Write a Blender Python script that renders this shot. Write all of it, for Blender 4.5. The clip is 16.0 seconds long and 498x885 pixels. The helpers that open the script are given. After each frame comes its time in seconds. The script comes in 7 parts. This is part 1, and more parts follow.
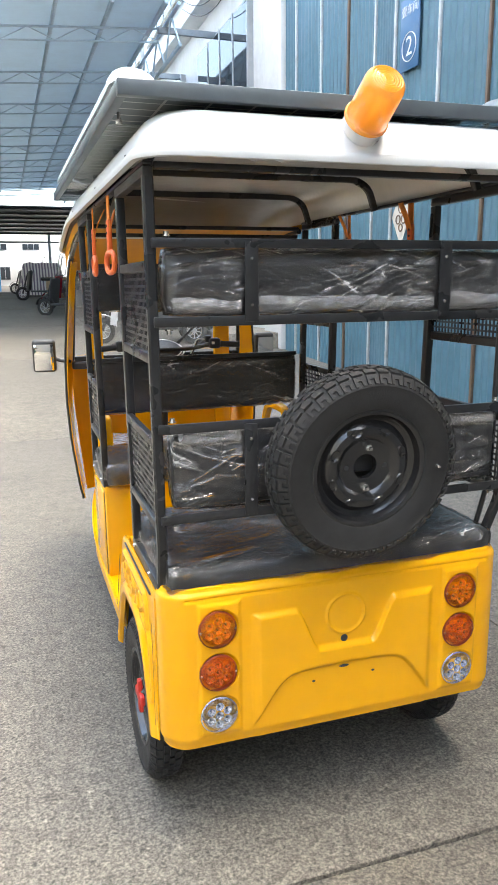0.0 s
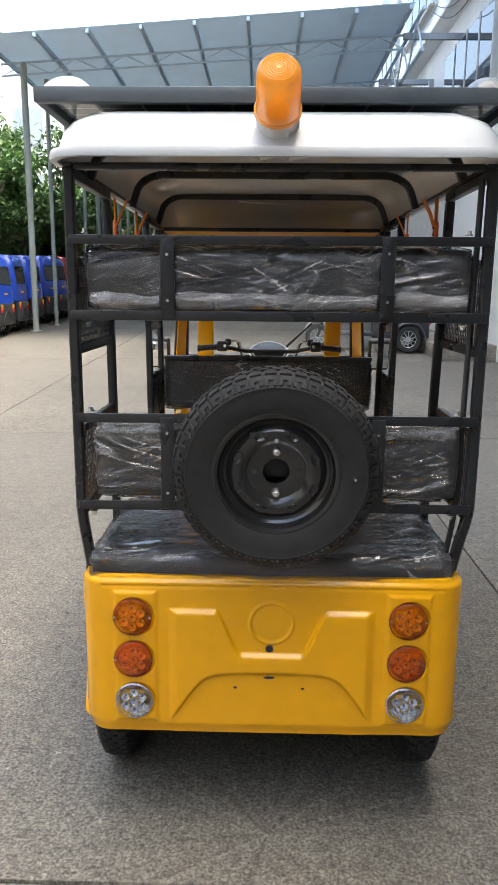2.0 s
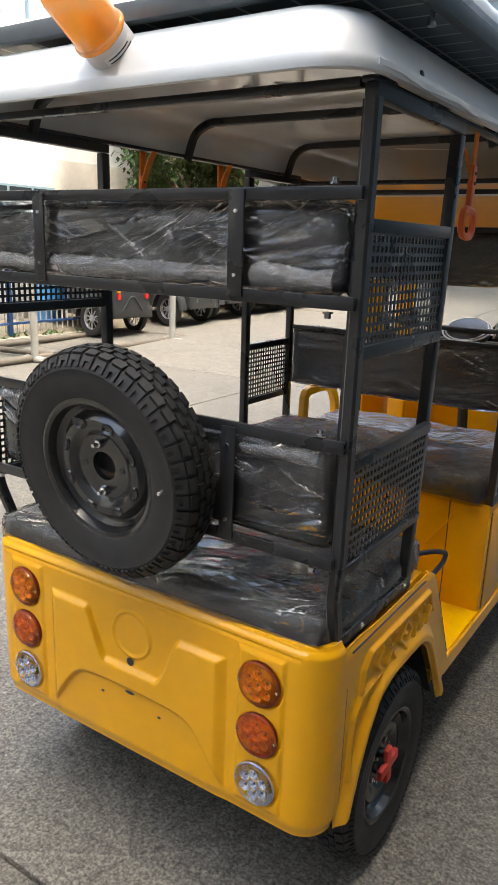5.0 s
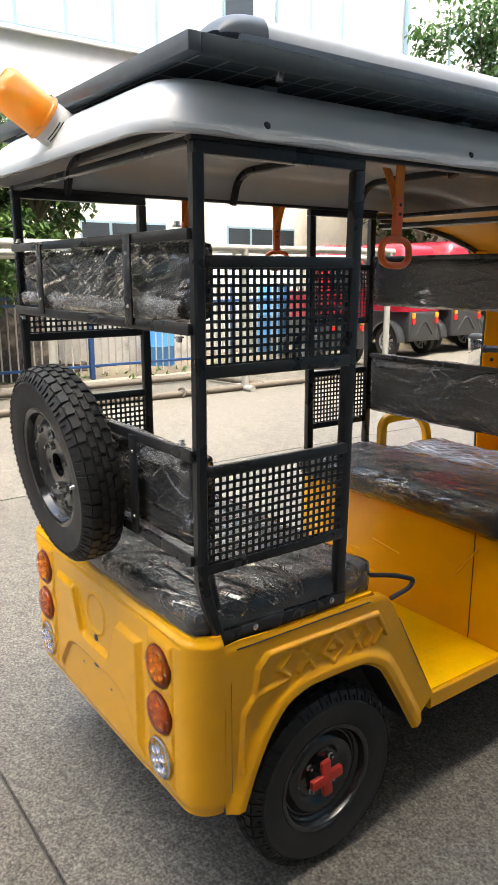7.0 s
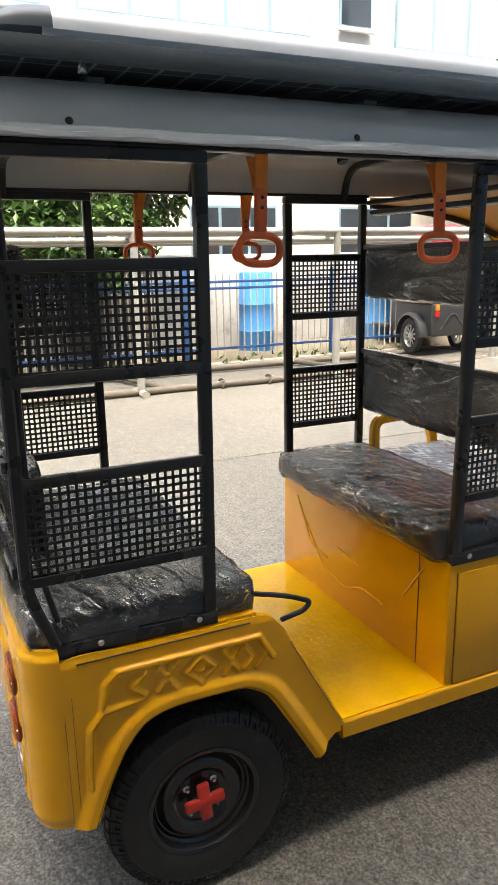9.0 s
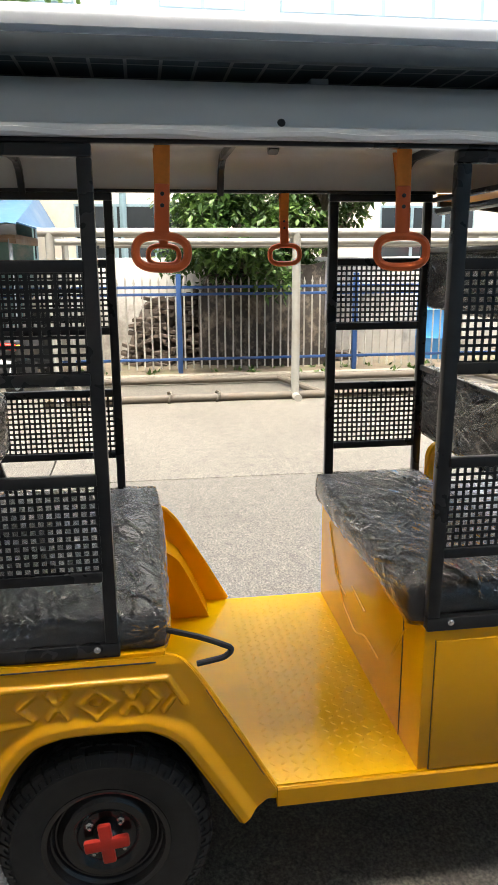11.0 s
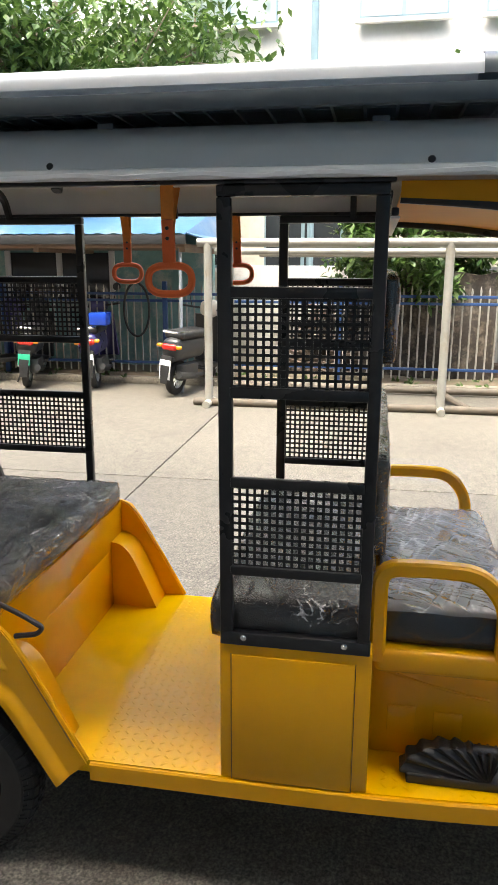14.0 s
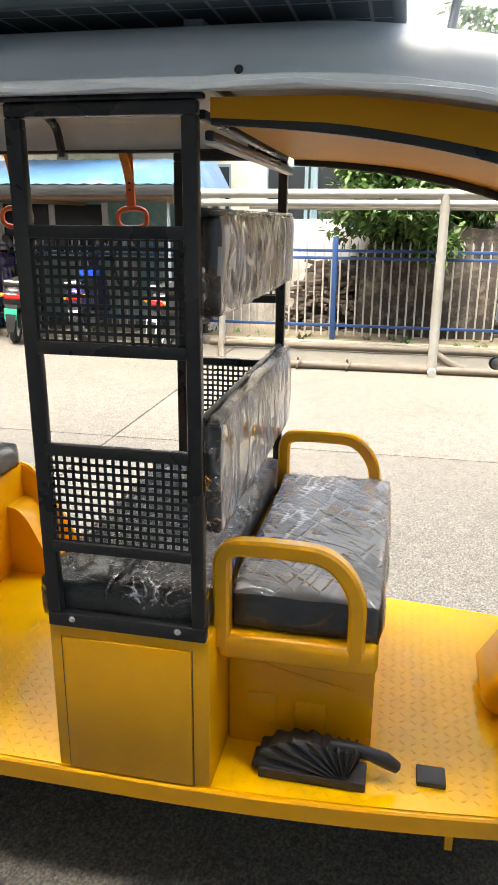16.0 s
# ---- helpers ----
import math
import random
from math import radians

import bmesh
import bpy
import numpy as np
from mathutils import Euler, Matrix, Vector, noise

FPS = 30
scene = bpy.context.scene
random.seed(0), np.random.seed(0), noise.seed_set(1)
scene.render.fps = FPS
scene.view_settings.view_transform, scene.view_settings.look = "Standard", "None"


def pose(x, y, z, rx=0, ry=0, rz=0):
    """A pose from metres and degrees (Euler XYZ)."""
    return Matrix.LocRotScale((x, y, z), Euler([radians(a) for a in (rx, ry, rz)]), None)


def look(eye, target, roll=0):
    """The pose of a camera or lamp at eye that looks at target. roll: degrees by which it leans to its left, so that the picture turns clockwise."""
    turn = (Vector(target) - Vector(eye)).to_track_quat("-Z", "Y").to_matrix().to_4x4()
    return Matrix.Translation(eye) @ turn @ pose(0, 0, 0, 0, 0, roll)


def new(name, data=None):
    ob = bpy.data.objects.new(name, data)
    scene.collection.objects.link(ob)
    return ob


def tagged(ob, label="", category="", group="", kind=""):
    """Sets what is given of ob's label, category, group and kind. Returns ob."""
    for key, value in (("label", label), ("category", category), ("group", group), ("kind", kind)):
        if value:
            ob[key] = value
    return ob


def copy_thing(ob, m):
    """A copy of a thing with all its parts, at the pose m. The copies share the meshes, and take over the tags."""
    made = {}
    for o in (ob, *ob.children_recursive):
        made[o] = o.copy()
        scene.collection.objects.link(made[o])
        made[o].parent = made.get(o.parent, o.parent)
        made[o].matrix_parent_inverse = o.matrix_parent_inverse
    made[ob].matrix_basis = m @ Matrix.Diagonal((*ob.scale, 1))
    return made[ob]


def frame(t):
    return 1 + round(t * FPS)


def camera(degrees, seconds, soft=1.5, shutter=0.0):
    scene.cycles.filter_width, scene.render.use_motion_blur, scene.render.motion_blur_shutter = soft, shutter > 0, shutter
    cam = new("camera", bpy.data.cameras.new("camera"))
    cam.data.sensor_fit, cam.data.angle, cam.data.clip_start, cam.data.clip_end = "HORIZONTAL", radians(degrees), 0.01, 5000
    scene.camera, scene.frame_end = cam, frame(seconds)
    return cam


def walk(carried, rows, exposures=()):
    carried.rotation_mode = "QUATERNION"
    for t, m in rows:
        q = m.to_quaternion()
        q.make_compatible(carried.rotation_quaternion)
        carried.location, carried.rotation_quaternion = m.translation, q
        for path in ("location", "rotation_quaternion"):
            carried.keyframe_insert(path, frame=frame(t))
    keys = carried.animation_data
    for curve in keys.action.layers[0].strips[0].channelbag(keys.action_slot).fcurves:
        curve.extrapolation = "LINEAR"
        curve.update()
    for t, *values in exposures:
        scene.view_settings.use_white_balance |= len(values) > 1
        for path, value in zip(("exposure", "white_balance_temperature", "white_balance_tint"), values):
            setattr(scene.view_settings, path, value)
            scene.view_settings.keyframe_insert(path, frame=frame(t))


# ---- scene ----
# ---- camera ----
cam = camera(37.9, 16.0)
PATH = [
    (0, (-0.795, -1.605, 1.465), (-0.183, 0.251, 1.038), -0.6),
    (0.5, (-0.591, -1.632, 1.486), (-0.154, 0.258, 1.0), 0.7),
    (1, (-0.427, -1.684, 1.46), (-0.119, 0.239, 1.007), -1.2),
    (1.5, (-0.202, -1.752, 1.465), (-0.123, 0.195, 1.018), 0.8),
    (2, (-0.021, -1.714, 1.437), (-0.062, 0.244, 1.033), 0.5),
    (2.5, (0.166, -1.631, 1.45), (-0.032, 0.319, 1.051), -0.6),
    (3, (0.368, -1.582, 1.466), (-0.099, 0.319, 1.054), -1.2),
    (3.5, (0.533, -1.557, 1.461), (-0.053, 0.305, 1.026), -0.7),
    (4, (0.674, -1.377, 1.452), (-0.015, 0.445, 0.999), -0.7),
    (4.2, (0.743, -1.291, 1.473), (-0.022, 0.492, 0.988), 0.1),
    (6.3, (1.446, -0.864, 1.474), (0.016, 0.45, 0.997), 0.4),
    (6.5, (1.508, -0.813, 1.482), (0.036, 0.453, 1.003), -0.2),
    (7, (1.672, -0.691, 1.486), (0.092, 0.448, 1.031), 0.0),
    (7.5, (1.819, -0.582, 1.501), (0.183, 0.474, 1.046), 0.3),
    (8, (1.861, -0.41, 1.502), (0.181, 0.576, 1.048), 0.5),
    (8.5, (1.875, -0.231, 1.52), (0.144, 0.649, 1.045), -0.8),
    (8.7, (1.882, -0.188, 1.52), (0.139, 0.665, 1.034), -1.0),
    (10.8, (1.906, 0.492, 1.53), (0.003, 0.846, 1.027), -0.1),
    (11, (1.889, 0.529, 1.519), (-0.029, 0.806, 1.028), -0.3),
    (11.5, (1.977, 0.698, 1.528), (0.046, 0.855, 1.03), 0.9),
    (12, (2.056, 0.864, 1.55), (0.12, 0.824, 1.048), 1.3),
    (12.5, (1.982, 0.973, 1.519), (0.054, 0.668, 1.086), 1.9),
    (13, (1.921, 1.126, 1.557), (0.012, 0.725, 1.116), 0.2),
    (13.5, (1.975, 1.324, 1.567), (0.094, 0.819, 1.113), 1.0),
    (14, (1.985, 1.459, 1.564), (0.072, 1.129, 1.086), 0.2),
    (14.5, (1.945, 1.536, 1.532), (0.04, 1.292, 0.976), 1.5),
    (15, (1.87, 1.641, 1.526), (-0.033, 1.375, 0.97), 0.6),
    (15.5, (1.767, 1.755, 1.531), (-0.101, 1.393, 0.915), 0.5),
    (16, (1.735, 1.822, 1.531), (-0.138, 1.438, 0.943), 0.5),
]
EXPOSURES = ((0.0, 3.36, 6650, 2), (1.0, 3.30, 6600, 3), (1.5, 2.98, 6600, 3), (2.0, 2.7, 6600, 4), (3.5, 2.60, 6620, 4), (4.2, 2.66, 6620, 4), (6.4, 3.02, 6650, 4), (7.5, 2.98, 6650, 4), (11.0, 3.06, 6650, 4), (12.0, 3.02, 6700, 4), (14.0, 3.06, 6700, 4), (14.5, 3.08, 6700, 4), (15.0, 3.28, 6700, 4), (16.0, 3.40, 6700, 4))
walk(cam, [(t, look(e, g, r)) for t, e, g, r in PATH], EXPOSURES)

# ---- world and sun ----
SUN_ELEV, SUN_AZ = radians(71), radians(-14)  # the sun stands over the workshop, to the right of the tricycle
world = bpy.data.worlds.new("sky")
scene.world = world
world.use_nodes = True
wn = world.node_tree.nodes
sky = wn.new("ShaderNodeTexSky")
sky.sky_type, sky.sun_disc = "NISHITA", False
sky.sun_elevation, sky.sun_rotation = SUN_ELEV, radians(90) - SUN_AZ
sky.air_density, sky.dust_density, sky.ozone_density = 1.0, 6.0, 1.0
world.node_tree.links.new(sky.outputs[0], wn["Background"].inputs[0])
wn["Background"].inputs[1].default_value = 0.15
sun = new("sun", bpy.data.lights.new("sun", "SUN"))
sun.data.energy, sun.data.angle, sun.data.color = 0.60, radians(16), (1.0, 0.965, 0.92)
sun_dir = Vector((math.cos(SUN_ELEV) * math.cos(SUN_AZ), math.cos(SUN_ELEV) * math.sin(SUN_AZ), math.sin(SUN_ELEV)))
sun.matrix_world = look(sun_dir * 60, (0, 0, 0))


# ---- mesh helpers ----
def smooth(a, b, x):
    t = min(1.0, max(0.0, (x - a) / (b - a)))
    return t * t * (3 - 2 * t)


def mesh_ob(name, bm, mat, soft_deg=35):
    me = bpy.data.meshes.new(name)
    bmesh.ops.recalc_face_normals(bm, faces=bm.faces)
    bm.to_mesh(me)
    bm.free()
    me.polygons.foreach_set("use_smooth", [True] * len(me.polygons))
    me.set_sharp_from_angle(angle=radians(soft_deg))
    for m in mat if isinstance(mat, (list, tuple)) else (mat,):
        me.materials.append(m)
    return new(name, me)


def part(name, bm, mat, parent, label="", soft_deg=35):
    ob = mesh_ob(name, bm, mat, soft_deg)
    ob.parent = parent
    if label:
        ob["label"] = label
    return ob


def thing(name, label, category, at=(0, 0, 0), rz=0.0, group=""):
    ob = new(name)
    ob.empty_display_size = 0.1
    ob.matrix_basis = pose(*at, 0, 0, rz)
    return tagged(ob, label, category, group)


def add_box(bm, x0, x1, y0, y1, z0, z1, bevel=0.0, segs=2, m=None):
    made = bmesh.ops.create_cube(bm, size=1.0)["verts"]
    for v in made:
        v.co = Vector(((x0 + x1) / 2 + v.co.x * (x1 - x0), (y0 + y1) / 2 + v.co.y * (y1 - y0), (z0 + z1) / 2 + v.co.z * (z1 - z0)))
    if bevel:
        edges = list({e for v in made for e in v.link_edges})
        got = bmesh.ops.bevel(bm, geom=edges, offset=bevel, segments=segs, profile=0.5, affect="EDGES")
        made = list({v for f in got["faces"] for v in f.verts} | {v for v in made if v.is_valid})
    if m is not None:
        bmesh.ops.transform(bm, matrix=m, verts=[v for v in made if v.is_valid])
    return bm


def box_bm(*a, **k):
    return add_box(bmesh.new(), *a, **k)


def frames_along(pts, closed=False):
    pts = [Vector(p) for p in pts]
    n, out, up = len(pts), [], None
    for i, p in enumerate(pts):
        a = pts[i - 1] if i > 0 or closed else p
        b = pts[(i + 1) % n] if i < n - 1 or closed else p
        t = (b - a).normalized()
        if up is None:
            up = Vector((0, 0, 1)) if abs(t.z) < 0.9 else Vector((0, 1, 0))
        side = t.cross(up).normalized()
        up = side.cross(t).normalized()
        out.append((p, side, up, t))
    return out


def add_tube(bm, pts, r, n=8, closed=False, w=None, h=None):
    """A tube along points: round of radius r, or flat, w across and h high."""
    rings = []
    fr = frames_along(pts, closed)
    for k, (p, side, up, t) in enumerate(fr):
        ring = []
        if w is not None:
            c = min(w, h) * 0.18
            prof = [(-w / 2 + c, -h / 2), (w / 2 - c, -h / 2), (w / 2, -h / 2 + c), (w / 2, h / 2 - c), (w / 2 - c, h / 2), (-w / 2 + c, h / 2), (-w / 2, h / 2 - c), (-w / 2, -h / 2 + c)]
        else:
            rr = r[k] if isinstance(r, (list, tuple)) else r
            prof = [(rr * math.cos(2 * math.pi * i / n), rr * math.sin(2 * math.pi * i / n)) for i in range(n)]
        for a, b in prof:
            ring.append(bm.verts.new(p + side * a + up * b))
        rings.append(ring)
    m = len(rings[0])
    for k in range(len(rings) if closed else len(rings) - 1):
        a, b = rings[k], rings[(k + 1) % len(rings)]
        for i in range(m):
            bm.faces.new((a[i], a[(i + 1) % m], b[(i + 1) % m], b[i]))
    if not closed:
        bm.faces.new(rings[0][::-1])
        bm.faces.new(rings[-1])
    return bm


def tube_bm(*a, **k):
    return add_tube(bmesh.new(), *a, **k)


def bend(pts, r=0.05, n=5):
    """Rounds the corners of a line of points."""
    pts = [Vector(p) for p in pts]
    out = [pts[0]]
    for a, b, c in zip(pts, pts[1:], pts[2:]):
        d = min(r, (a - b).length * 0.49, (c - b).length * 0.49)
        p, q = b + (a - b).normalized() * d, b + (c - b).normalized() * d
        for i in range(n + 1):
            t = i / n
            out.append(p * (1 - t) ** 2 + b * 2 * t * (1 - t) + q * t * t)
    return out + [pts[-1]]


def add_lathe(bm, prof, n=32, m=None, a0=0.0, a1=2 * math.pi):
    """Turns (radius, height) pairs round the z axis."""
    full = abs(a1 - a0 - 2 * math.pi) < 1e-6
    cols = n if full else n + 1
    rings, made = [], []
    for r, z in prof:
        ring = [bm.verts.new((r * math.cos(a0 + (a1 - a0) * i / n), r * math.sin(a0 + (a1 - a0) * i / n), z)) for i in range(cols)]
        rings.append(ring)
        made += ring
    for a, b in zip(rings, rings[1:]):
        for i in range(n):
            j = (i + 1) % cols
            bm.faces.new((a[i], a[j], b[j], b[i]))
    if m is not None:
        for v in made:
            v.co = m @ v.co
    return bm


def lathe_bm(*a, **k):
    return add_lathe(bmesh.new(), *a, **k)


def grid_bm(fn, nu, nv, bm=None):
    """A sheet: fn(u, v) with u and v from 0 to 1."""
    bm = bm or bmesh.new()
    rows = [[bm.verts.new(fn(i / nu, j / nv)) for j in range(nv + 1)] for i in range(nu + 1)]
    for i in range(nu):
        for j in range(nv):
            bm.faces.new((rows[i][j], rows[i + 1][j], rows[i + 1][j + 1], rows[i][j + 1]))
    return bm


def thicken(bm, d):
    bmesh.ops.recalc_face_normals(bm, faces=bm.faces)
    bmesh.ops.solidify(bm, geom=bm.faces[:] + bm.edges[:] + bm.verts[:], thickness=d)
    return bm


def pad_bm(x0, x1, y0, y1, z0, z1, r=0.03, puff=0.012, seed=0.0, rough=0.004, step=0.035):
    """A soft, slightly lumpy cushion."""
    bm = bmesh.new()
    dims = (x1 - x0, y1 - y0, z1 - z0)
    mid = Vector(((x0 + x1) / 2, (y0 + y1) / 2, (z0 + z1) / 2))
    half = Vector(dims) / 2
    ns = [max(3, int(d / step)) for d in dims]
    vs = {}

    def vert(i, j, k):
        key = (i, j, k)
        if key not in vs:
            p = Vector((-half[0] + dims[0] * i / ns[0], -half[1] + dims[1] * j / ns[1], -half[2] + dims[2] * k / ns[2]))
            inner = Vector([max(-h + r, min(h - r, c)) for h, c in zip(half, p)])
            off = p - inner
            if off.length > 1e-9:
                p = inner + off.normalized() * r
            e = [1 - (c / h) ** 2 for c, h in zip(p, half)]
            q = p.copy()
            for ax in range(3):
                o1, o2 = (ax + 1) % 3, (ax + 2) % 3
                if abs(p[ax]) > half[ax] - 1e-4:
                    q[ax] += math.copysign(puff * max(0, e[o1]) * max(0, e[o2]), p[ax])
            nz = noise.noise_vector(q * 9 + Vector((seed, 0, 0))) * rough
            vs[key] = bm.verts.new(q + nz + mid)
        return vs[key]

    for ax in range(3):
        o1, o2 = (ax + 1) % 3, (ax + 2) % 3
        for side in (0, ns[ax]):
            for a in range(ns[o1]):
                for b in range(ns[o2]):
                    quad = []
                    for da, db in ((0, 0), (1, 0), (1, 1), (0, 1)):
                        ijk = [0, 0, 0]
                        ijk[ax], ijk[o1], ijk[o2] = side, a + da, b + db
                        quad.append(vert(*ijk))
                    bm.faces.new(quad)
    return bm


def film_over(src, seed, lift=0.006, amp=0.007):
    """A crumpled clear film round a cushion's mesh, given as an object's data."""
    bm = bmesh.new()
    bm.from_mesh(src)
    bmesh.ops.subdivide_edges(bm, edges=bm.edges[:], cuts=1, use_grid_fill=True)
    bm.normal_update()
    for v in bm.verts:
        # long slanting folds
        x, y, z = v.co
        along, across = 0.8 * x - 0.6 * z + 0.5 * y, 0.6 * x + 0.8 * z - 0.6 * y
        f = abs(noise.noise(Vector((along * 2.2 + seed, across * 11.0, seed * 0.37)))) * 1.3 + 0.3 * abs(noise.noise(Vector((along * 4.0, across * 22.0, seed))))
        v.co += v.normal * (lift + amp * (1 - min(1, f * 2.0)))
    return bm


# ---- materials ----
def mat(name, color=(0.5, 0.5, 0.5), rough=0.5, metal=0.0, coat=0.0, spec=0.5, noise_scale=0.0, vary=0.0, bump=0.0, bump_scale=80.0, dirt=None, dirt_amount=0.0, dirt_scale=2.5, trans=0.0, alpha=1.0, emit=None, rand=0.0):
    """A surface with mottled colour at two sizes, uneven gloss, fine relief and patches of dirt."""
    m = bpy.data.materials.new(name)
    m.use_nodes = True
    nt = m.node_tree
    b = nt.nodes["Principled BSDF"]
    b.inputs["Base Color"].default_value = (*color, 1)
    b.inputs["Roughness"].default_value = rough
    b.inputs["Metallic"].default_value = metal
    b.inputs["Coat Weight"].default_value = coat
    b.inputs["Coat Roughness"].default_value = 0.08
    b.inputs["Specular IOR Level"].default_value = spec
    b.inputs["Transmission Weight"].default_value = trans
    b.inputs["Alpha"].default_value = alpha
    if emit:
        b.inputs["Emission Color"].default_value = (*emit[:3], 1)
        b.inputs["Emission Strength"].default_value = emit[3]
    L = nt.links.new
    tc = nt.nodes.new("ShaderNodeTexCoord")

    def nz(scale, detail=4.0, r=0.6):
        n = nt.nodes.new("ShaderNodeTexNoise")
        n.inputs["Scale"].default_value, n.inputs["Detail"].default_value, n.inputs["Roughness"].default_value = scale, detail, r
        L(tc.outputs["Object"], n.inputs["Vector"])
        return n

    def ramp(src, lo, hi, a, z):
        r = nt.nodes.new("ShaderNodeMapRange")
        r.inputs[1].default_value, r.inputs[2].default_value, r.inputs[3].default_value, r.inputs[4].default_value = lo, hi, a, z
        L(src, r.inputs[0])
        return r.outputs[0]

    out = None
    if vary:
        big, small = nz(noise_scale * 0.12 + 0.4), nz(noise_scale or 30)
        add = nt.nodes.new("ShaderNodeMath")
        add.operation = "ADD"
        L(ramp(big.outputs[0], 0.3, 0.7, 1 - vary * 0.6, 1 + vary * 0.6), add.inputs[0])
        L(ramp(small.outputs[0], 0.3, 0.7, -vary * 0.5, vary * 0.5), add.inputs[1])
        hsv = nt.nodes.new("ShaderNodeHueSaturation")
        hsv.inputs["Color"].default_value = (*color, 1)
        L(add.outputs[0], hsv.inputs["Value"])
        out = hsv.outputs[0]
        L(ramp(big.outputs[0], 0.3, 0.7, max(0.02, rough * (1 - vary)), min(1, rough * (1 + vary))), b.inputs["Roughness"])
    if rand:
        oi = nt.nodes.new("ShaderNodeObjectInfo")
        h2 = nt.nodes.new("ShaderNodeHueSaturation")
        h2.inputs["Color"].default_value = (*color, 1)
        if out:
            L(out, h2.inputs["Color"])
        L(ramp(oi.outputs["Random"], 0, 1, 1 - rand, 1 + rand), h2.inputs["Value"])
        out = h2.outputs[0]
    if dirt:
        d = nz(dirt_scale, 6, 0.7)
        mix = nt.nodes.new("ShaderNodeMix")
        mix.data_type = "RGBA"
        mix.inputs[6].default_value, mix.inputs[7].default_value = (*color, 1), (*dirt, 1)
        if out:
            L(out, mix.inputs[6])
        L(ramp(d.outputs[0], 0.5, 0.72, 0, dirt_amount), mix.inputs[0])
        out = mix.outputs[2]
    if out:
        L(out, b.inputs["Base Color"])
    if bump:
        n = nz(bump_scale, 5, 0.65)
        bp = nt.nodes.new("ShaderNodeBump")
        bp.inputs["Strength"].default_value, bp.inputs["Distance"].default_value = min(1, bump), 0.004
        L(n.outputs[0], bp.inputs["Height"])
        L(bp.outputs[0], b.inputs["Normal"])
        if coat:
            L(bp.outputs[0], b.inputs["Coat Normal"])
    return m


YELLOW = mat("yellow_paint", (0.84, 0.395, 0.003), 0.24, spec=0.35, coat=0.3, noise_scale=14, vary=0.05, bump=0.05, bump_scale=160, dirt=(0.6, 0.36, 0.05), dirt_amount=0.12, dirt_scale=6)
YELLOW_FLOOR = mat("glossy_yellow_floor", (0.90, 0.49, 0.003), 0.15, spec=0.22, coat=0.0, noise_scale=14, vary=0.08, bump=0.08, bump_scale=30, dirt=(0.55, 0.36, 0.10), dirt_amount=0.14, dirt_scale=5)
YELLOW_FLOOR.node_tree.nodes["Principled BSDF"].inputs["Coat IOR"].default_value = 1.6
VISOR = mat("amber_yellow_fibreglass", (0.60, 0.27, 0.012), 0.45, spec=0.12, noise_scale=10, vary=0.08, bump=0.1, bump_scale=14)
BLACK = mat("black_powder_coat", (0.023, 0.0237, 0.0247), 0.30, coat=0.06, spec=0.35, noise_scale=40, vary=0.25, bump=0.10, bump_scale=420, dirt=(0.026, 0.025, 0.024), dirt_amount=0.15, dirt_scale=9)
RUBBER = mat("tyre_rubber", (0.026, 0.0255, 0.025), 0.62, spec=0.35, noise_scale=30, vary=0.3, bump=0.25, bump_scale=240, dirt=(0.05, 0.045, 0.038), dirt_amount=0.3, dirt_scale=8)
RIM = mat("black_rim_enamel", (0.016, 0.016, 0.0165), 0.22, coat=0.4, noise_scale=20, vary=0.2, bump=0.06, bump_scale=90)
ROOF = mat("white_fibreglass", (0.62, 0.64, 0.64), 0.36, coat=0.15, noise_scale=6, vary=0.04, bump=0.05, bump_scale=30, dirt=(0.5, 0.5, 0.48), dirt_amount=0.25, dirt_scale=3)
LINER = mat("beige_fibreglass_ceiling", (0.74, 0.735, 0.715), 0.2, coat=0.5, noise_scale=8, vary=0.08, bump=0.3, bump_scale=9)
CHROME = mat("zinc_plated_steel", (0.75, 0.75, 0.74), 0.22, metal=1.0, noise_scale=90, vary=0.2)
ORANGE = mat("orange_plastic", (0.72, 0.13, 0.025), 0.42, noise_scale=30, vary=0.1, bump=0.1, bump_scale=200)
ORANGE_WEB = mat("orange_webbing", (0.75, 0.24, 0.035), 0.75, noise_scale=60, vary=0.15, bump=0.5, bump_scale=500)
AMBER = mat("amber_lens", (0.82, 0.17, 0.004), 0.07, coat=0.8, alpha=0.28)
STOP_LENS = mat("red_amber_lens", (0.58, 0.065, 0.004), 0.07, coat=0.8, alpha=0.48)
AMBER_DISH = mat("amber_dish", (0.20, 0.028, 0.003), 0.35, noise_scale=90, vary=0.3, bump=0.6, bump_scale=140)
AMBER_DOME = mat("amber_dome", (0.84, 0.36, 0.025), 0.12, coat=0.6, noise_scale=20, vary=0.05, alpha=0.68)
dn = AMBER_DOME.node_tree
d_tl, d_mix = dn.nodes.new("ShaderNodeBsdfTranslucent"), dn.nodes.new("ShaderNodeMixShader")
d_tl.inputs[0].default_value, d_mix.inputs[0].default_value = (0.98, 0.46, 0.05, 1), 0.32
dn.links.new(dn.nodes["Principled BSDF"].outputs[0], d_mix.inputs[1])
dn.links.new(d_tl.outputs[0], d_mix.inputs[2])
dn.links.new(d_mix.outputs[0], dn.nodes["Material Output"].inputs[0])
AMBER_LED = mat("amber_reflector", (0.95, 0.36, 0.02), 0.16, metal=0.75, noise_scale=120, vary=0.3, bump=0.6, bump_scale=190)
CLEAR = mat("clear_lens", (0.40, 0.42, 0.43), 0.05, coat=0.8, alpha=0.14)
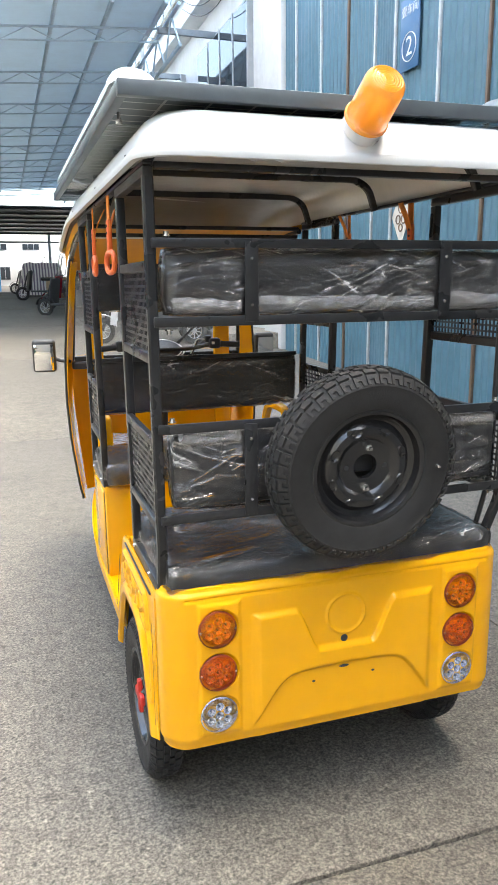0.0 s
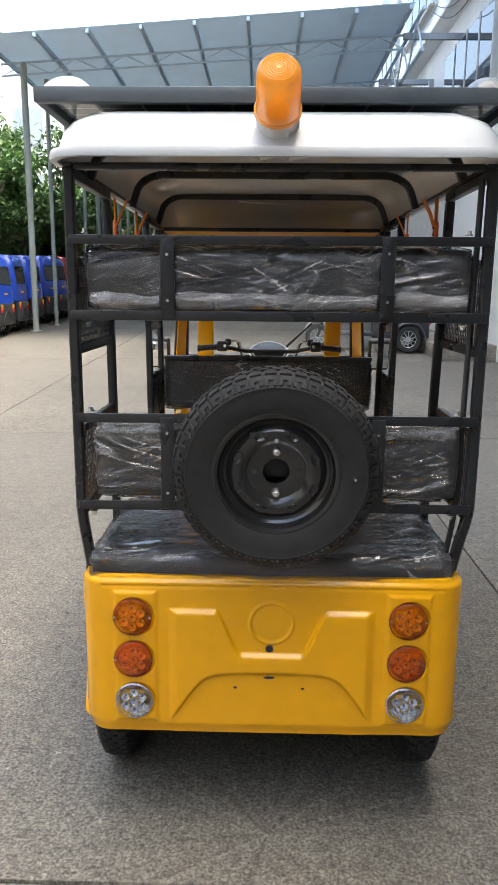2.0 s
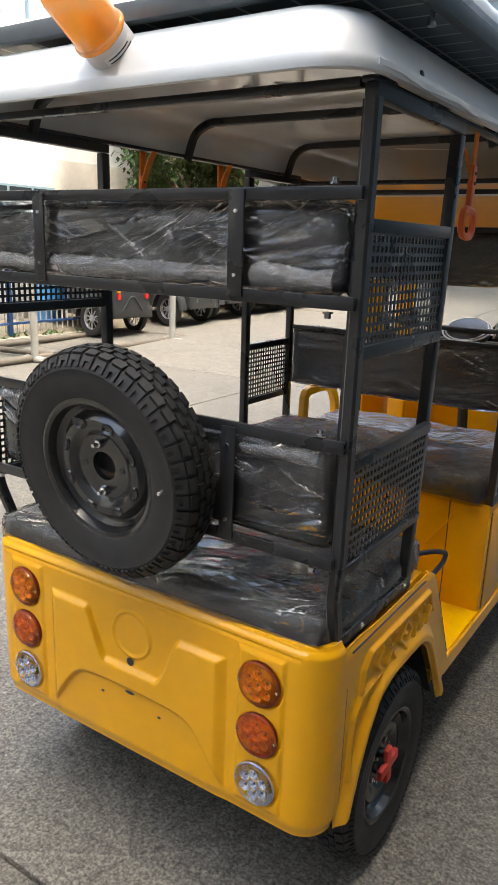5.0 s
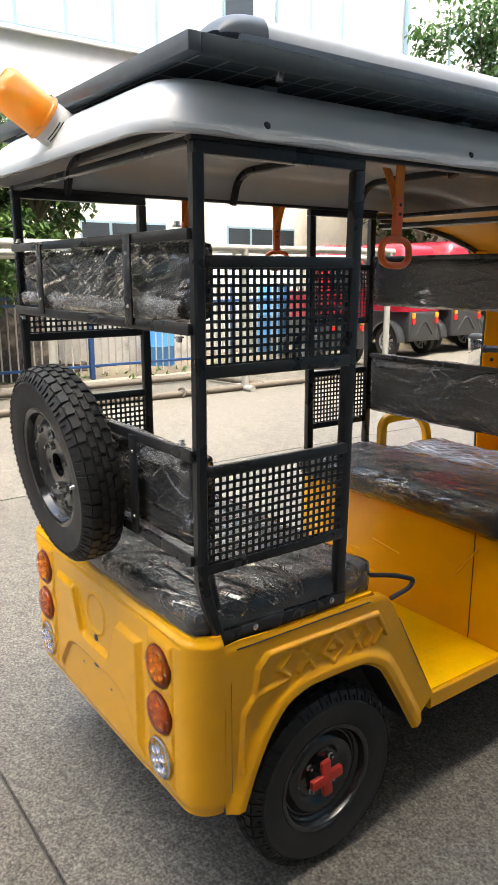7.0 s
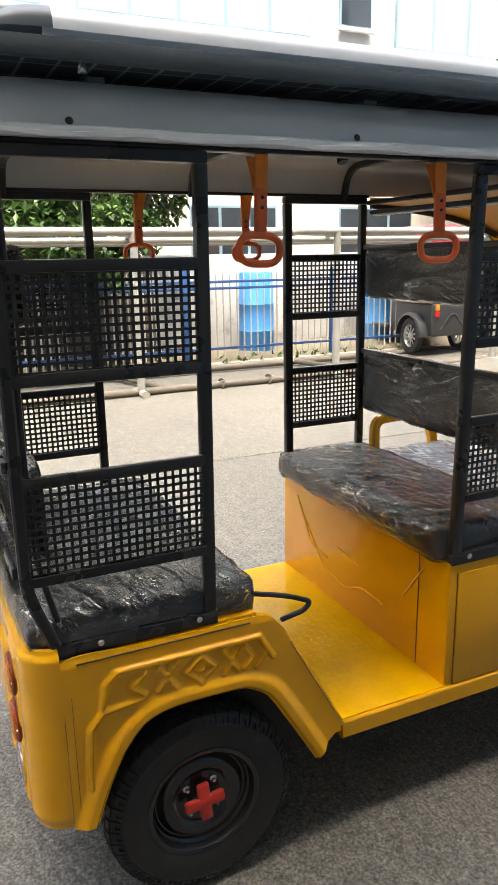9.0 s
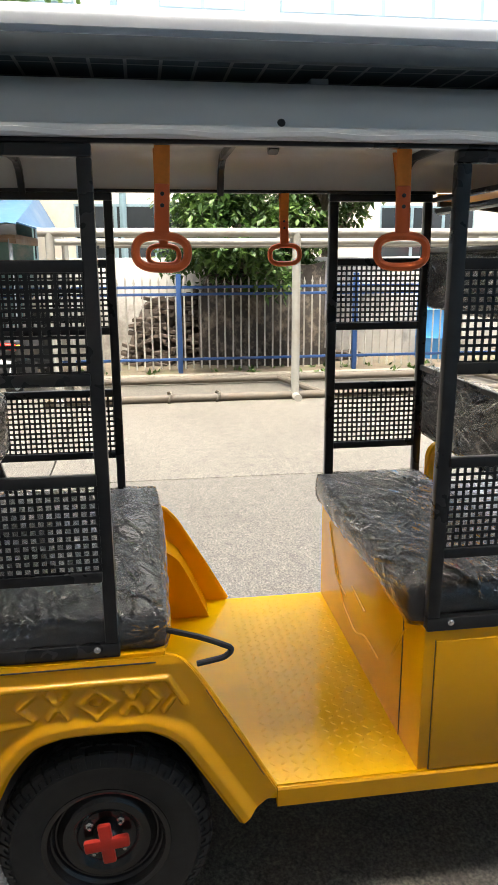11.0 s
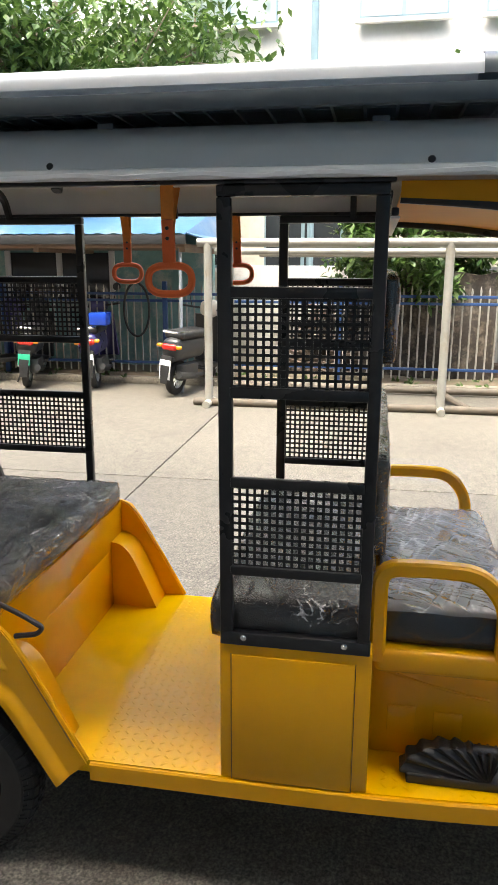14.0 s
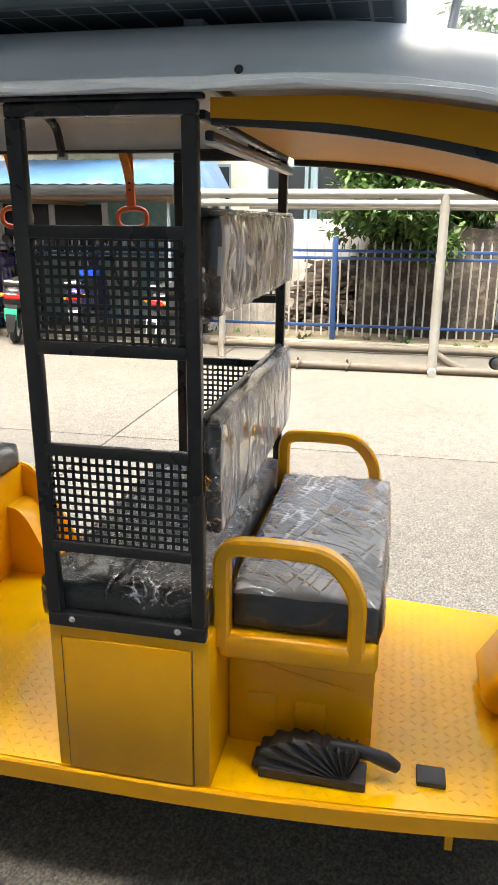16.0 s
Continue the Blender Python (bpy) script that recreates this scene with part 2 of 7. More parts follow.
REFLECTOR = mat("silver_reflector", (0.8, 0.81, 0.82), 0.15, metal=1.0, noise_scale=140, vary=0.3, bump=0.5, bump_scale=220)
RED_CAP = mat("red_hub_cap", (0.62, 0.035, 0.02), 0.4, noise_scale=40, vary=0.12)
DARK = mat("dark_plastic", (0.023, 0.023, 0.0235), 0.45, noise_scale=40, vary=0.25, bump=0.2, bump_scale=300)
LEATHER = mat("black_leatherette", (0.020, 0.0203, 0.021), 0.42, noise_scale=50, vary=0.2, bump=0.35, bump_scale=260)
ALU = mat("aluminium_trim", (0.72, 0.74, 0.75), 0.35, metal=0.1, noise_scale=12, vary=0.06, bump=0.04, bump_scale=60)
SOLAR_FRAME = mat("black_anodised_frame", (0.088, 0.105, 0.116), 0.40, noise_scale=20, vary=0.2)
GREY_PLASTIC = mat("grey_plastic_base", (0.66, 0.66, 0.65), 0.4, noise_scale=30, vary=0.06)
MIRROR = mat("mirror_glass", (0.9, 0.9, 0.9), 0.02, metal=1.0)
WHITE_TAPE = mat("white_sticker", (0.78, 0.78, 0.76), 0.5, noise_scale=50, vary=0.05)


LENGTHWAYS = ((1.0, 0.25, 0.22), (0.80, 0.52, -0.45), (0.75, -0.58, 0.50))
UPRIGHT = ((0.10, 0.05, 1.0), (0.35, -0.05, 0.95), (-0.28, 0.05, 0.96))


def film_mat(name, base, veil, depth=0.03, size=1.0, tilt=5.0, ways=LENGTHWAYS, rough=0.16, lines_gain=1.0):
    """Clear wrap: glossy and crumpled, milky along its creases, with their glints painted in."""
    m = bpy.data.materials.new(name)
    m.use_nodes = True
    nt = m.node_tree
    nt.nodes.clear()
    L, N = nt.links.new, nt.nodes.new
    tc, mp = N("ShaderNodeTexCoord"), N("ShaderNodeMapping")
    L(tc.outputs["Object"], mp.inputs[0])
    mp.inputs["Scale"].default_value = (0.75, 1.3, 1.5)
    mp.inputs["Rotation"].default_value = (0.2, 0.35, 0.3)

    def nz(scale, detail, dist):
        n = N("ShaderNodeTexNoise")
        n.inputs["Scale"].default_value, n.inputs["Detail"].default_value, n.inputs["Distortion"].default_value = scale, detail, dist
        L(mp.outputs[0], n.inputs["Vector"])
        return n.outputs[0]

    def ramp(src, lo, hi, a, z):
        r = N("ShaderNodeMapRange")
        r.inputs[1].default_value, r.inputs[2].default_value, r.inputs[3].default_value, r.inputs[4].default_value = lo, hi, a, z
        L(src, r.inputs[0])
        return r.outputs[0]

    def op(kind, a, c):
        k = N("ShaderNodeMath")
        k.operation = kind
        for q, s in zip(k.inputs, (a, c)):
            if isinstance(s, float):
                q.default_value = s
            else:
                L(s, q)
        return k.outputs[0]

    def ridge(src, width):
        return ramp(op("ABSOLUTE", op("SUBTRACT", src, 0.5), 0.0), 0.0, width, 1.0, 0.0)

    # long straight creases in two directions over slack folds
    def streak(way, stretch, scale, dist):
        """Noise drawn out along a direction."""
        mp2, n = N("ShaderNodeMapping"), N("ShaderNodeTexNoise")
        mp2.vector_type = "TEXTURE"
        L(tc.outputs["Object"], mp2.inputs[0])
        mp2.inputs["Rotation"].default_value, mp2.inputs["Scale"].default_value = Vector(way).to_track_quat("X", "Z").to_euler(), (stretch, 1.0, 1.0)
        n.inputs["Scale"].default_value, n.inputs["Detail"].default_value, n.inputs["Distortion"].default_value = scale, 0.6, dist
        L(mp2.outputs[0], n.inputs["Vector"])
        return n.outputs[0]

    def facet(way, stretch, scale, k):
        """Flat tilted patches with straight borders, as in crumpled film."""
        mp2, vo = N("ShaderNodeMapping"), N("ShaderNodeTexVoronoi")
        mp2.vector_type = "TEXTURE"
        L(tc.outputs["Object"], mp2.inputs[0])
        mp2.inputs["Rotation"].default_value, mp2.inputs["Scale"].default_value = Vector(way).to_track_quat("X", "Z").to_euler(), (stretch, 1.0, 1.0)
        vo.feature = "SMOOTH_F1"
        vo.inputs["Smoothness"].default_value, vo.inputs["Scale"].default_value = 0.12, scale
        L(mp2.outputs[0], vo.inputs["Vector"])
        d, c, dot = N("ShaderNodeVectorMath"), N("ShaderNodeVectorMath"), N("ShaderNodeVectorMath")
        d.operation, c.operation, dot.operation = "SUBTRACT", "SUBTRACT", "DOT_PRODUCT"
        L(mp2.outputs[0], d.inputs[0])
        L(vo.outputs["Position"], d.inputs[1])
        L(vo.outputs["Color"], c.inputs[0])
        c.inputs[1].default_value = (0.5, 0.5, 0.5)
        L(d.outputs[0], dot.inputs[0])
        L(c.outputs[0], dot.inputs[1])
        return op("MULTIPLY", dot.outputs["Value"], k)

    def broken(src, scale, lo, hi):
        """Keeps a crease in some stretches only, so that no line closes on itself."""
        return op("MULTIPLY", src, ramp(nz(scale, 2.0, 0.0), lo, hi, 0.0, 1.0))

    slack, patch = nz(5.0, 2.0, 0.3), ramp(nz(3.6, 3.0, 0.4), 0.44, 0.62, 0.0, 1.0)
    wide = broken(ridge(streak(ways[0], 9.0, 6.0 / size, 0.25), 0.060), 5.0, 0.42, 0.56)
    r1 = broken(ridge(streak(ways[0], 11.0, 12.0 / size, 0.15), 0.065), 7.0, 0.43, 0.55)
    r2 = broken(ridge(streak(ways[1], 10.0, 15.0 / size, 0.15), 0.070), 6.0, 0.43, 0.55)
    r3 = broken(ridge(streak(ways[2], 9.0, 22.0 / size, 0.15), 0.085), 8.0, 0.45, 0.57)
    r4 = broken(ridge(streak(ways[2], 12.0, 34.0 / size, 0.10), 0.075), 7.0, 0.45, 0.56)
    fine = op("ADD", op("ADD", op("MULTIPLY", r2, 0.75), op("MULTIPLY", r3, 0.5)), op("MULTIPLY", r4, 0.35))
    f1, f2 = facet(ways[0], 4.5, 8.0 / size, tilt), facet(ways[1], 5.0, 19.0 / size, tilt * 0.7)
    lines = op("ADD", op("MULTIPLY", wide, 0.55), op("ADD", op("MULTIPLY", r1, 0.50), op("MULTIPLY", fine, op("ADD", 0.22, op("MULTIPLY", patch, 0.36)))))
    height = op("ADD", op("ADD", op("MULTIPLY", slack, 0.30), op("ADD", f1, f2)), lines)
    # pale diffuse lines that stand in for glints on the creases
    crease = op("ADD", op("ADD", op("MULTIPLY", op("POWER", wide, 6.0), 0.08), op("MULTIPLY", op("POWER", r1, 4.0), op("ADD", 0.06, op("MULTIPLY", patch, 0.18)))), op("MULTIPLY", op("POWER", fine, 1.8), op("ADD", 0.05, op("MULTIPLY", patch, 0.42))))
    bp = N("ShaderNodeBump")
    bp.inputs["Strength"].default_value, bp.inputs["Distance"].default_value = 1.0, depth
    L(height, bp.inputs["Height"])
    gl, df, fr = N("ShaderNodeBsdfGlossy"), N("ShaderNodeBsdfDiffuse"), N("ShaderNodeFresnel")
    fr.inputs["IOR"].default_value = 1.65
    L(bp.outputs[0], fr.inputs["Normal"])
    gl.inputs["Color"].default_value, gl.inputs["Roughness"].default_value = (1.0, 0.975, 0.94, 1), rough
    df.inputs["Color"].default_value = (0.82, 0.80, 0.765, 1)
    L(bp.outputs[0], gl.inputs["Normal"])
    tr, m1, m2, out = N("ShaderNodeBsdfTransparent"), N("ShaderNodeMixShader"), N("ShaderNodeMixShader"), N("ShaderNodeOutputMaterial")
    L(ramp(crease, 0.0, 1.0 / lines_gain, base, veil), m1.inputs[0])
    L(tr.outputs[0], m1.inputs[1])
    L(df.outputs[0], m1.inputs[2])
    L(fr.outputs[0], m2.inputs[0])
    L(m1.outputs[0], m2.inputs[1])
    L(gl.outputs[0], m2.inputs[2])
    L(m2.outputs[0], out.inputs[0])
    return m


FILM = film_mat("clear_wrapping_film", 0.024, 0.95, 0.020, 0.50, 1.1, rough=0.08, lines_gain=1.6)
FILM_TIGHT = film_mat("taut_wrapping_film", 0.030, 0.90, 0.018, 0.46, 1.0, ((1.0, 0.1, 0.10), (0.93, 0.1, -0.32), (0.90, -0.1, 0.38)), 0.085, 1.4)
FILM_FOLD = film_mat("bunched_film", 0.20, 0.85, 0.02)
# seat top and backrest fronts: light and sky sheen painted into the milky veil
FILM_SEAT = film_mat("creased_sheen_film", 0.36, 1.0, 0.022, 0.62, 1.1, ((0.75, 0.65, 0.0), (0.95, -0.25, 0.1), (0.3, 0.95, 0.0)), 0.09, 3.4)
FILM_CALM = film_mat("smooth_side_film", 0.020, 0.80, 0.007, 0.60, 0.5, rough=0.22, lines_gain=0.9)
FILM_LOOSE = film_mat("loose_lit_film", 0.42, 1.0, 0.030, 1.5, 1.5, UPRIGHT, 0.12, 2.0)


def concrete_mat(name, color, speck=0.5, rand=0.05):
    m = bpy.data.materials.new(name)
    m.use_nodes = True
    nt = m.node_tree
    L, N = nt.links.new, nt.nodes.new
    b = nt.nodes["Principled BSDF"]
    geo = N("ShaderNodeNewGeometry")

    def nz(scale, detail, r=0.6):
        n = N("ShaderNodeTexNoise")
        n.inputs["Scale"].default_value, n.inputs["Detail"].default_value, n.inputs["Roughness"].default_value = scale, detail, r
        L(geo.outputs["Position"], n.inputs["Vector"])
        return n.outputs[0]

    def ramp(src, lo, hi, a, z):
        r = N("ShaderNodeMapRange")
        r.inputs[1].default_value, r.inputs[2].default_value, r.inputs[3].default_value, r.inputs[4].default_value = lo, hi, a, z
        L(src, r.inputs[0])
        return r.outputs[0]

    def mul(a, c):
        k = N("ShaderNodeMath")
        k.operation = "MULTIPLY"
        L(a, k.inputs[0])
        L(c, k.inputs[1])
        return k.outputs[0]

    grain, mid, big, stain = nz(55, 4, 0.75), nz(20, 6, 0.75), nz(0.55, 5), nz(1.7, 6, 0.65)
    oi = N("ShaderNodeObjectInfo")
    val = mul(mul(ramp(grain, 0.34, 0.66, 1 - speck * 0.28, 1 + speck * 0.22), ramp(mid, 0.32, 0.68, 0.86, 1.16)), mul(ramp(big, 0.3, 0.7, 0.86, 1.1), mul(ramp(stain, 0.30, 0.46, 0.82, 1.0), ramp(oi.outputs["Random"], 0, 1, 1 - rand, 1 + rand))))
    pits = mul(ramp(nz(24, 4, 0.7), 0.34, 0.44, 0.60, 1.0), ramp(nz(62, 2, 0.5), 0.31, 0.39, 0.56, 1.0))
    chips = mul(ramp(nz(46, 2, 0.5), 0.60, 0.68, 1.0, 1.26), ramp(nz(13, 3, 0.6), 0.32, 0.66, 0.84, 1.13))
    spots = mul(mul(pits, chips), ramp(nz(110, 3, 0.7), 0.36, 0.64, 1 - speck * 0.30, 1 + speck * 0.32))
    hsv = N("ShaderNodeHueSaturation")
    hsv.inputs["Color"].default_value = (*color, 1)
    L(mul(val, spots), hsv.inputs["Value"])
    L(hsv.outputs[0], b.inputs["Base Color"])
    L(ramp(mid, 0.3, 0.7, 0.62, 0.85), b.inputs["Roughness"])
    bp = N("ShaderNodeBump")
    bp.inputs["Strength"].default_value, bp.inputs["Distance"].default_value = 0.5, 0.004
    L(mul(grain, mid), bp.inputs["Height"])
    L(bp.outputs[0], b.inputs["Normal"])
    return m


CONCRETE = concrete_mat("worn_concrete", (0.121, 0.109, 0.0885), 1.3)
JOINT = mat("joint_filler", (0.10, 0.095, 0.085), 0.9, noise_scale=12, vary=0.3, bump=0.4)
KERB = concrete_mat("kerb_concrete", (0.22, 0.195, 0.155), 0.8)
WHITE_WALL = mat("white_render", (0.72, 0.71, 0.69), 0.7, noise_scale=8, vary=0.06, bump=0.15, bump_scale=40, dirt=(0.42, 0.39, 0.34), dirt_amount=0.4, dirt_scale=0.8)
STAINED_WALL = mat("stained_garden_wall", (0.48, 0.46, 0.43), 0.8, noise_scale=8, vary=0.12, bump=0.2, bump_scale=40, dirt=(0.13, 0.11, 0.09), dirt_amount=0.85, dirt_scale=1.3)
CREAM_WALL = mat("cream_render", (0.62, 0.57, 0.48), 0.75, noise_scale=8, vary=0.1, bump=0.2, bump_scale=40, dirt=(0.35, 0.31, 0.25), dirt_amount=0.5, dirt_scale=1.1)
GREY_WALL = mat("grey_render", (0.32, 0.30, 0.27), 0.75, noise_scale=8, vary=0.08, bump=0.15, bump_scale=40, dirt=(0.32, 0.31, 0.29), dirt_amount=0.4, dirt_scale=0.7)
BLUE_DOOR = mat("blue_steel_sheet", (0.075, 0.160, 0.205), 0.45, noise_scale=5, vary=0.18, bump=0.1, bump_scale=20, dirt=(0.12, 0.20, 0.26), dirt_amount=0.5, dirt_scale=1.5)
DOOR_EDGE = mat("pale_door_edge", (0.48, 0.50, 0.50), 0.5, noise_scale=10, vary=0.2, dirt=(0.25, 0.15, 0.08), dirt_amount=0.5, dirt_scale=4)
RUST = mat("brown_steel_stile", (0.16, 0.10, 0.065), 0.6, noise_scale=12, vary=0.3, dirt=(0.3, 0.2, 0.1), dirt_amount=0.4)
SHEET = mat("grey_roof_sheet", (0.48, 0.63, 0.76), 0.5, noise_scale=3, vary=0.08, dirt=(0.30, 0.34, 0.38), dirt_amount=0.3, dirt_scale=0.5)
sn = SHEET.node_tree
s_tl, s_mix = sn.nodes.new("ShaderNodeBsdfTranslucent"), sn.nodes.new("ShaderNodeMixShader")
s_tl.inputs[0].default_value, s_mix.inputs[0].default_value = (0.55, 0.72, 0.85, 1), 0.05
sn.links.new(sn.nodes["Principled BSDF"].outputs[0], s_mix.inputs[1])
sn.links.new(s_tl.outputs[0], s_mix.inputs[2])
sn.links.new(s_mix.outputs[0], sn.nodes["Material Output"].inputs[0])
STEEL = mat("painted_steel_member", (0.24, 0.27, 0.30), 0.55, noise_scale=10, vary=0.2)
POLE = mat("grey_green_pole", (0.27, 0.30, 0.27), 0.6, noise_scale=10, vary=0.2, dirt=(0.2, 0.16, 0.1), dirt_amount=0.4)
PIPE_OLD = mat("rusty_ground_pipe", (0.105, 0.088, 0.068), 0.75, noise_scale=10, vary=0.25, dirt=(0.12, 0.08, 0.05), dirt_amount=0.7, dirt_scale=3)
PIPE = mat("weathered_pipe", (0.29, 0.28, 0.25), 0.6, noise_scale=10, vary=0.15, dirt=(0.24, 0.19, 0.13), dirt_amount=0.6, dirt_scale=3)
PICKET = mat("white_picket_paint", (0.36, 0.34, 0.30), 0.55, noise_scale=14, vary=0.2, dirt=(0.16, 0.11, 0.07), dirt_amount=0.6, dirt_scale=6, rand=0.2)
BLUE_RAIL = mat("blue_rail_paint", (0.018, 0.062, 0.19), 0.5, noise_scale=14, vary=0.15, dirt=(0.12, 0.14, 0.2), dirt_amount=0.4)
BRICK = mat("weathered_brick", (0.075, 0.055, 0.042), 0.85, noise_scale=20, vary=0.3, bump=0.5, bump_scale=60, dirt=(0.1, 0.09, 0.075), dirt_amount=0.5, rand=0.3)
SOIL = mat("bare_soil", (0.125, 0.098, 0.067), 0.95, noise_scale=10, vary=0.35, bump=0.8, bump_scale=20, dirt=(0.10, 0.13, 0.04), dirt_amount=0.5, dirt_scale=2)
BARK = mat("bark", (0.17, 0.135, 0.10), 0.9, noise_scale=14, vary=0.35, bump=0.8, bump_scale=40)
BLUE_ROOF = mat("blue_sheet_roof", (0.045, 0.12, 0.23), 0.5, noise_scale=5, vary=0.12, dirt=(0.3, 0.3, 0.28), dirt_amount=0.4, dirt_scale=1.5)
GLASS_BLUE = mat("bluish_window_glass", (0.42, 0.49, 0.50), 0.06, noise_scale=1.5, vary=0.2, spec=0.9)
GLASS_DARK = mat("dark_window_glass", (0.03, 0.035, 0.04), 0.05, noise_scale=1.5, vary=0.2, spec=0.8)
WIN_FRAME = mat("blue_window_frame", (0.20, 0.29, 0.34), 0.5, noise_scale=10, vary=0.1)
ALU_FRAME = mat("grey_window_frame", (0.42, 0.43, 0.43), 0.45, metal=0.3, noise_scale=10, vary=0.1)
RED_CAB = mat("red_cab_paint", (0.27, 0.010, 0.022), 0.25, coat=0.5, noise_scale=8, vary=0.08)
BLUE_CAB = mat("blue_cab_paint", (0.012, 0.055, 0.42), 0.25, coat=0.5, noise_scale=8, vary=0.08)
WHITE_CAB = mat("white_cab_paint", (0.66, 0.66, 0.65), 0.3, coat=0.4, noise_scale=8, vary=0.06)
DARK_STEEL = mat("charcoal_bodywork", (0.036, 0.037, 0.038), 0.4, coat=0.2, noise_scale=14, vary=0.2)
SILVER = mat("silver_wheel", (0.55, 0.56, 0.57), 0.3, metal=0.7, noise_scale=30, vary=0.1)
TAIL_RED = mat("red_tail_lens", (0.6, 0.02, 0.015), 0.15, coat=0.5)
TAIL_AMBER = mat("amber_tail_lens", (0.8, 0.3, 0.02), 0.15, coat=0.5)
TARP = mat("striped_tarpaulin", (0.30, 0.27, 0.29), 0.8, bump=0.4, bump_scale=8)
tn = TARP.node_tree
t_tc, t_wv, t_rp = tn.nodes.new("ShaderNodeTexCoord"), tn.nodes.new("ShaderNodeTexWave"), tn.nodes.new("ShaderNodeValToRGB")
t_wv.inputs["Scale"].default_value, t_wv.inputs["Distortion"].default_value, t_wv.inputs["Detail"].default_value = 2.6, 1.2, 2.0
t_rp.color_ramp.elements[0].position, t_rp.color_ramp.elements[0].color = 0.42, (0.16, 0.13, 0.17, 1)
t_rp.color_ramp.elements[1].position, t_rp.color_ramp.elements[1].color = 0.58, (0.55, 0.52, 0.50, 1)
tn.links.new(t_tc.outputs["Object"], t_wv.inputs["Vector"])
tn.links.new(t_wv.outputs["Color"], t_rp.inputs[0])
tn.links.new(t_rp.outputs[0], tn.nodes["Principled BSDF"].inputs["Base Color"])
TRUSS = mat("grey_painted_truss", (0.43, 0.54, 0.64), 0.6, noise_scale=10, vary=0.15)
CARDBOARD = mat("brown_cardboard", (0.36, 0.25, 0.15), 0.85, noise_scale=10, vary=0.15)
SIGN_BLUE = mat("blue_sign_enamel", (0.045, 0.13, 0.25), 0.4, noise_scale=6, vary=0.12, dirt=(0.16, 0.18, 0.2), dirt_amount=0.4)
SIGN_WHITE = mat("white_sign_paint", (0.7, 0.71, 0.72), 0.5, noise_scale=20, vary=0.06)
PAPER = mat("pale_paper", (0.62, 0.56, 0.46), 0.7, noise_scale=10, vary=0.15)
CABLE = mat("black_cable", (0.012, 0.012, 0.012), 0.5)
PURPLE = mat("violet_scooter_plastic", (0.03, 0.025, 0.13), 0.3, coat=0.4, noise_scale=20, vary=0.15)
GREEN_PLATE = mat("green_plate", (0.03, 0.4, 0.22), 0.5, noise_scale=30, vary=0.1)
BLUE_CRATE = mat("blue_plastic", (0.05, 0.22, 0.50), 0.45, noise_scale=10, vary=0.12)


def leaf_mat(name, dark, light):
    m = bpy.data.materials.new(name)
    m.use_nodes = True
    nt = m.node_tree
    L, N = nt.links.new, nt.nodes.new
    b = nt.nodes["Principled BSDF"]
    geo, mix = N("ShaderNodeNewGeometry"), N("ShaderNodeMix")
    mix.data_type = "RGBA"
    mix.inputs[6].default_value, mix.inputs[7].default_value = (*dark, 1), (*light, 1)
    L(geo.outputs["Random Per Island"], mix.inputs[0])
    L(mix.outputs[2], b.inputs["Base Color"])
    b.inputs["Roughness"].default_value = 0.42
    b.inputs["Specular IOR Level"].default_value = 0.4
    tl, ad = N("ShaderNodeBsdfTranslucent"), N("ShaderNodeMixShader")
    L(mix.outputs[2], tl.inputs[0])
    ad.inputs[0].default_value = 0.32
    L(b.outputs[0], ad.inputs[1])
    L(tl.outputs[0], ad.inputs[2])
    L(ad.outputs[0], nt.nodes["Material Output"].inputs[0])
    return m


LEAF = leaf_mat("broad_green_leaf", (0.022, 0.060, 0.012), (0.105, 0.175, 0.040))
LEAF_DARK = leaf_mat("dark_green_leaf", (0.022, 0.065, 0.018), (0.10, 0.18, 0.05))


def solar_mat():
    """Dark cells with thin silver lines between them."""
    m = bpy.data.materials.new("solar_cells")
    m.use_nodes = True
    nt = m.node_tree
    L, N = nt.links.new, nt.nodes.new
    b = nt.nodes["Principled BSDF"]
    tc, br = N("ShaderNodeTexCoord"), N("ShaderNodeTexBrick")
    L(tc.outputs["Object"], br.inputs["Vector"])
    br.offset = 0.0
    br.inputs["Color1"].default_value = br.inputs["Color2"].default_value = (0.24, 0.28, 0.31, 1)
    br.inputs["Mortar"].default_value = (0.75, 0.77, 0.78, 1)
    br.inputs["Scale"].default_value = 1.0
    br.inputs["Mortar Size"].default_value = 0.0034
    br.inputs["Brick Width"].default_value, br.inputs["Row Height"].default_value = 0.105, 0.0645
    L(br.outputs["Color"], b.inputs["Base Color"])
    b.inputs["Roughness"].default_value = 0.12
    b.inputs["Coat Weight"].default_value = 0.5
    return m


SOLAR = solar_mat()

# ---- the yellow passenger tricycle ----
trike = thing("electric_tricycle", "new yellow passenger tricycle with black frame and film-wrapped seats", "tricycle")

HW = 0.563  # half the body's width


LAMP_Z = (0.708, 0.574, 0.441)


def lamp_frame(x, z):
    return min(smooth(0.328, 0.345, abs(x)), 1 - smooth(0.452, 0.466, abs(x)), smooth(0.366, 0.384, z), 1 - smooth(0.776, 0.792, z))


def plateau(x, z):
    ax = abs(x)
    top = 0.728 - 0.135 * (1 - smooth(0.085, 0.165, ax))
    up = 1 - smooth(top - 0.010, top + 0.010, z)
    side = 1 - smooth(0.272, 0.305, ax)
    d = ax - 0.200
    plate_top = 0.532 - (d + math.hypot(d, 0.035)) / 2 * 1.6
    low = smooth(plate_top - 0.008, plate_top + 0.016, z)
    below = 0.18 * (1 - low)
    return min(up, side) * max(low, below)


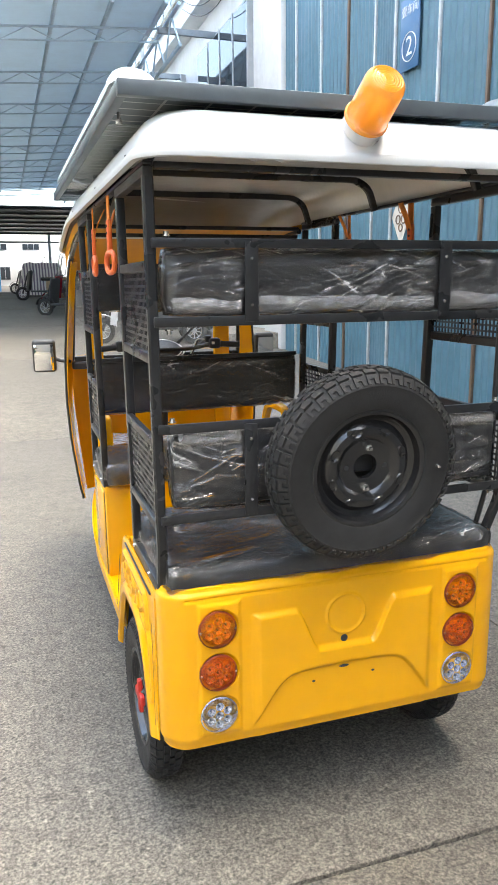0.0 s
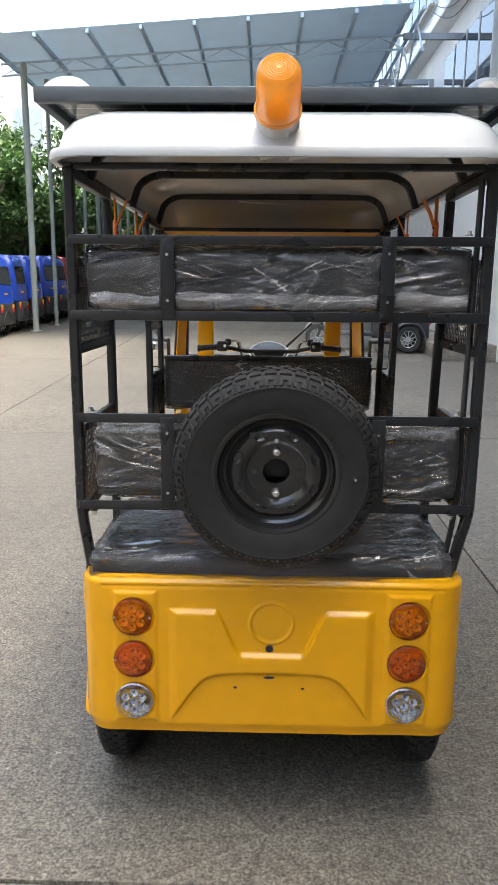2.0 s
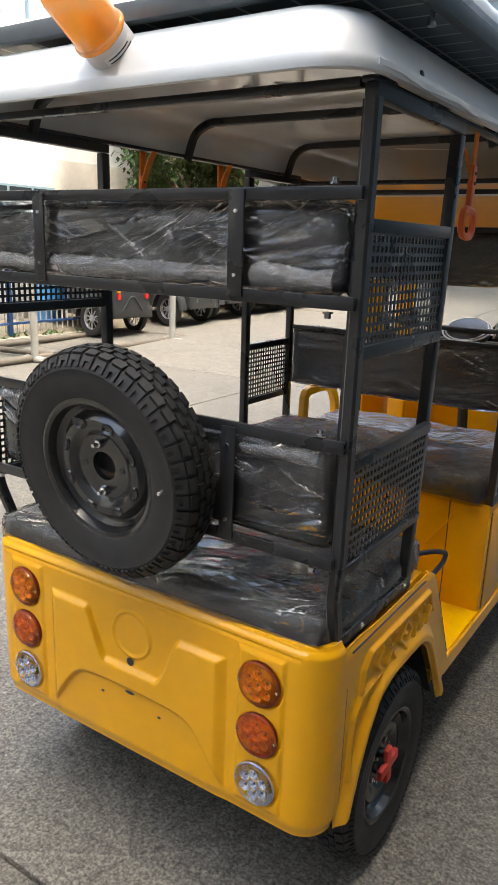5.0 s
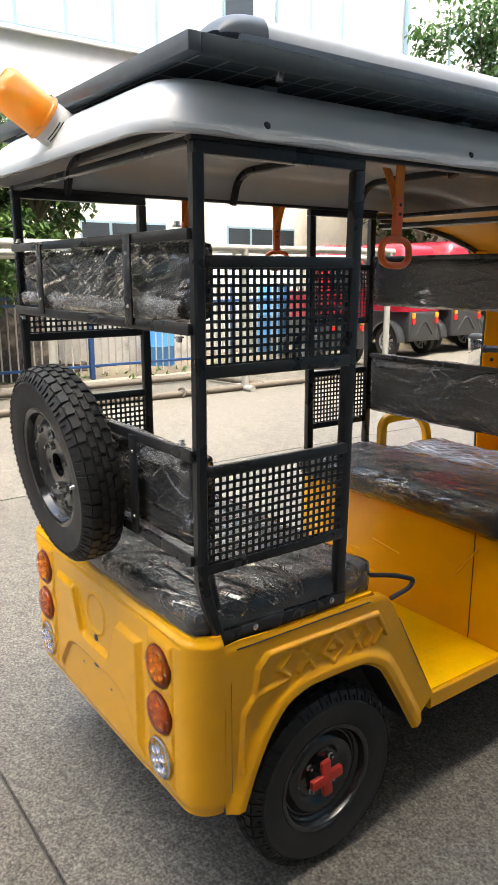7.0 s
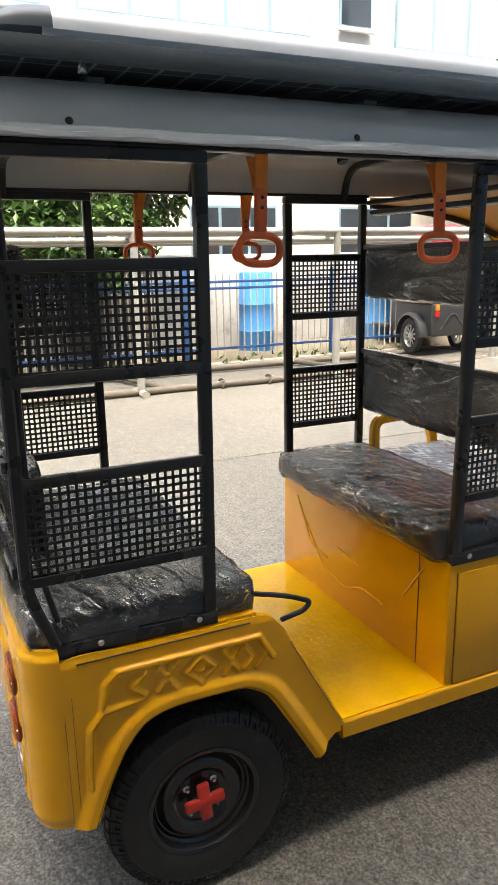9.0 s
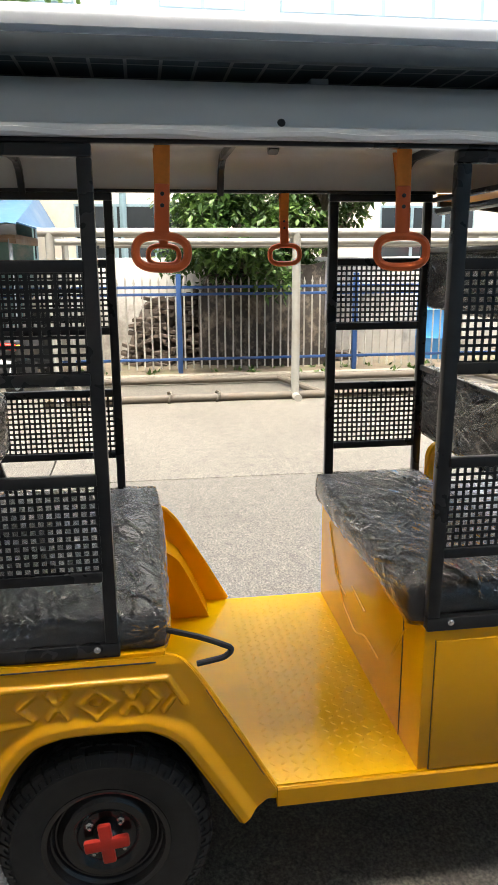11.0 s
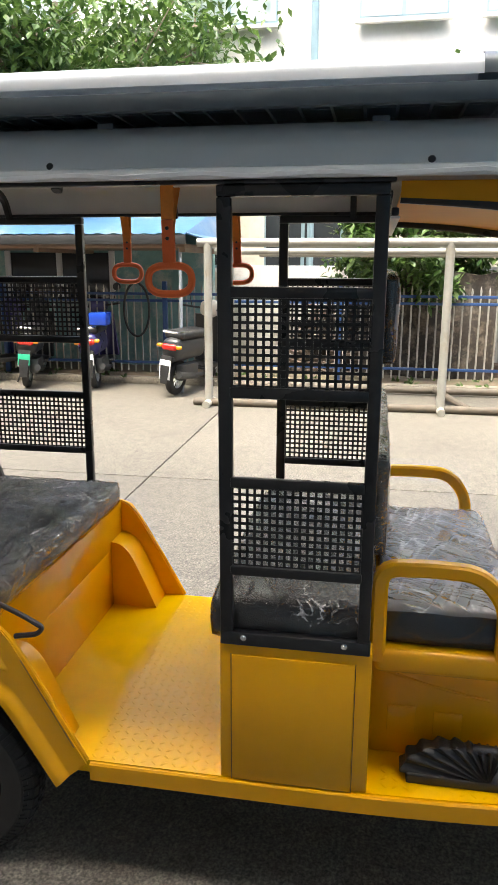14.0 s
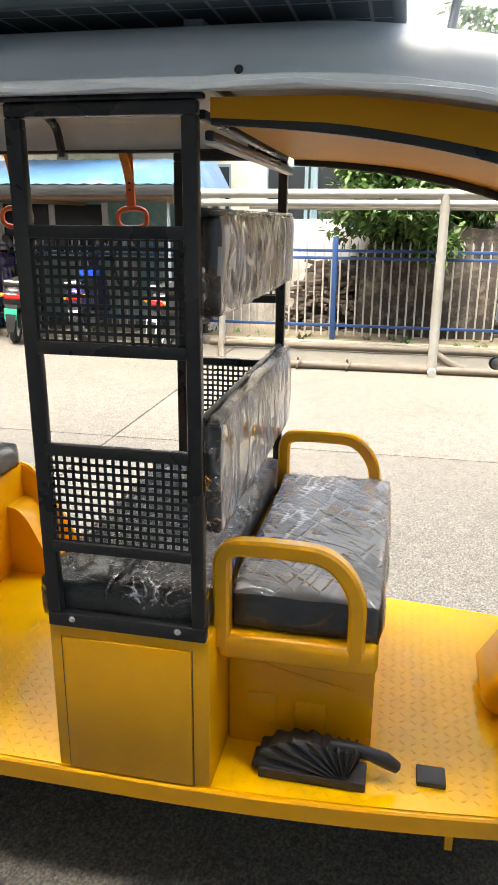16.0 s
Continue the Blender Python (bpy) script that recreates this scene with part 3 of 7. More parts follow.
def panel_relief(x, z):
    r = 0.015 * plateau(x, z) + 0.007 * lamp_frame(x, z)
    d = math.hypot(x, z - 0.692)
    r += 0.0045 * math.exp(-(((d - 0.062) / 0.0042) ** 2))
    r -= 0.004 * math.exp(-(((z - 0.800) / 0.004) ** 2)) * (1 - smooth(0.5, 0.53, abs(x)))
    for lx in (-0.4, 0.4):
        for lz in LAMP_Z:
            r -= 0.008 * (1 - smooth(0.055, 0.060, math.hypot(x - lx, z - lz)))
    return r


# rear tub: one sheet round the back and both corners
R_CORN = 0.085
ARC = math.pi / 2 * R_CORN
FLAT = 2 * (HW - R_CORN)
SIDE = 0.088 - R_CORN
TUB_Y = 0.014
TOTAL = FLAT + 2 * ARC + 2 * SIDE


def tub_at(s, z, lift):
    """A point of the tub's outer sheet at length s along it."""
    s -= TOTAL / 2
    sg, a = (1 if s >= 0 else -1), abs(s)
    if a <= FLAT / 2:
        p, n = Vector((a, 0, 0)), Vector((0, -1, 0))
    elif a <= FLAT / 2 + ARC:
        t = (a - FLAT / 2) / R_CORN
        n = Vector((math.sin(t), -math.cos(t), 0))
        p = Vector((FLAT / 2, R_CORN, 0)) + n * R_CORN
    else:
        p, n = Vector((HW, R_CORN + a - FLAT / 2 - ARC, 0)), Vector((1, 0, 0))
    tuck = 0.011 * smooth(0.800, 0.824, z) ** 2 + 0.010 * (1 - smooth(0.332, 0.37, z))
    p = p + n * (lift - tuck)
    return Vector((p.x * sg + 0.005, p.y + TUB_Y, z))


def tub(u, v):
    s = u * TOTAL
    z = 0.332 + v * (0.824 - 0.332)
    x = s - TOTAL / 2
    return tub_at(s, z, panel_relief(x, z) if abs(x) < FLAT / 2 + 0.02 else 0.0)


bm = grid_bm(tub, 380, 150)
part("rear_panel", bm, YELLOW, trike, "embossed yellow sheet-metal tail panel", 50)
# rolled rim on top of the tub
rim_pts = [tub_at(TOTAL * i / 60, 0.822, -0.010) for i in range(61)]
part("tub_rim", tube_bm(rim_pts, 0.010, n=8), YELLOW, trike)
for name, xs in (("number_plate_hole", (-0.1, 0.1)), ("centre_hole", (0.0,)), ("lamp_slot", (0.0,))):
    for x in xs:
        z, w, hgt = {"number_plate_hole": (0.487, 0.0055, 0.0035), "centre_hole": (0.612, 0.0115, 0.0115), "lamp_slot": (0.521, 0.016, 0.0045)}[name]
        y = TUB_Y - panel_relief(x, z) - 0.0016
        bm = bmesh.new()
        bmesh.ops.create_circle(bm, cap_ends=True, radius=1, segments=18, matrix=Matrix.Translation((x, y, z)) @ Matrix.Rotation(radians(90), 4, "X") @ Matrix.Diagonal((w, hgt, 1, 1)))
        part(name, thicken(bm, 0.001), DARK, trike, "dark punched hole")


def round_lamp(x, z, lens, back, label):
    y = TUB_Y - 0.003
    m = Matrix.Translation((x, y, z)) @ Matrix.Rotation(radians(90), 4, "X")
    body = part("tail_lamp", lathe_bm([(0.0, -0.004), (0.054, -0.004), (0.0565, 0.002), (0.0565, 0.008), (0.053, 0.010)], 40, m), (REFLECTOR if lens is CLEAR else AMBER_DISH), trike, label)
    bm = lathe_bm([(0.053, 0.008), (0.050, 0.015), (0.040, 0.019), (0.02, 0.021), (0.0005, 0.0215)], 40, m)
    part("lens", bm, lens, body)
    bm, dots = bmesh.new(), bmesh.new()
    for k in range(7):
        r, a = (0.0, 0) if k == 0 else (0.028, k * math.pi / 3 + 0.5)
        mm = m @ Matrix.Translation((r * math.cos(a), r * math.sin(a), 0.002))
        add_lathe(bm, [(0.0132, 0.0105), (0.0116, 0.0100), (0.0110, 0.0070), (0.0093, 0.0066), (0.0088, 0.0040), (0.0070, 0.0036), (0.0065, 0.0016), (0.0032, 0.0012)], 16, mm)
        add_lathe(dots, [(0.0034, 0.0012), (0.0030, 0.0045), (0.0003, 0.0060)], 10, mm)
    part("reflector", bm, back, body, "stepped reflector cups")
    part("chip_board", dots, DARK, body, "dark chips in the cups")
    for sx in (-1, 1):
        part("lamp_screw", lathe_bm([(0.0, 0.0125), (0.0035, 0.012), (0.004, 0.009)], 10, m @ Matrix.Translation((0.051 * sx, 0, 0))), CHROME, body)


for sx in (-1, 1):
    round_lamp(0.4 * sx, LAMP_Z[0], AMBER, AMBER_LED, "round amber turn lamp with LED cups")
    round_lamp(0.4 * sx, LAMP_Z[1], STOP_LENS, AMBER_LED, "round amber stop lamp with LED cups")
    round_lamp(0.4 * sx, LAMP_Z[2], CLEAR, REFLECTOR, "round clear reversing lamp with silver cups")

# fender side panels: a sheet between the arch and the outer edge
ARCH = [(0.165, 0.330), (0.200, 0.425), (0.245, 0.515), (0.300, 0.578), (0.370, 0.602), (0.480, 0.604), (0.580, 0.598), (0.645, 0.558), (0.715, 0.448), (0.800, 0.303)]
EDGE = [(0.104, 0.328), (0.104, 0.47), (0.104, 0.62), (0.104, 0.797), (0.300, 0.797), (0.480, 0.797), (0.640, 0.795), (0.688, 0.755), (0.790, 0.575), (0.898, 0.386)]
MOTIF = [((0.235, 0.742), (0.625, 0.742)), ((0.205, 0.712), (0.235, 0.742)), ((0.205, 0.712), (0.195, 0.655)), ((0.195, 0.640), (0.30, 0.652)), ((0.195, 0.640), (0.160, 0.600)), ((0.160, 0.600), (0.150, 0.440)), ((0.625, 0.742), (0.665, 0.672)),
         ((0.305, 0.722), (0.270, 0.690)), ((0.270, 0.690), (0.305, 0.660)), ((0.340, 0.725), (0.385, 0.660)), ((0.340, 0.660), (0.385, 0.725)), ((0.415, 0.690), (0.455, 0.728)), ((0.415, 0.690), (0.455, 0.655)), ((0.495, 0.690), (0.455, 0.728)), ((0.495, 0.690), (0.455, 0.655)),
         ((0.450, 0.690), (0.460, 0.690)), ((0.520, 0.725), (0.560, 0.660)), ((0.520, 0.660), (0.560, 0.725)), ((0.580, 0.722), (0.605, 0.690)), ((0.605, 0.690), (0.580, 0.660)), ((0.640, 0.690), (0.615, 0.655))]


def seg_dist(p, a, b):
    p, a, b = Vector(p), Vector(a), Vector(b)
    d = b - a
    t = max(0, min(1, (p - a).dot(d) / max(1e-9, d.length_squared)))
    return (p - a - d * t).length


def along(pts, u):
    n = len(pts) - 1
    k = min(n - 1, int(u * n))
    t = u * n - k
    p0, p1, p2, p3 = (Vector(pts[max(0, min(n, k + d))]) for d in (-1, 0, 1, 2))
    q = 0.5 * (2 * p1 + (p2 - p0) * t + (2 * p0 - 5 * p1 + 4 * p2 - p3) * t * t + (3 * p1 - p0 - 3 * p2 + p3) * t ** 3)
    return q * 0.6 + (p1 * (1 - t) + p2 * t) * 0.4


for sx in (-1, 1):
    arch_line = [along(ARCH, i / 40) for i in range(41)]

    def fender(u, v, sx=sx):
        a, e = along(ARCH, u), along(EDGE, u)
        p = a + (e - a) * v
        d = min(seg_dist(p, q, r) for q, r in zip(arch_line, arch_line[1:]))
        x = HW + 0.004 + 0.019 * (1 - smooth(0.028, 0.062, d)) - 0.014 * (1 - smooth(0.0, 0.014, d))
        m = min(seg_dist(p, q, r) for q, r in MOTIF)
        x += 0.011 * (1 - smooth(0.003, 0.0105, m))
        x -= 0.006 * smooth(0.775, 0.797, p.y)
        return Vector((x * sx + (0.009 if sx < 0 else 0.0), p.x, p.y))

    bm = grid_bm(fender, 190, 72)
    thicken(bm, 0.004 if sx > 0 else -0.004)
    fen = part("fender", bm, YELLOW, trike, "yellow wheel-arch panel with pressed diamond motif", 55)
    bm = bmesh.new()
    add_box(bm, sx * (HW + 0.0042) - 0.0004, sx * (HW + 0.0042) + 0.0004, 0.1220, 0.1232, 0.37, 0.70)
    add_tube(bm, [(sx * (HW + 0.006), 0.72, 0.70), (sx * (HW + 0.006), 0.865, 0.438)], 0.0012, n=5)
    add_box(bm, sx * (HW + 0.002) - 0.003, sx * (HW + 0.002) + 0.003, 0.14, 0.60, 0.7835, 0.7855)
    part("seam", bm, DARK, fen, "dark panel seam")
    # wheel-arch lining and the inner quarter-round box
    bm = bmesh.new()
    prof = [(0.15, 0.33), (0.20, 0.47), (0.29, 0.585), (0.37, 0.61), (0.58, 0.606), (0.66, 0.555), (0.81, 0.31)]
    grid_bm(lambda u, v: Vector((sx * (0.430 + 0.118 * v), *along(prof, u))), 24, 1, bm)
    vs = [bm.verts.new((sx * 0.430, *along(prof, i / 24))) for i in range(25)]
    bm.faces.new(vs)
    part("arch_lining", bm, DARK, trike, "black wheel-arch lining")
    qp = [(0.625, 0.665), (0.665, 0.655), (0.705, 0.615), (0.75, 0.525), (0.81, 0.386)]
    bm = bmesh.new()
    pts = [along(qp, i / 14) for i in range(15)]
    f1 = [bm.verts.new((sx * 0.406, *p)) for p in pts] + [bm.verts.new((sx * 0.406, 0.625, 0.386))]
    f2 = [bm.verts.new((sx * 0.545, *p)) for p in pts] + [bm.verts.new((sx * 0.545, 0.625, 0.386))]
    bm.faces.new(f1)
    for i in range(14):
        bm.faces.new((f1[i], f1[i + 1], f2[i + 1], f2[i]))
    part("inner_wheel_box", bm, YELLOW, trike)
    op = [(0.62, 0.795), (0.655, 0.782), (0.70, 0.73), (0.79, 0.575), (0.893, 0.388)]
    pts = [along(op, i / 16) for i in range(17)]
    bm = bmesh.new()
    inner_pts = [along(qp, i / 16) for i in range(17)]
    for i in range(16):
        bm.faces.new([bm.verts.new((sx * 0.546, *p)) for p in (pts[i], pts[i + 1], inner_pts[i + 1], inner_pts[i])])
    bmesh.ops.remove_doubles(bm, verts=bm.verts, dist=0.0005)
    part("inner_side_gusset", thicken(bm, 0.006), YELLOW, trike)
    # rolled edge on the slope of the fender
    part("fender_edge", tube_bm([(sx * 0.552, *p) for p in pts], 0.009, n=8), YELLOW, trike)

# rear seat box, floor with tread bumps, sills, middle seat box
part("rear_seat_box", box_bm(-0.545, 0.545, 0.106, 0.625, 0.625, 0.80, bevel=0.006), YELLOW, trike)
part("seat_box_front", box_bm(-0.412, 0.412, 0.600, 0.6248, 0.386, 0.64, bevel=0.004), YELLOW, trike)
def draw_in(bm):
    """The floor narrows in a slow curve towards the front."""
    for v in bm.verts:
        d = 0.055 * (max(0.0, v.co.y - 1.5) / 0.88) ** 2
        v.co.x -= math.copysign(min(d, 0.14), v.co.x) * min(1.0, abs(v.co.x) / 0.5)
    return bm


bm = bmesh.new()
for k in range(16):
    add_box(bm, -0.545, 0.545, 0.80 + 0.1325 * k, 0.80 + 0.1325 * (k + 1), 0.345, 0.385)
bmesh.ops.remove_doubles(bm, verts=bm.verts, dist=0.0005)
draw_in(bm)
add_box(bm, -0.408, 0.408, 0.60, 0.80, 0.345, 0.385)
part("floor_plate", bm, YELLOW_FLOOR, trike, "glossy yellow steel floor")


def tread_bumps(x0, x1, y0, y1):
    bm = bmesh.new()
    px, py = 0.030, 0.030
    for i in range(int((x1 - x0) / px)):
        for j in range(int((y1 - y0) / py)):
            cx, cy = x0 + (i + 0.5) * px, y0 + (j + 0.5) * py
            t = radians(45 if (i + j) % 2 else -45)
            dx, dy = math.cos(t), math.sin(t)
            a, w = 0.0135, 0.0056
            rim = [bm.verts.new((cx + dx * p * a + dy * q * w, cy + dy * p * a - dx * q * w, 0.3846)) for p, q in ((-1, 0), (-0.5, -0.85), (0.5, -0.85), (1, 0), (0.5, 0.85), (-0.5, 0.85))]
            top = [bm.verts.new((cx + dx * p * a * 0.45, cy + dy * p * a * 0.45, 0.3869)) for p in (-1, 1)]
            for quad in ((rim[1], rim[2], top[1], top[0]), (rim[4], rim[5], top[0], top[1]), (rim[0], rim[1], top[0]), (rim[5], rim[0], top[0]), (rim[2], rim[3], top[1]), (rim[3], rim[4], top[1])):
                bm.faces.new(quad)
    return bm


floor_ob = trike.children[-1]
for area in ((-0.54, 0.54, 0.89, 1.285), (-0.49, 0.49, 2.08, 2.44), (-0.44, 0.44, 2.44, 2.80), (0.40, 0.52, 1.72, 2.08)):
    part("tread_pattern", tread_bumps(*area), YELLOW_FLOOR, floor_ob, "raised tread bumps", 80)
for sx in (-1, 1):
    bm = draw_in(tube_bm([(sx * 0.543, 0.902 + 0.0999 * k, 0.3515) for k in range(20)], 0, w=0.028, h=0.059))
    part("side_sill", bm, YELLOW, trike, "yellow folded sill under the floor edge")
bm = box_bm(-0.40, 0.40, 0.15, 2.6, 0.25, 0.33, bevel=0.01)
part("chassis", bm, DARK, trike, "black steel chassis under the floor")
bm = bmesh.new()
add_box(bm, 0.44, 0.465, 2.268, 2.288, 0.235, 0.322, bevel=0.003)
part("step_bracket", bm, YELLOW, trike)

mid = part("middle_seat_box", box_bm(-0.545, 0.545, 1.285, 1.688, 0.384, 0.803, bevel=0.005), YELLOW, trike, "yellow box under the middle bench")
for sx in (-1, 1):
    part("box_door", box_bm(sx * 0.547 - 0.004, sx * 0.547 + 0.004, 1.318, 1.644, 0.386, 0.768, bevel=0.003), YELLOW, mid, "flush yellow door")
    bm = bmesh.new()
    for a in ((1.3155, 1.3170, 0.384, 0.770), (1.6455, 1.6470, 0.384, 0.770), (1.3155, 1.647, 0.3835, 0.3850)):
        add_box(bm, sx * 0.5462 - 0.001, sx * 0.5462 + 0.001, *a)
    part("door_gap", bm, DARK, mid, "dark gap round the door")
bm = bmesh.new()
ZIG = [[(-0.42, 0.74), (-0.30, 0.56), (-0.17, 0.55)], [(-0.36, 0.66), (-0.20, 0.50), (-0.04, 0.47), (0.06, 0.52), (0.20, 0.515)], [(0.42, 0.74), (0.32, 0.60)], [(-0.10, 0.62), (0.05, 0.60)]]
for line in ZIG:
    add_tube(bm, bend([(x, 1.2862, z) for x, z in line], 0.04), 0.0048, n=8)
part("pressed_relief", bm, YELLOW, mid, "pressed zigzag ridges")
part("box_fold", tube_bm([(0.40, 1.2845, 0.39), (0.40, 1.2845, 0.79)], 0.002, n=5), DARK, mid)


# ---- black tube frames ----
def bar(name, x0, x1, y0, y1, z0, z1, parent, label="", b=0.004):
    return part(name, box_bm(x0, x1, y0, y1, z0, z1, bevel=b), BLACK, parent, label)


def perforated(y0, y1, z0, z1, x):
    """A steel sheet punched with square holes, standing along y."""
    bm = bmesh.new()
    n, m = max(2, round((y1 - y0) / 0.0190)), max(2, round((z1 - z0) / 0.0190))
    py, pz, w = (y1 - y0) / n, (z1 - z0) / m, 0.0036
    for i in range(n + 1):
        c = y0 + py * i
        add_box(bm, x - 0.0012, x + 0.0012, c - w, c + w, z0, z1)
    for j in range(m + 1):
        c = z0 + pz * j
        add_box(bm, x - 0.0009, x + 0.0009, y0, y1, c - w, c + w)
    return bm


RAIL_Z0, RAIL_Z1 = 1.925, 1.957
for sx in (-1, 1):
    x0, x1 = sorted((sx * 0.524, sx * 0.551))
    bar("roof_rail", x0 + (0.018 if sx > 0 else -0.008), x1 + (0.018 if sx > 0 else -0.008), 0.03, 1.69, 1.9515, RAIL_Z1 + 0.006, trike, "black roof rail")
    for k, (ya, yb, bent) in enumerate(((0.030, 0.482, True), (1.288, 1.647, False))):
        side = part("side_frame", box_bm(x0, x1, (0.088 if bent else ya), yb + 0.034, 0.797, 0.834, bevel=0.004), BLACK, trike, "black side frame with perforated panels")
        if bent:
            pts = bend([(sx * 0.537, 0.045, RAIL_Z0 + 0.004), (sx * 0.537, 0.045, 0.990), (sx * 0.535, 0.105, 0.820)], 0.05)
            part("post", tube_bm(pts, 0, w=0.028, h=0.028), BLACK, side)
        else:
            bar("post", x0, x1, ya, ya + 0.034, 0.8345, RAIL_Z0 - 0.0005, side)
        bar("post", x0, x1, yb, yb + 0.031, 0.8345, RAIL_Z0 - 0.0005, side)
        bar("top_bar", x0, x1, ya, yb + 0.031, RAIL_Z0, 1.951, side)
        lo, hi = (0.060 if bent else ya + 0.034), yb
        for za, zb in ((1.700, 1.726), (1.462, 1.490), (1.236, 1.262), (1.000, 1.026)):
            bar("crossbar", x0 + 0.003, x1 - 0.003, lo - 0.004, hi + 0.004, za, zb, side)
        for za, zb in ((1.490, 1.700), (1.026, 1.236)):
            part("perforated_panel", perforated(lo, hi, za, zb, sx * 0.537), BLACK, side, "black sheet punched with square holes")
        for yy in (ya + (0.176 if bent else 0.063), yb - (0.019 if bent else 0.033)):
            m = Matrix.Translation((sx * 0.553, yy, 0.8215)) @ Matrix.Rotation(radians(90 * sx), 4, "Y")
            part("bolt", lathe_bm([(0.0, 0.005), (0.005, 0.005), (0.0055, 0.002), (0.0085, 0.001), (0.0085, -0.003)], 12, m), CHROME, side, "zinc bolt")
        # the frame stands a little wider above its foot
        flare = (0.026 if bent else 0.016) if sx > 0 else 0.008
        for ob in [side, *side.children]:
            for v in ob.data.vertices:
                v.co.x += sx * flare * smooth(0.84, 1.10, v.co.z)

# rear crossbars with their straps
rear = part("rear_frame", box_bm(-0.545, 0.566, 0.018, 0.0305, 1.756, 1.780, bevel=0.0025), BLACK, trike, "black rear crossbars and straps")
for za, zb in ((1.558, 1.584), (1.278, 1.304), (1.028, 1.054)):
    bar("crossbar", -0.545, 0.564 if za > 1.2 else 0.556, 0.018, 0.0305, za, zb, rear, b=0.0025)
for x, za, zb in ((-0.285, 1.58, 1.76), (0.297, 1.58, 1.765), (-0.291, 1.05, 1.282), (0.291, 1.05, 1.282)):
    bar("strap", x - 0.0185, x + 0.0185, 0.012, 0.0165, za - 0.012, zb + 0.012, rear, b=0.001)
    for zz in (za + 0.031, zb - 0.030):
        part("strap_screw", lathe_bm([(0.0, 0.003), (0.004, 0.003), (0.005, 0.0)], 10, Matrix.Translation((x, 0.012, zz)) @ Matrix.Rotation(radians(90), 4, "X")), CHROME, rear)
for x in (-0.505, 0.505):
    for z in (1.784, 1.552, 1.308, 1.022):
        part("frame_bolt", lathe_bm([(0.0, 0.012), (0.007, 0.012), (0.007, 0.004), (0.011, 0.003), (0.011, 0.0)], 8, Matrix.Translation((x, 0.031, z)) @ Matrix.Rotation(radians(180 if z in (1.552, 1.022) else 0), 4, "X")), CHROME, rear)
part("rear_roof_rail", box_bm(-0.530, 0.540, 0.034, 0.060, RAIL_Z0 + 0.020, RAIL_Z1 + 0.006, bevel=0.004), BLACK, trike)
part("cable_conduit", tube_bm(bend([(0.540, 0.066, 1.93), (0.537, 0.070, 1.60), (0.532, 0.069, 1.30), (0.534, 0.074, 1.05), (0.520, 0.12, 0.86)], 0.1), 0.0085, n=8), DARK, trike, "black corrugated cable conduit")
# roof bows
for y, top in ((0.215, 2.045), (0.890, 2.060), (1.560, 2.066)):
    pts = bend([(-0.530, y, 1.945), (-0.500, y, top - 0.03), (-0.44, y, top), (0.44, y, top), (0.500, y, top - 0.03), (0.530, y, 1.945)], 0.06)
    part("roof_bow", tube_bm(pts, 0, w=0.026, h=0.022), BLACK, trike, "black bent roof bow")
for z, y in ((1.930, 1.675), (1.893, 1.690)):
    bar("cab_crossbar", -0.522, 0.522, y - 0.009, y + 0.009, z - 0.009, z + 0.009, trike)
part("crossbar_film", box_bm(-0.50, 0.515, 1.680, 1.7015, 1.8775, 1.8835, bevel=0.002), WHITE_TAPE, trike, "pale film strip on the crossbar")
# cable loop beside the rear seat
part("seat_cable", tube_bm(bend([(0.47, 0.53, 0.80), (0.50, 0.60, 0.842), (0.545, 0.72, 0.828), (0.556, 0.790, 0.800), (0.556, 0.770, 0.778), (0.550, 0.700, 0.762)], 0.05), 0.0075, n=8), CABLE, trike, "black cable loop")


# ---- seats and backrests in film ----
def wrapped(name, box, label, seed, parent=trike, r=0.03, puff=0.012, amp=0.008, film=FILM, loose=None):
    """loose: the way that the slack, milky side of the film looks; sheen is painted there."""
    ob = part(name, pad_bm(*box, r=r, puff=puff, seed=seed), LEATHER, parent, label, 70)
    part("wrapping", film_over(ob.data, seed, amp=amp), film, ob, "crumpled clear plastic film", 80)
    me = ob.children[0].data
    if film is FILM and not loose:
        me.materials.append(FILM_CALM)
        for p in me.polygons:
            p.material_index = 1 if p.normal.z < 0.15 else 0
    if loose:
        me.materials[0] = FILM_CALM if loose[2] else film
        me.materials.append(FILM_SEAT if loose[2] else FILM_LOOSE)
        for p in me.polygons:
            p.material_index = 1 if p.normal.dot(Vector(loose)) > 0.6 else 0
    return ob


wrapped("rear_seat", (-0.525, 0.530, 0.040, 0.630, 0.796, 0.887), "black rear seat cushion in clear plastic film", 3.1, r=0.018, puff=0.008, amp=0.005)
wrapped("rear_backrest_upper", (-0.505, 0.522, 0.045, 0.105, 1.588, 1.752), "black upper backrest pad in clear plastic film", 7.7, r=0.014, puff=0.004, amp=0.004, film=FILM_TIGHT)
wrapped("rear_backrest_lower", (-0.500, 0.522, 0.046, 0.105, 1.060, 1.272), "black lower backrest pad in clear plastic film", 11.3, r=0.014, puff=0.004, amp=0.003, film=FILM_TIGHT)
wrapped("middle_seat", (-0.535, 0.515, 1.255, 1.675, 0.803, 0.905), "black middle bench cushion in clear plastic film", 15.9, r=0.020, puff=0.008, amp=0.006)
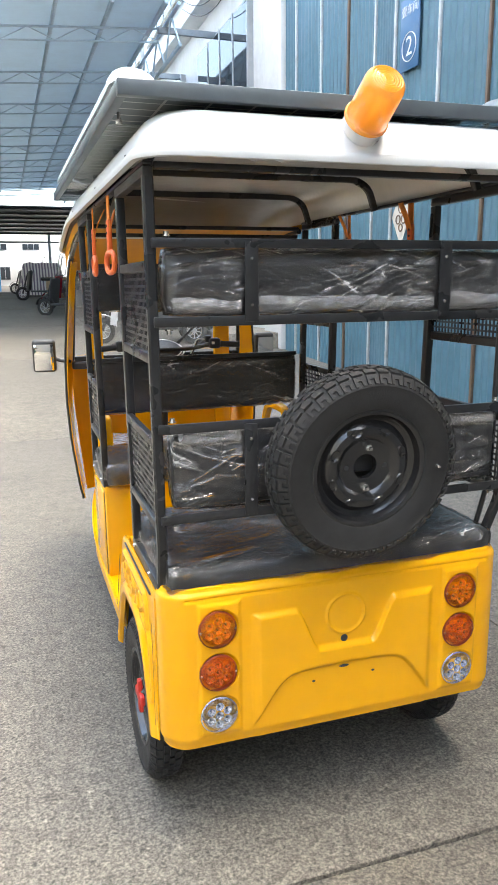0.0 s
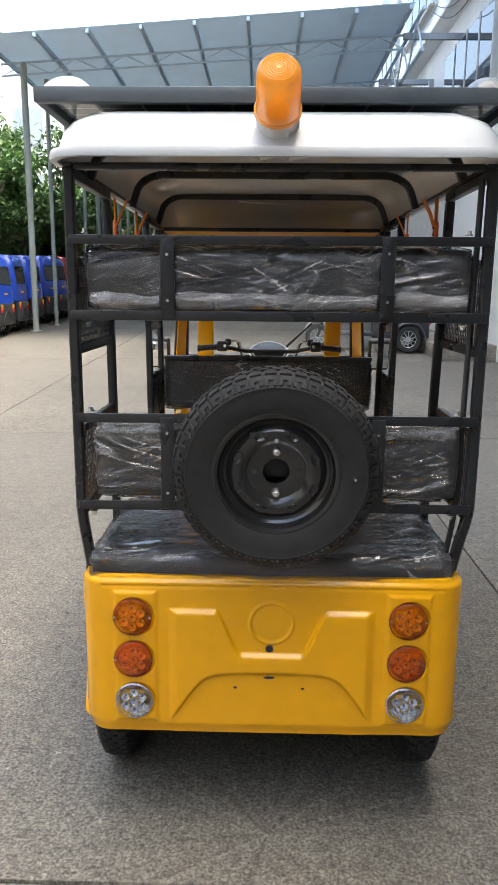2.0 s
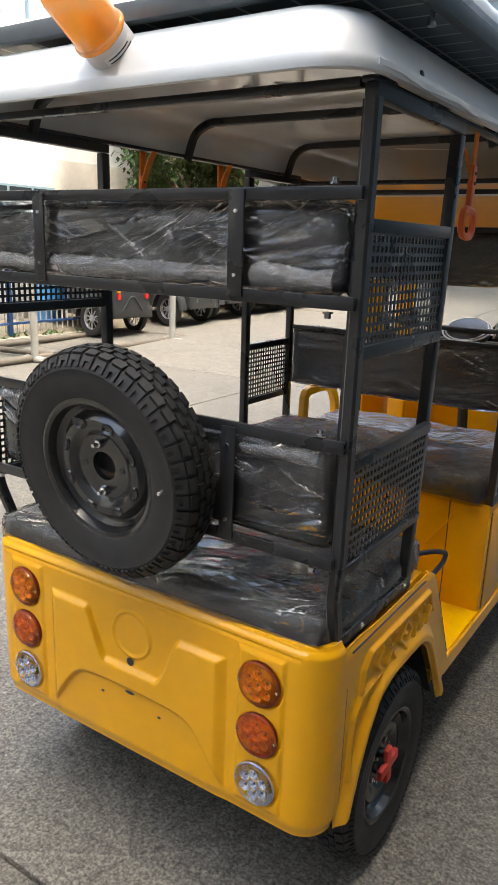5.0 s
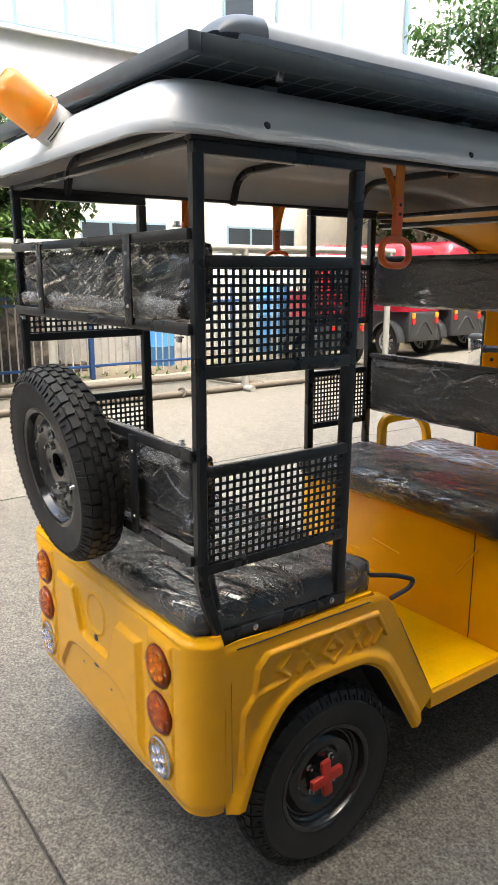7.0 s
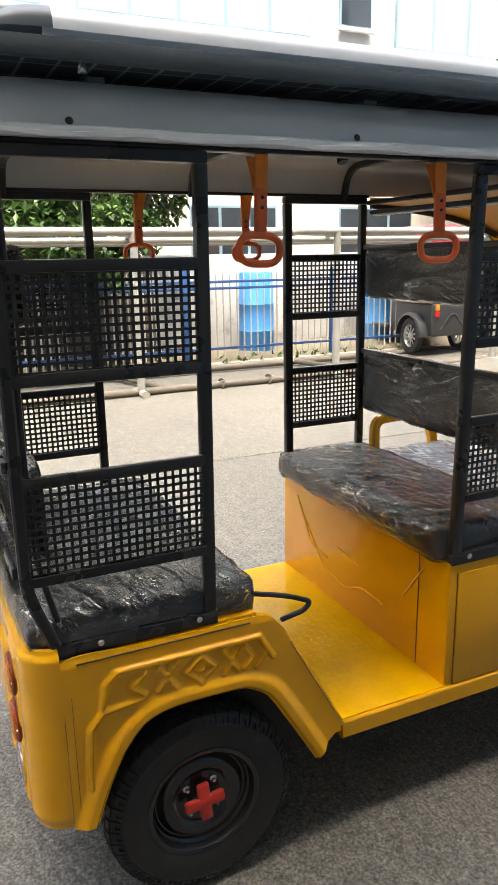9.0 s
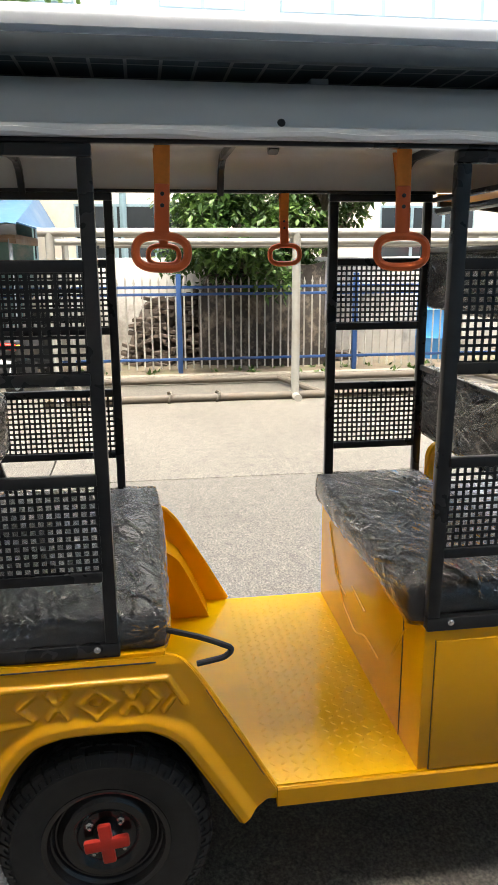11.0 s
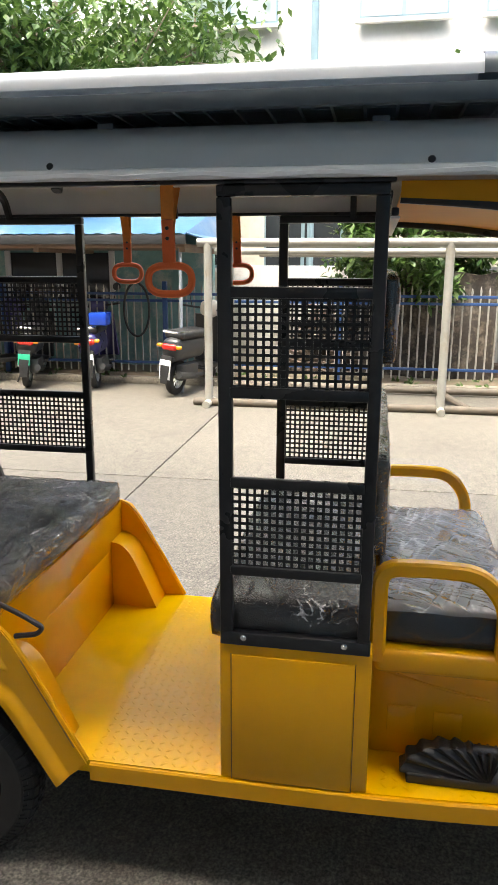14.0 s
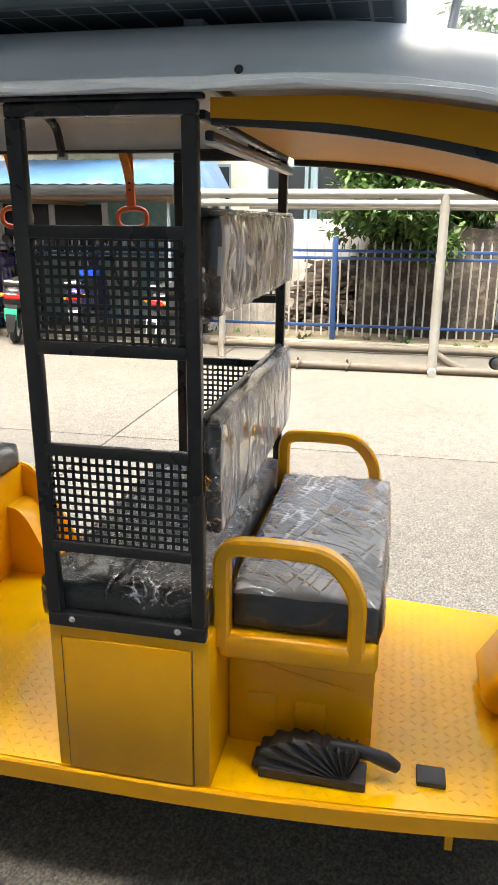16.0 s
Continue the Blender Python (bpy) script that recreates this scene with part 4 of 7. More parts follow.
for z0, z1, s in ((1.548, 1.746, 2.2), (1.060, 1.310, 5.6)):
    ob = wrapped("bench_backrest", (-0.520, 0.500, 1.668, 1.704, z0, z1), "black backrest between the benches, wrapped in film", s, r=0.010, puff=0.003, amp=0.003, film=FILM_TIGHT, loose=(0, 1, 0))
    bar("backrest_frame", -0.525, 0.505, 1.655, 1.672, z1 - 0.004, z1 + 0.016, ob)
    part("folded_film", tube_bm([(-0.51 + 0.1 * k, 1.688 + 0.004 * math.sin(k * 2.3), z1 + 0.007 + 0.003 * math.sin(k * 1.7)) for k in range(11)], 0, w=0.030, h=0.010), FILM_FOLD, ob, "milky folded film")
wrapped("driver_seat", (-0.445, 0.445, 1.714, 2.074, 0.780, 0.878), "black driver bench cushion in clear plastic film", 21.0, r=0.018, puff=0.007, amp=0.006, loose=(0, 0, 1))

# film gathered along the edges of the pads
def gathered(name, host, x0, x1, z0, z1, y, seed):
    def f(u, v):
        x = x0 + (x1 - x0) * u
        n1, n2 = noise.noise(Vector((x * 7, seed, 0))), noise.noise(Vector((x * 30, v * 4, seed)))
        return Vector((x, y - 0.012 * math.sin(math.pi * v) - 0.005 * n2, z0 + (z1 - z0) * v * (1 + 0.35 * n1) + 0.004 * n2))

    part(name, grid_bm(f, 120, 10), FILM_FOLD, host, "milky gathered film")


pads = {o.name: o for o in trike.children}
for x0, x1 in ((-0.495, -0.31), (-0.262, 0.272), (0.322, 0.512)):
    gathered("gathered_film", pads["rear_backrest_upper"], x0, x1, 1.588, 1.632, 0.036, x0 * 3)
for x0, x1 in ((-0.49, -0.316), (0.316, 0.505)):
    gathered("gathered_film", pads["rear_backrest_lower"], x0, x1, 1.236, 1.272, 0.037, x0 * 5)

# driver's bench: base, tray and armrests
bench = part("driver_bench", box_bm(-0.36, 0.36, 1.69, 2.070, 0.384, 0.74, bevel=0.008), YELLOW, trike, "yellow bench box with pressed side")
part("seat_tray", box_bm(-0.485, 0.485, 1.690, 2.075, 0.715, 0.786, bevel=0.02, segs=4), YELLOW, bench)
for sx in (-1, 1):
    bm = bmesh.new()
    add_tube(bm, bend([(sx * 0.3595, 1.72, 0.655), (sx * 0.3595, 1.84, 0.62), (sx * 0.3595, 2.02, 0.585)], 0.03), 0.005, n=8)
    add_box(bm, sx * 0.361 - 0.003, sx * 0.361 + 0.003, 1.74, 1.82, 0.46, 0.545, bevel=0.002)
    add_box(bm, sx * 0.361 - 0.003, sx * 0.361 + 0.003, 1.87, 1.95, 0.44, 0.535, bevel=0.002)
    part("pressed_side", bm, YELLOW, bench)
    x = sx * 0.466
    pts = bend([(x, 1.700, 0.75), (x, 1.700, 1.012), (x, 1.80, 1.015)], 0.05)[:-1] + bend([(x, 1.82, 1.016), (x, 1.955, 1.012), (x, 2.022, 0.925), (x, 2.022, 0.75)], 0.085, 7)
    part("armrest", tube_bm(pts, 0, w=0.040, h=0.041), YELLOW, bench, "yellow tube armrest")

# parking brake with its gaiter, pedal
brake = part("parking_brake", box_bm(0.405, 0.485, 1.795, 2.065, 0.386, 0.414, bevel=0.004), DARK, trike, "black parking brake lever in a leather gaiter")


def gaiter(u, v):
    """A fan of pleats round the foot of the lever."""
    a = math.pi * (1.0 - 0.62 * u)
    pleat = math.sin(u * 2 * math.pi * 9)
    r = (0.235 - 0.135 * smooth(0.0, 0.75, u)) + 0.004 * pleat
    half = 0.030 + 0.006 * pleat
    if v < 0.4:
        k, x = v / 0.4, -half
    elif v > 0.6:
        k, x = (1 - v) / 0.4, half
    else:
        k, x = 1.0, -half + 2 * half * (v - 0.4) / 0.2
    k = 0.12 + 0.88 * k
    x *= 1.15 - 0.35 * k
    return Vector((0.445 + x, 2.015 + r * k * math.cos(a), 0.406 + r * k * math.sin(a) * 0.80))


part("gaiter", grid_bm(gaiter, 90, 20), LEATHER, brake, "pleated black gaiter", 60)
part("lever_grip", tube_bm([(0.442, 1.97, 0.482), (0.440, 2.02, 0.478), (0.436, 2.07, 0.466), (0.432, 2.11, 0.450), (0.428, 2.140, 0.430)], [0.016, 0.0185, 0.017, 0.020, 0.015], n=12), DARK, brake)
part("release_button", lathe_bm([(0, 0.008), (0.006, 0.007), (0.007, 0.0)], 10, Matrix.Translation((0.427, 2.140, 0.428)) @ Matrix.Rotation(radians(-115), 4, "X")), CHROME, brake)
part("brake_pedal", box_bm(0.365, 0.432, 2.19, 2.262, 0.386, 0.400, bevel=0.004), DARK, trike, "black rubber pedal")


# ---- roof ----
def drop(y):
    return 0.20 * max(0.0, y - 1.90) ** 1.5


def outline(hx, y0, y1, r, n=8, side=14):
    """A rounded rectangle, from the middle of the rear edge round to it again."""
    pts = []
    corners = [(hx - r, y0 + r, -90), (hx - r, y1 - r, 0), (-hx + r, y1 - r, 90), (-hx + r, y0 + r, 180)]
    for cx, cy, a0 in corners:
        for i in range(n + 1):
            a = radians(a0 + 90 * i / n)
            pts.append((cx + r * math.cos(a), cy + r * math.sin(a)))
    dense = []
    for k, p in enumerate(pts):
        q = pts[(k + 1) % len(pts)]
        d = math.hypot(q[0] - p[0], q[1] - p[1])
        m = max(1, int(d / 0.09))
        for i in range(m):
            dense.append((p[0] + (q[0] - p[0]) * i / m, p[1] + (q[1] - p[1]) * i / m))
    return dense


def shell_bm(layers, cap=True, sag=0.0):
    bm = bmesh.new()
    rings = []
    ref = None
    for hx, y0, y1, r, z in layers:
        pts = outline(hx, y0, y1, r) if ref is None else None
        if ref is None:
            ref = (pts, hx, y0, y1, r)
            ring = pts
        else:
            b = layers[0]
            ring = []
            for px, py in ref[0]:
                fx = px / b[0]
                fy = (py - (b[1] + b[2]) / 2) / ((b[2] - b[1]) / 2)
                ring.append((fx * hx, (y0 + y1) / 2 + fy * (y1 - y0) / 2))
        rings.append([bm.verts.new((px, py, z - drop(py))) for px, py in ring])
    for a, c in zip(rings, rings[1:]):
        for i in range(len(a)):
            j = (i + 1) % len(a)
            bm.faces.new((a[i], a[j], c[j], c[i]))
    if cap:
        bm.faces.new(rings[-1])
    return bm


YF = 2.62
layers = [(0.570, -0.060, YF, 0.11, 1.960), (0.586, -0.074, YF + 0.01, 0.11, 1.960), (0.588, -0.076, YF + 0.01, 0.11, 1.972), (0.584, -0.072, YF + 0.008, 0.11, 1.984), (0.570, -0.058, YF, 0.11, 1.987), (0.566, -0.052, YF, 0.11, 2.000),
          (0.558, -0.040, YF - 0.02, 0.11, 2.030), (0.540, -0.020, YF - 0.05, 0.11, 2.058), (0.508, 0.012, YF - 0.1, 0.11, 2.080), (0.46, 0.06, YF - 0.16, 0.11, 2.092), (0.30, 0.22, YF - 0.4, 0.11, 2.098)]
def wide_side(bm):
    for v in bm.verts:
        v.co.x *= 1.018 if v.co.x > 0 else 1.0
    return bm


roof = part("roof", wide_side(shell_bm(layers)), ROOF, trike, "white moulded fibreglass roof", 40)
inner = [(0.566, -0.050, YF - 0.02, 0.11, 1.962), (0.552, -0.036, YF - 0.03, 0.11, 2.000), (0.532, -0.016, YF - 0.06, 0.11, 2.040), (0.50, 0.018, YF - 0.1, 0.11, 2.062), (0.44, 0.08, YF - 0.16, 0.11, 2.074), (0.30, 0.22, YF - 0.4, 0.11, 2.080)]
part("ceiling_lining", wide_side(shell_bm(inner)), LINER, roof, "shiny beige fibreglass underside", 40)
bm = bmesh.new()
for k in range(3):
    for cx in (-0.05, 0.05):
        s = 0.07 - 0.02 * k
        cy = 0.60
        pts = [(cx - s, cy, 2.0785), (cx, cy + s, 2.0785), (cx + s, cy, 2.0785), (cx, cy - s, 2.0785)]
        add_tube(bm, pts, 0.004, n=5, closed=True)
part("ceiling_knot", bm, LINER, roof, "raised knot pattern on the underside")
for sx in (-1, 1):
    for y in (0.216, 0.898, 1.760):
        m = Matrix.Translation((sx * 0.566 + (0.0095 if sx > 0 else 0.0), y, 1.994)) @ Matrix.Rotation(radians(84 * sx), 4, "Y")
        part("roof_plug", lathe_bm([(0.0, 0.006), (0.007, 0.005), (0.009, 0.002), (0.009, -0.004)], 12, m), DARK, roof, "black rubber plug")
part("lip_film", tube_bm([(0.602, -0.03 + 0.1 * i, 1.968 + 0.004 * math.sin(i * 2.1) - drop(-0.03 + 0.1 * i)) for i in range(26)], 0, w=0.003, h=0.010), ALU, roof, "strip of clear film on the lip")

# yellow visor under the front of the roof
def visor(u, v):
    x = -0.535 + 1.07 * u
    y = 1.70 + 0.86 * v
    z = 1.945 - 0.022 * v - 0.14 * v ** 2.6 - 0.02 * (abs(x) / 0.535) ** 4 * v
    return Vector((x, y, z - 0.012))


part("front_visor", thicken(grid_bm(visor, 24, 20), 0.006), VISOR, trike, "yellow fibreglass lining over the driver")
for sx in (-1, 1):
    pts = [visor(0.5 + 0.5 * sx, i / 14) + Vector((0, 0, -0.012 - 0.012 * (i / 14))) for i in range(15)]
    part("visor_rail", tube_bm(pts, 0, w=0.022, h=0.024), BLACK, trike)
    part("visor_side", grid_bm(lambda u, v: Vector((sx * 0.55, 1.70 + 0.86 * u, 1.955 - drop(1.70 + 0.86 * u) - v * (0.035 + 0.045 * u))), 16, 2), VISOR, trike)
    # front pillar, curving down and out into the leg shield
    pp = [(0.545, 2.36, 1.80), (0.552, 2.50, 1.70), (0.565, 2.56, 1.50), (0.585, 2.58, 1.25), (0.592, 2.58, 1.0), (0.58, 2.57, 0.75), (0.55, 2.56, 0.50), (0.53, 2.56, 0.39)]

    def pillar(u, v, sx=sx):
        k = u * (len(pp) - 1)
        i = min(len(pp) - 2, int(k))
        t = k - i
        p = Vector(pp[i]) * (1 - t) + Vector(pp[i + 1]) * t
        wide = 0.09 + 0.05 * u + 0.25 * smooth(0.35, 0.8, u)
        return Vector((sx * (p.x - 0.012 * v * v - 0.03 * v), p.y + wide * v, p.z))

    part("front_pillar", thicken(grid_bm(pillar, 36, 8), 0.012), YELLOW, trike, "yellow front pillar and leg shield", 50)
    part("pillar_trim", tube_bm([pillar(i / 24, 0) for i in range(25)], 0.007, n=6), DARK, trike)

# dash, cowl, windscreen, handlebar, front wheel
def cowl(u, v):
    x = -0.55 + 1.1 * u
    c = 1 - (x / 0.55) ** 2
    z = 1.22 - 0.84 * v
    return Vector((x * (1 - 0.12 * v), 2.80 + 0.16 * c + 0.06 * math.sin(v * 3), z))


part("front_cowl", thicken(grid_bm(cowl, 30, 20), 0.01), YELLOW, trike, "yellow rounded front cowl")
part("dashboard", box_bm(-0.54, 0.54, 2.66, 2.92, 1.17, 1.215, bevel=0.012, segs=3), DARK, trike, "black dashboard")
part("windscreen_bar", box_bm(-0.52, 0.52, 2.70, 2.725, 1.215, 1.245, bevel=0.004), BLACK, trike)
part("windscreen_frame", tube_bm(bend([(-0.53, 2.74, 1.22), (-0.50, 2.60, 1.80), (0.50, 2.60, 1.80), (0.53, 2.74, 1.22)], 0.08), 0.012, n=8), DARK, trike)
ws = part("windscreen", grid_bm(lambda u, v: Vector((-0.51 + 1.02 * u, 2.735 - 0.135 * v, 1.235 + 0.55 * v)), 4, 4), mat("windscreen_glass", (0.9, 0.95, 0.94), 0.02, trans=1.0, alpha=0.25), trike, "clear windscreen")
ws.visible_shadow = False
for sx in (-1, 1):
    part("screen_post", box_bm(sx * 0.40 - 0.05, sx * 0.40 + 0.05, 2.66, 2.70, 0.42, 1.80, bevel=0.01), YELLOW, trike, "broad yellow screen post")
part("wiper", tube_bm([(0.06, 2.712, 1.25), (0.17, 2.69, 1.355), (0.27, 2.665, 1.45)], [0.010, 0.008, 0.006], n=6), DARK, trike, "black wiper arm")
bars = part("handlebar", tube_bm(bend([(-0.40, 2.380, 1.308), (-0.27, 2.405, 1.318), (-0.15, 2.50, 1.285), (0.15, 2.50, 1.285), (0.27, 2.405, 1.318), (0.40, 2.380, 1.308)], 0.05), 0.013, n=10), DARK, trike, "black handlebar")
for sx in (-1, 1):
    m = Matrix.Translation((sx * 0.315, 2.396, 1.316)) @ Vector((sx, -0.17, -0.06)).to_track_quat("Z", "Y").to_matrix().to_4x4()
    part("grip", lathe_bm([(0.0, -0.002), (0.019, 0.0), (0.019, 0.006), (0.0165, 0.010), (0.0175, 0.06), (0.0165, 0.096), (0.0215, 0.100), (0.0215, 0.110), (0.016, 0.114), (0.0, 0.114)], 18, m), DARK, bars, "ribbed black rubber grip")
    blk = part("switch_block", box_bm(sx * 0.278 - 0.032, sx * 0.278 + 0.032, 2.375, 2.435, 1.290, 1.352, bevel=0.013, segs=3), DARK, bars)
    part("switch_button", box_bm(sx * 0.262 - 0.008, sx * 0.262 + 0.008, 2.367, 2.376, 1.316, 1.332, bevel=0.002), GREY_PLASTIC, blk, "grey switch button")
    part("lever_clamp", box_bm(sx * 0.245 - 0.018, sx * 0.245 + 0.018, 2.405, 2.460, 1.325, 1.366, bevel=0.008), DARK, bars)
    part("brake_lever", tube_bm(bend([(sx * 0.245, 2.455, 1.340), (sx * 0.31, 2.480, 1.325), (sx * 0.405, 2.455, 1.306)], 0.03), 0.006, n=6), DARK, bars)
    for k in (0, 1):
        part("cable", tube_bm(bend([(sx * (0.245 - 0.012 * k), 2.440, 1.342), (sx * (0.195 - 0.014 * k), 2.450, 1.352 - 0.004 * k), (sx * (0.165 - 0.012 * k), 2.500, 1.255)], 0.05), 0.0048, n=6), GREY_PLASTIC if k else DARK, bars, "control cable looping down to the stem")
part("meter", lathe_bm([(0.0, 0.03), (0.085, 0.028), (0.112, 0.015), (0.116, -0.02), (0.09, -0.06)], 28, Matrix.Translation((0, 2.56, 1.270)) @ Matrix.Rotation(radians(25), 4, "X")), DARK, bars, "round black instrument")
for k in (0, 1):
    part("meter_rim", tube_bm([((0.122 - 0.016 * k) * math.cos(q), 2.552 + (0.110 - 0.014 * k) * math.sin(q), 1.278 + 0.006 * k + 0.048 * math.sin(q)) for q in (2 * math.pi * i / 36 for i in range(36))], 0.0045, n=6, closed=True), GREY_PLASTIC, bars, "pale rim round the instrument")
bm = box_bm(-0.15, 0.15, 2.372, 2.78, 0.386, 0.64, bevel=0.06, segs=5)
for v in bm.verts:
    v.co.y += 0.10 * smooth(0.45, 0.64, v.co.z) * (1 - smooth(2.4, 2.7, v.co.y))
part("wheel_housing", bm, YELLOW, trike, "rounded yellow housing over the front wheel")
part("steering_stem", tube_bm([(0, 2.55, 1.29), (0, 2.72, 0.42)], 0.028, n=12), DARK, trike)
for sx in (-1, 1):
    mir = part("mirror_arm", tube_bm(bend([(sx * 0.555, 2.63, 1.225), (sx * 0.61, 2.70, 1.225), (sx * 0.65, 2.71, 1.245)], 0.02), 0.011, n=8), DARK, trike)
    m = Matrix.Translation((sx * 0.70, 2.69, 1.255)) @ Matrix.Rotation(radians(8 * sx), 4, "Z") @ Matrix.Rotation(radians(4), 4, "X")
    part("mirror_housing", box_bm(-0.068, 0.068, -0.01, 0.045, -0.098, 0.098, bevel=0.022, segs=4, m=m), DARK, mir, "black mirror housing")
    part("mirror_glass", box_bm(-0.056, 0.056, -0.0135, -0.0105, -0.084, 0.072, bevel=0.001, m=m), MIRROR, mir)


# ---- wheels ----
def tyre_bm(R=0.272, w=0.118, rim=0.158):
    h = w / 2
    prof = [(rim, -h * 0.70), (rim + 0.006, -h * 0.84), (rim + 0.026, -h * 0.96), (R - 0.058, -h * 0.995), (R - 0.043, -h), (R - 0.040, -h * 1.02), (R - 0.037, -h), (R - 0.012, -h * 0.68), (R - 0.006, -h * 0.4), (R - 0.005, 0)]
    prof = prof + [(r, -z) for r, z in prof[-2::-1]]
    return lathe_bm(prof, 80)


def add_tread(tyre, place, R=0.272, w=0.118, blocks=44):
    """The tread blocks round a tyre."""
    h, bm = w / 2, bmesh.new()
    for k in range(blocks):
        a0 = 2 * math.pi * k / blocks
        for row, (z, bw, off) in enumerate(((-h * 0.52, h * 0.34, 0), (-h * 0.17, h * 0.27, 0.5), (h * 0.17, h * 0.27, 0), (h * 0.52, h * 0.34, 0.5))):
            a = a0 + off * 2 * math.pi / blocks
            outer = row in (0, 3)
            r0, r1 = R - 0.016, (R - 0.003 if outer else R)
            L = math.pi * R / blocks * (0.74 if outer else 0.72)
            tilt = (12 if row == 0 else -12) if outer else 0
            m = Matrix.Rotation(a, 4, "Z") @ Matrix.Translation(((r0 + r1) / 2, 0, z)) @ Matrix.Rotation(radians(tilt), 4, "Y")
            add_box(bm, -(r1 - r0) / 2, (r1 - r0) / 2, -L, L, -bw / 2, bw / 2, m=m)
            if outer:
                # notched shoulder block: two lugs and a bridge
                s = -1 if row == 0 else 1
                m = Matrix.Rotation(a, 4, "Z") @ Matrix.Translation((R - 0.0235, 0, s * h * 0.835)) @ Matrix.Rotation(radians(-s * 53), 4, "Y")
                for ya, yb, za, zb in ((-L, -L * 0.42, -0.0135, 0.0135), (L * 0.42, L, -0.0135, 0.0135), (-L * 0.42, L * 0.42, -0.0135 if s > 0 else 0.001, -0.001 if s > 0 else 0.0135)):
                    add_box(bm, -0.006, 0.0042, ya, yb, za, zb, m=m)
    bmesh.ops.transform(bm, matrix=place, verts=bm.verts)
    tread = part("tread", bm, RUBBER, tyre, "ring of notched rubber tread blocks")
    tread["kind"] = "stuff"


def rim_bm(disc=0.012):
    """A pressed steel wheel: flange, well and dished disc; its face looks along +z."""
    prof = [(0.034, disc - 0.01), (0.034, disc + 0.004), (0.040, disc + 0.006), (0.074, disc + 0.007), (0.082, disc + 0.015), (0.094, disc + 0.021), (0.112, disc + 0.019), (0.122, disc + 0.010), (0.129, disc + 0.002), (0.133, disc + 0.003), (0.138, 0.022), (0.143, 0.026), (0.147, 0.038), (0.150, 0.046), (0.158, 0.050), (0.164, 0.049), (0.167, 0.043)]
    back = [(0.167, 0.042), (0.160, 0.04), (0.146, 0.0), (0.150, -0.035), (0.166, -0.045)]
    bm = lathe_bm(prof, 56)
    add_lathe(bm, back, 56)
    return bm


SPARE_C = Vector((0.010, -0.058, 1.172))
face_back = Matrix.Translation(SPARE_C) @ Matrix.Rotation(radians(97), 4, "X")  # it leans back at the foot
bm = tyre_bm(R=0.278, rim=0.165)
bmesh.ops.transform(bm, matrix=face_back, verts=bm.verts)
spare = part("spare_tyre", bm, RUBBER, trike, "new black spare tyre with blocky tread", 30)
add_tread(spare, face_back, R=0.278)
bm = rim_bm(0.015)
bmesh.ops.transform(bm, matrix=face_back @ Matrix.Diagonal((1.04, 1.04, 1, 1)), verts=bm.verts)
srim = part("spare_rim", bm, RIM, spare, "glossy black steel rim", 30)
for k in range(8):
    a = 2 * math.pi * (k + 0.5) / 8
    bm = bmesh.new()
    add_lathe(bm, [(0.0, 0.0), (0.010, 0.0005), (0.0125, 0.0035), (0.0145, 0.0038), (0.0165, 0.0)], 14, face_back @ Matrix.Rotation(a, 4, "Z") @ Matrix.Translation((0.1085, 0, 0.0345)) @ Matrix.Rotation(radians(12), 4, "Y") @ Matrix.Diagonal((0.72, 1.15, 1, 1)))
    part("vent_hole", bm, RIM, srim, "pressed vent hole with a raised lip", 60)
for k in range(4):
    a = math.pi / 2 * k
    m = face_back @ Matrix.Translation((0.0585 * math.cos(a), 0.0585 * math.sin(a), 0.018))
    if k % 2:
        part("nut", lathe_bm([(0.0, 0.030), (0.005, 0.029), (0.006, 0.016), (0.010, 0.015), (0.012, 0.010), (0.012, 0.002), (0.016, 0.001), (0.016, -0.004)], 6, m), CHROME, srim, "bright zinc nut on a stud")
    else:
        bm = bmesh.new()
        bmesh.ops.create_circle(bm, cap_ends=True, radius=0.0075, segments=14, matrix=m @ Matrix.Translation((0, 0, 0.0052)))
        part("stud_hole", thicken(bm, 0.001), DARK, srim)
part("sticker", thicken(grid_bm(lambda u, v: face_back @ Vector((-0.055 + 0.03 * u - 0.015, 0.096 + 0.016 * v, 0.0335)), 4, 2), 0.0006), DARK, srim)
part("valve", lathe_bm([(0, 0.012), (0.004, 0.011), (0.006, 0.004), (0.007, 0.0)], 10, face_back @ Matrix.Translation((0.205, -0.003, 0.0585))), CHROME, spare)
part("carrier", box_bm(-0.05, 0.05, -0.045, 0.015, 1.145, 1.205, bevel=0.006), BLACK, trike, "black spare wheel carrier")
part("carrier_upright", box_bm(-0.025, 0.025, -0.002, 0.017, 1.03, 1.30, bevel=0.003), BLACK, trike)

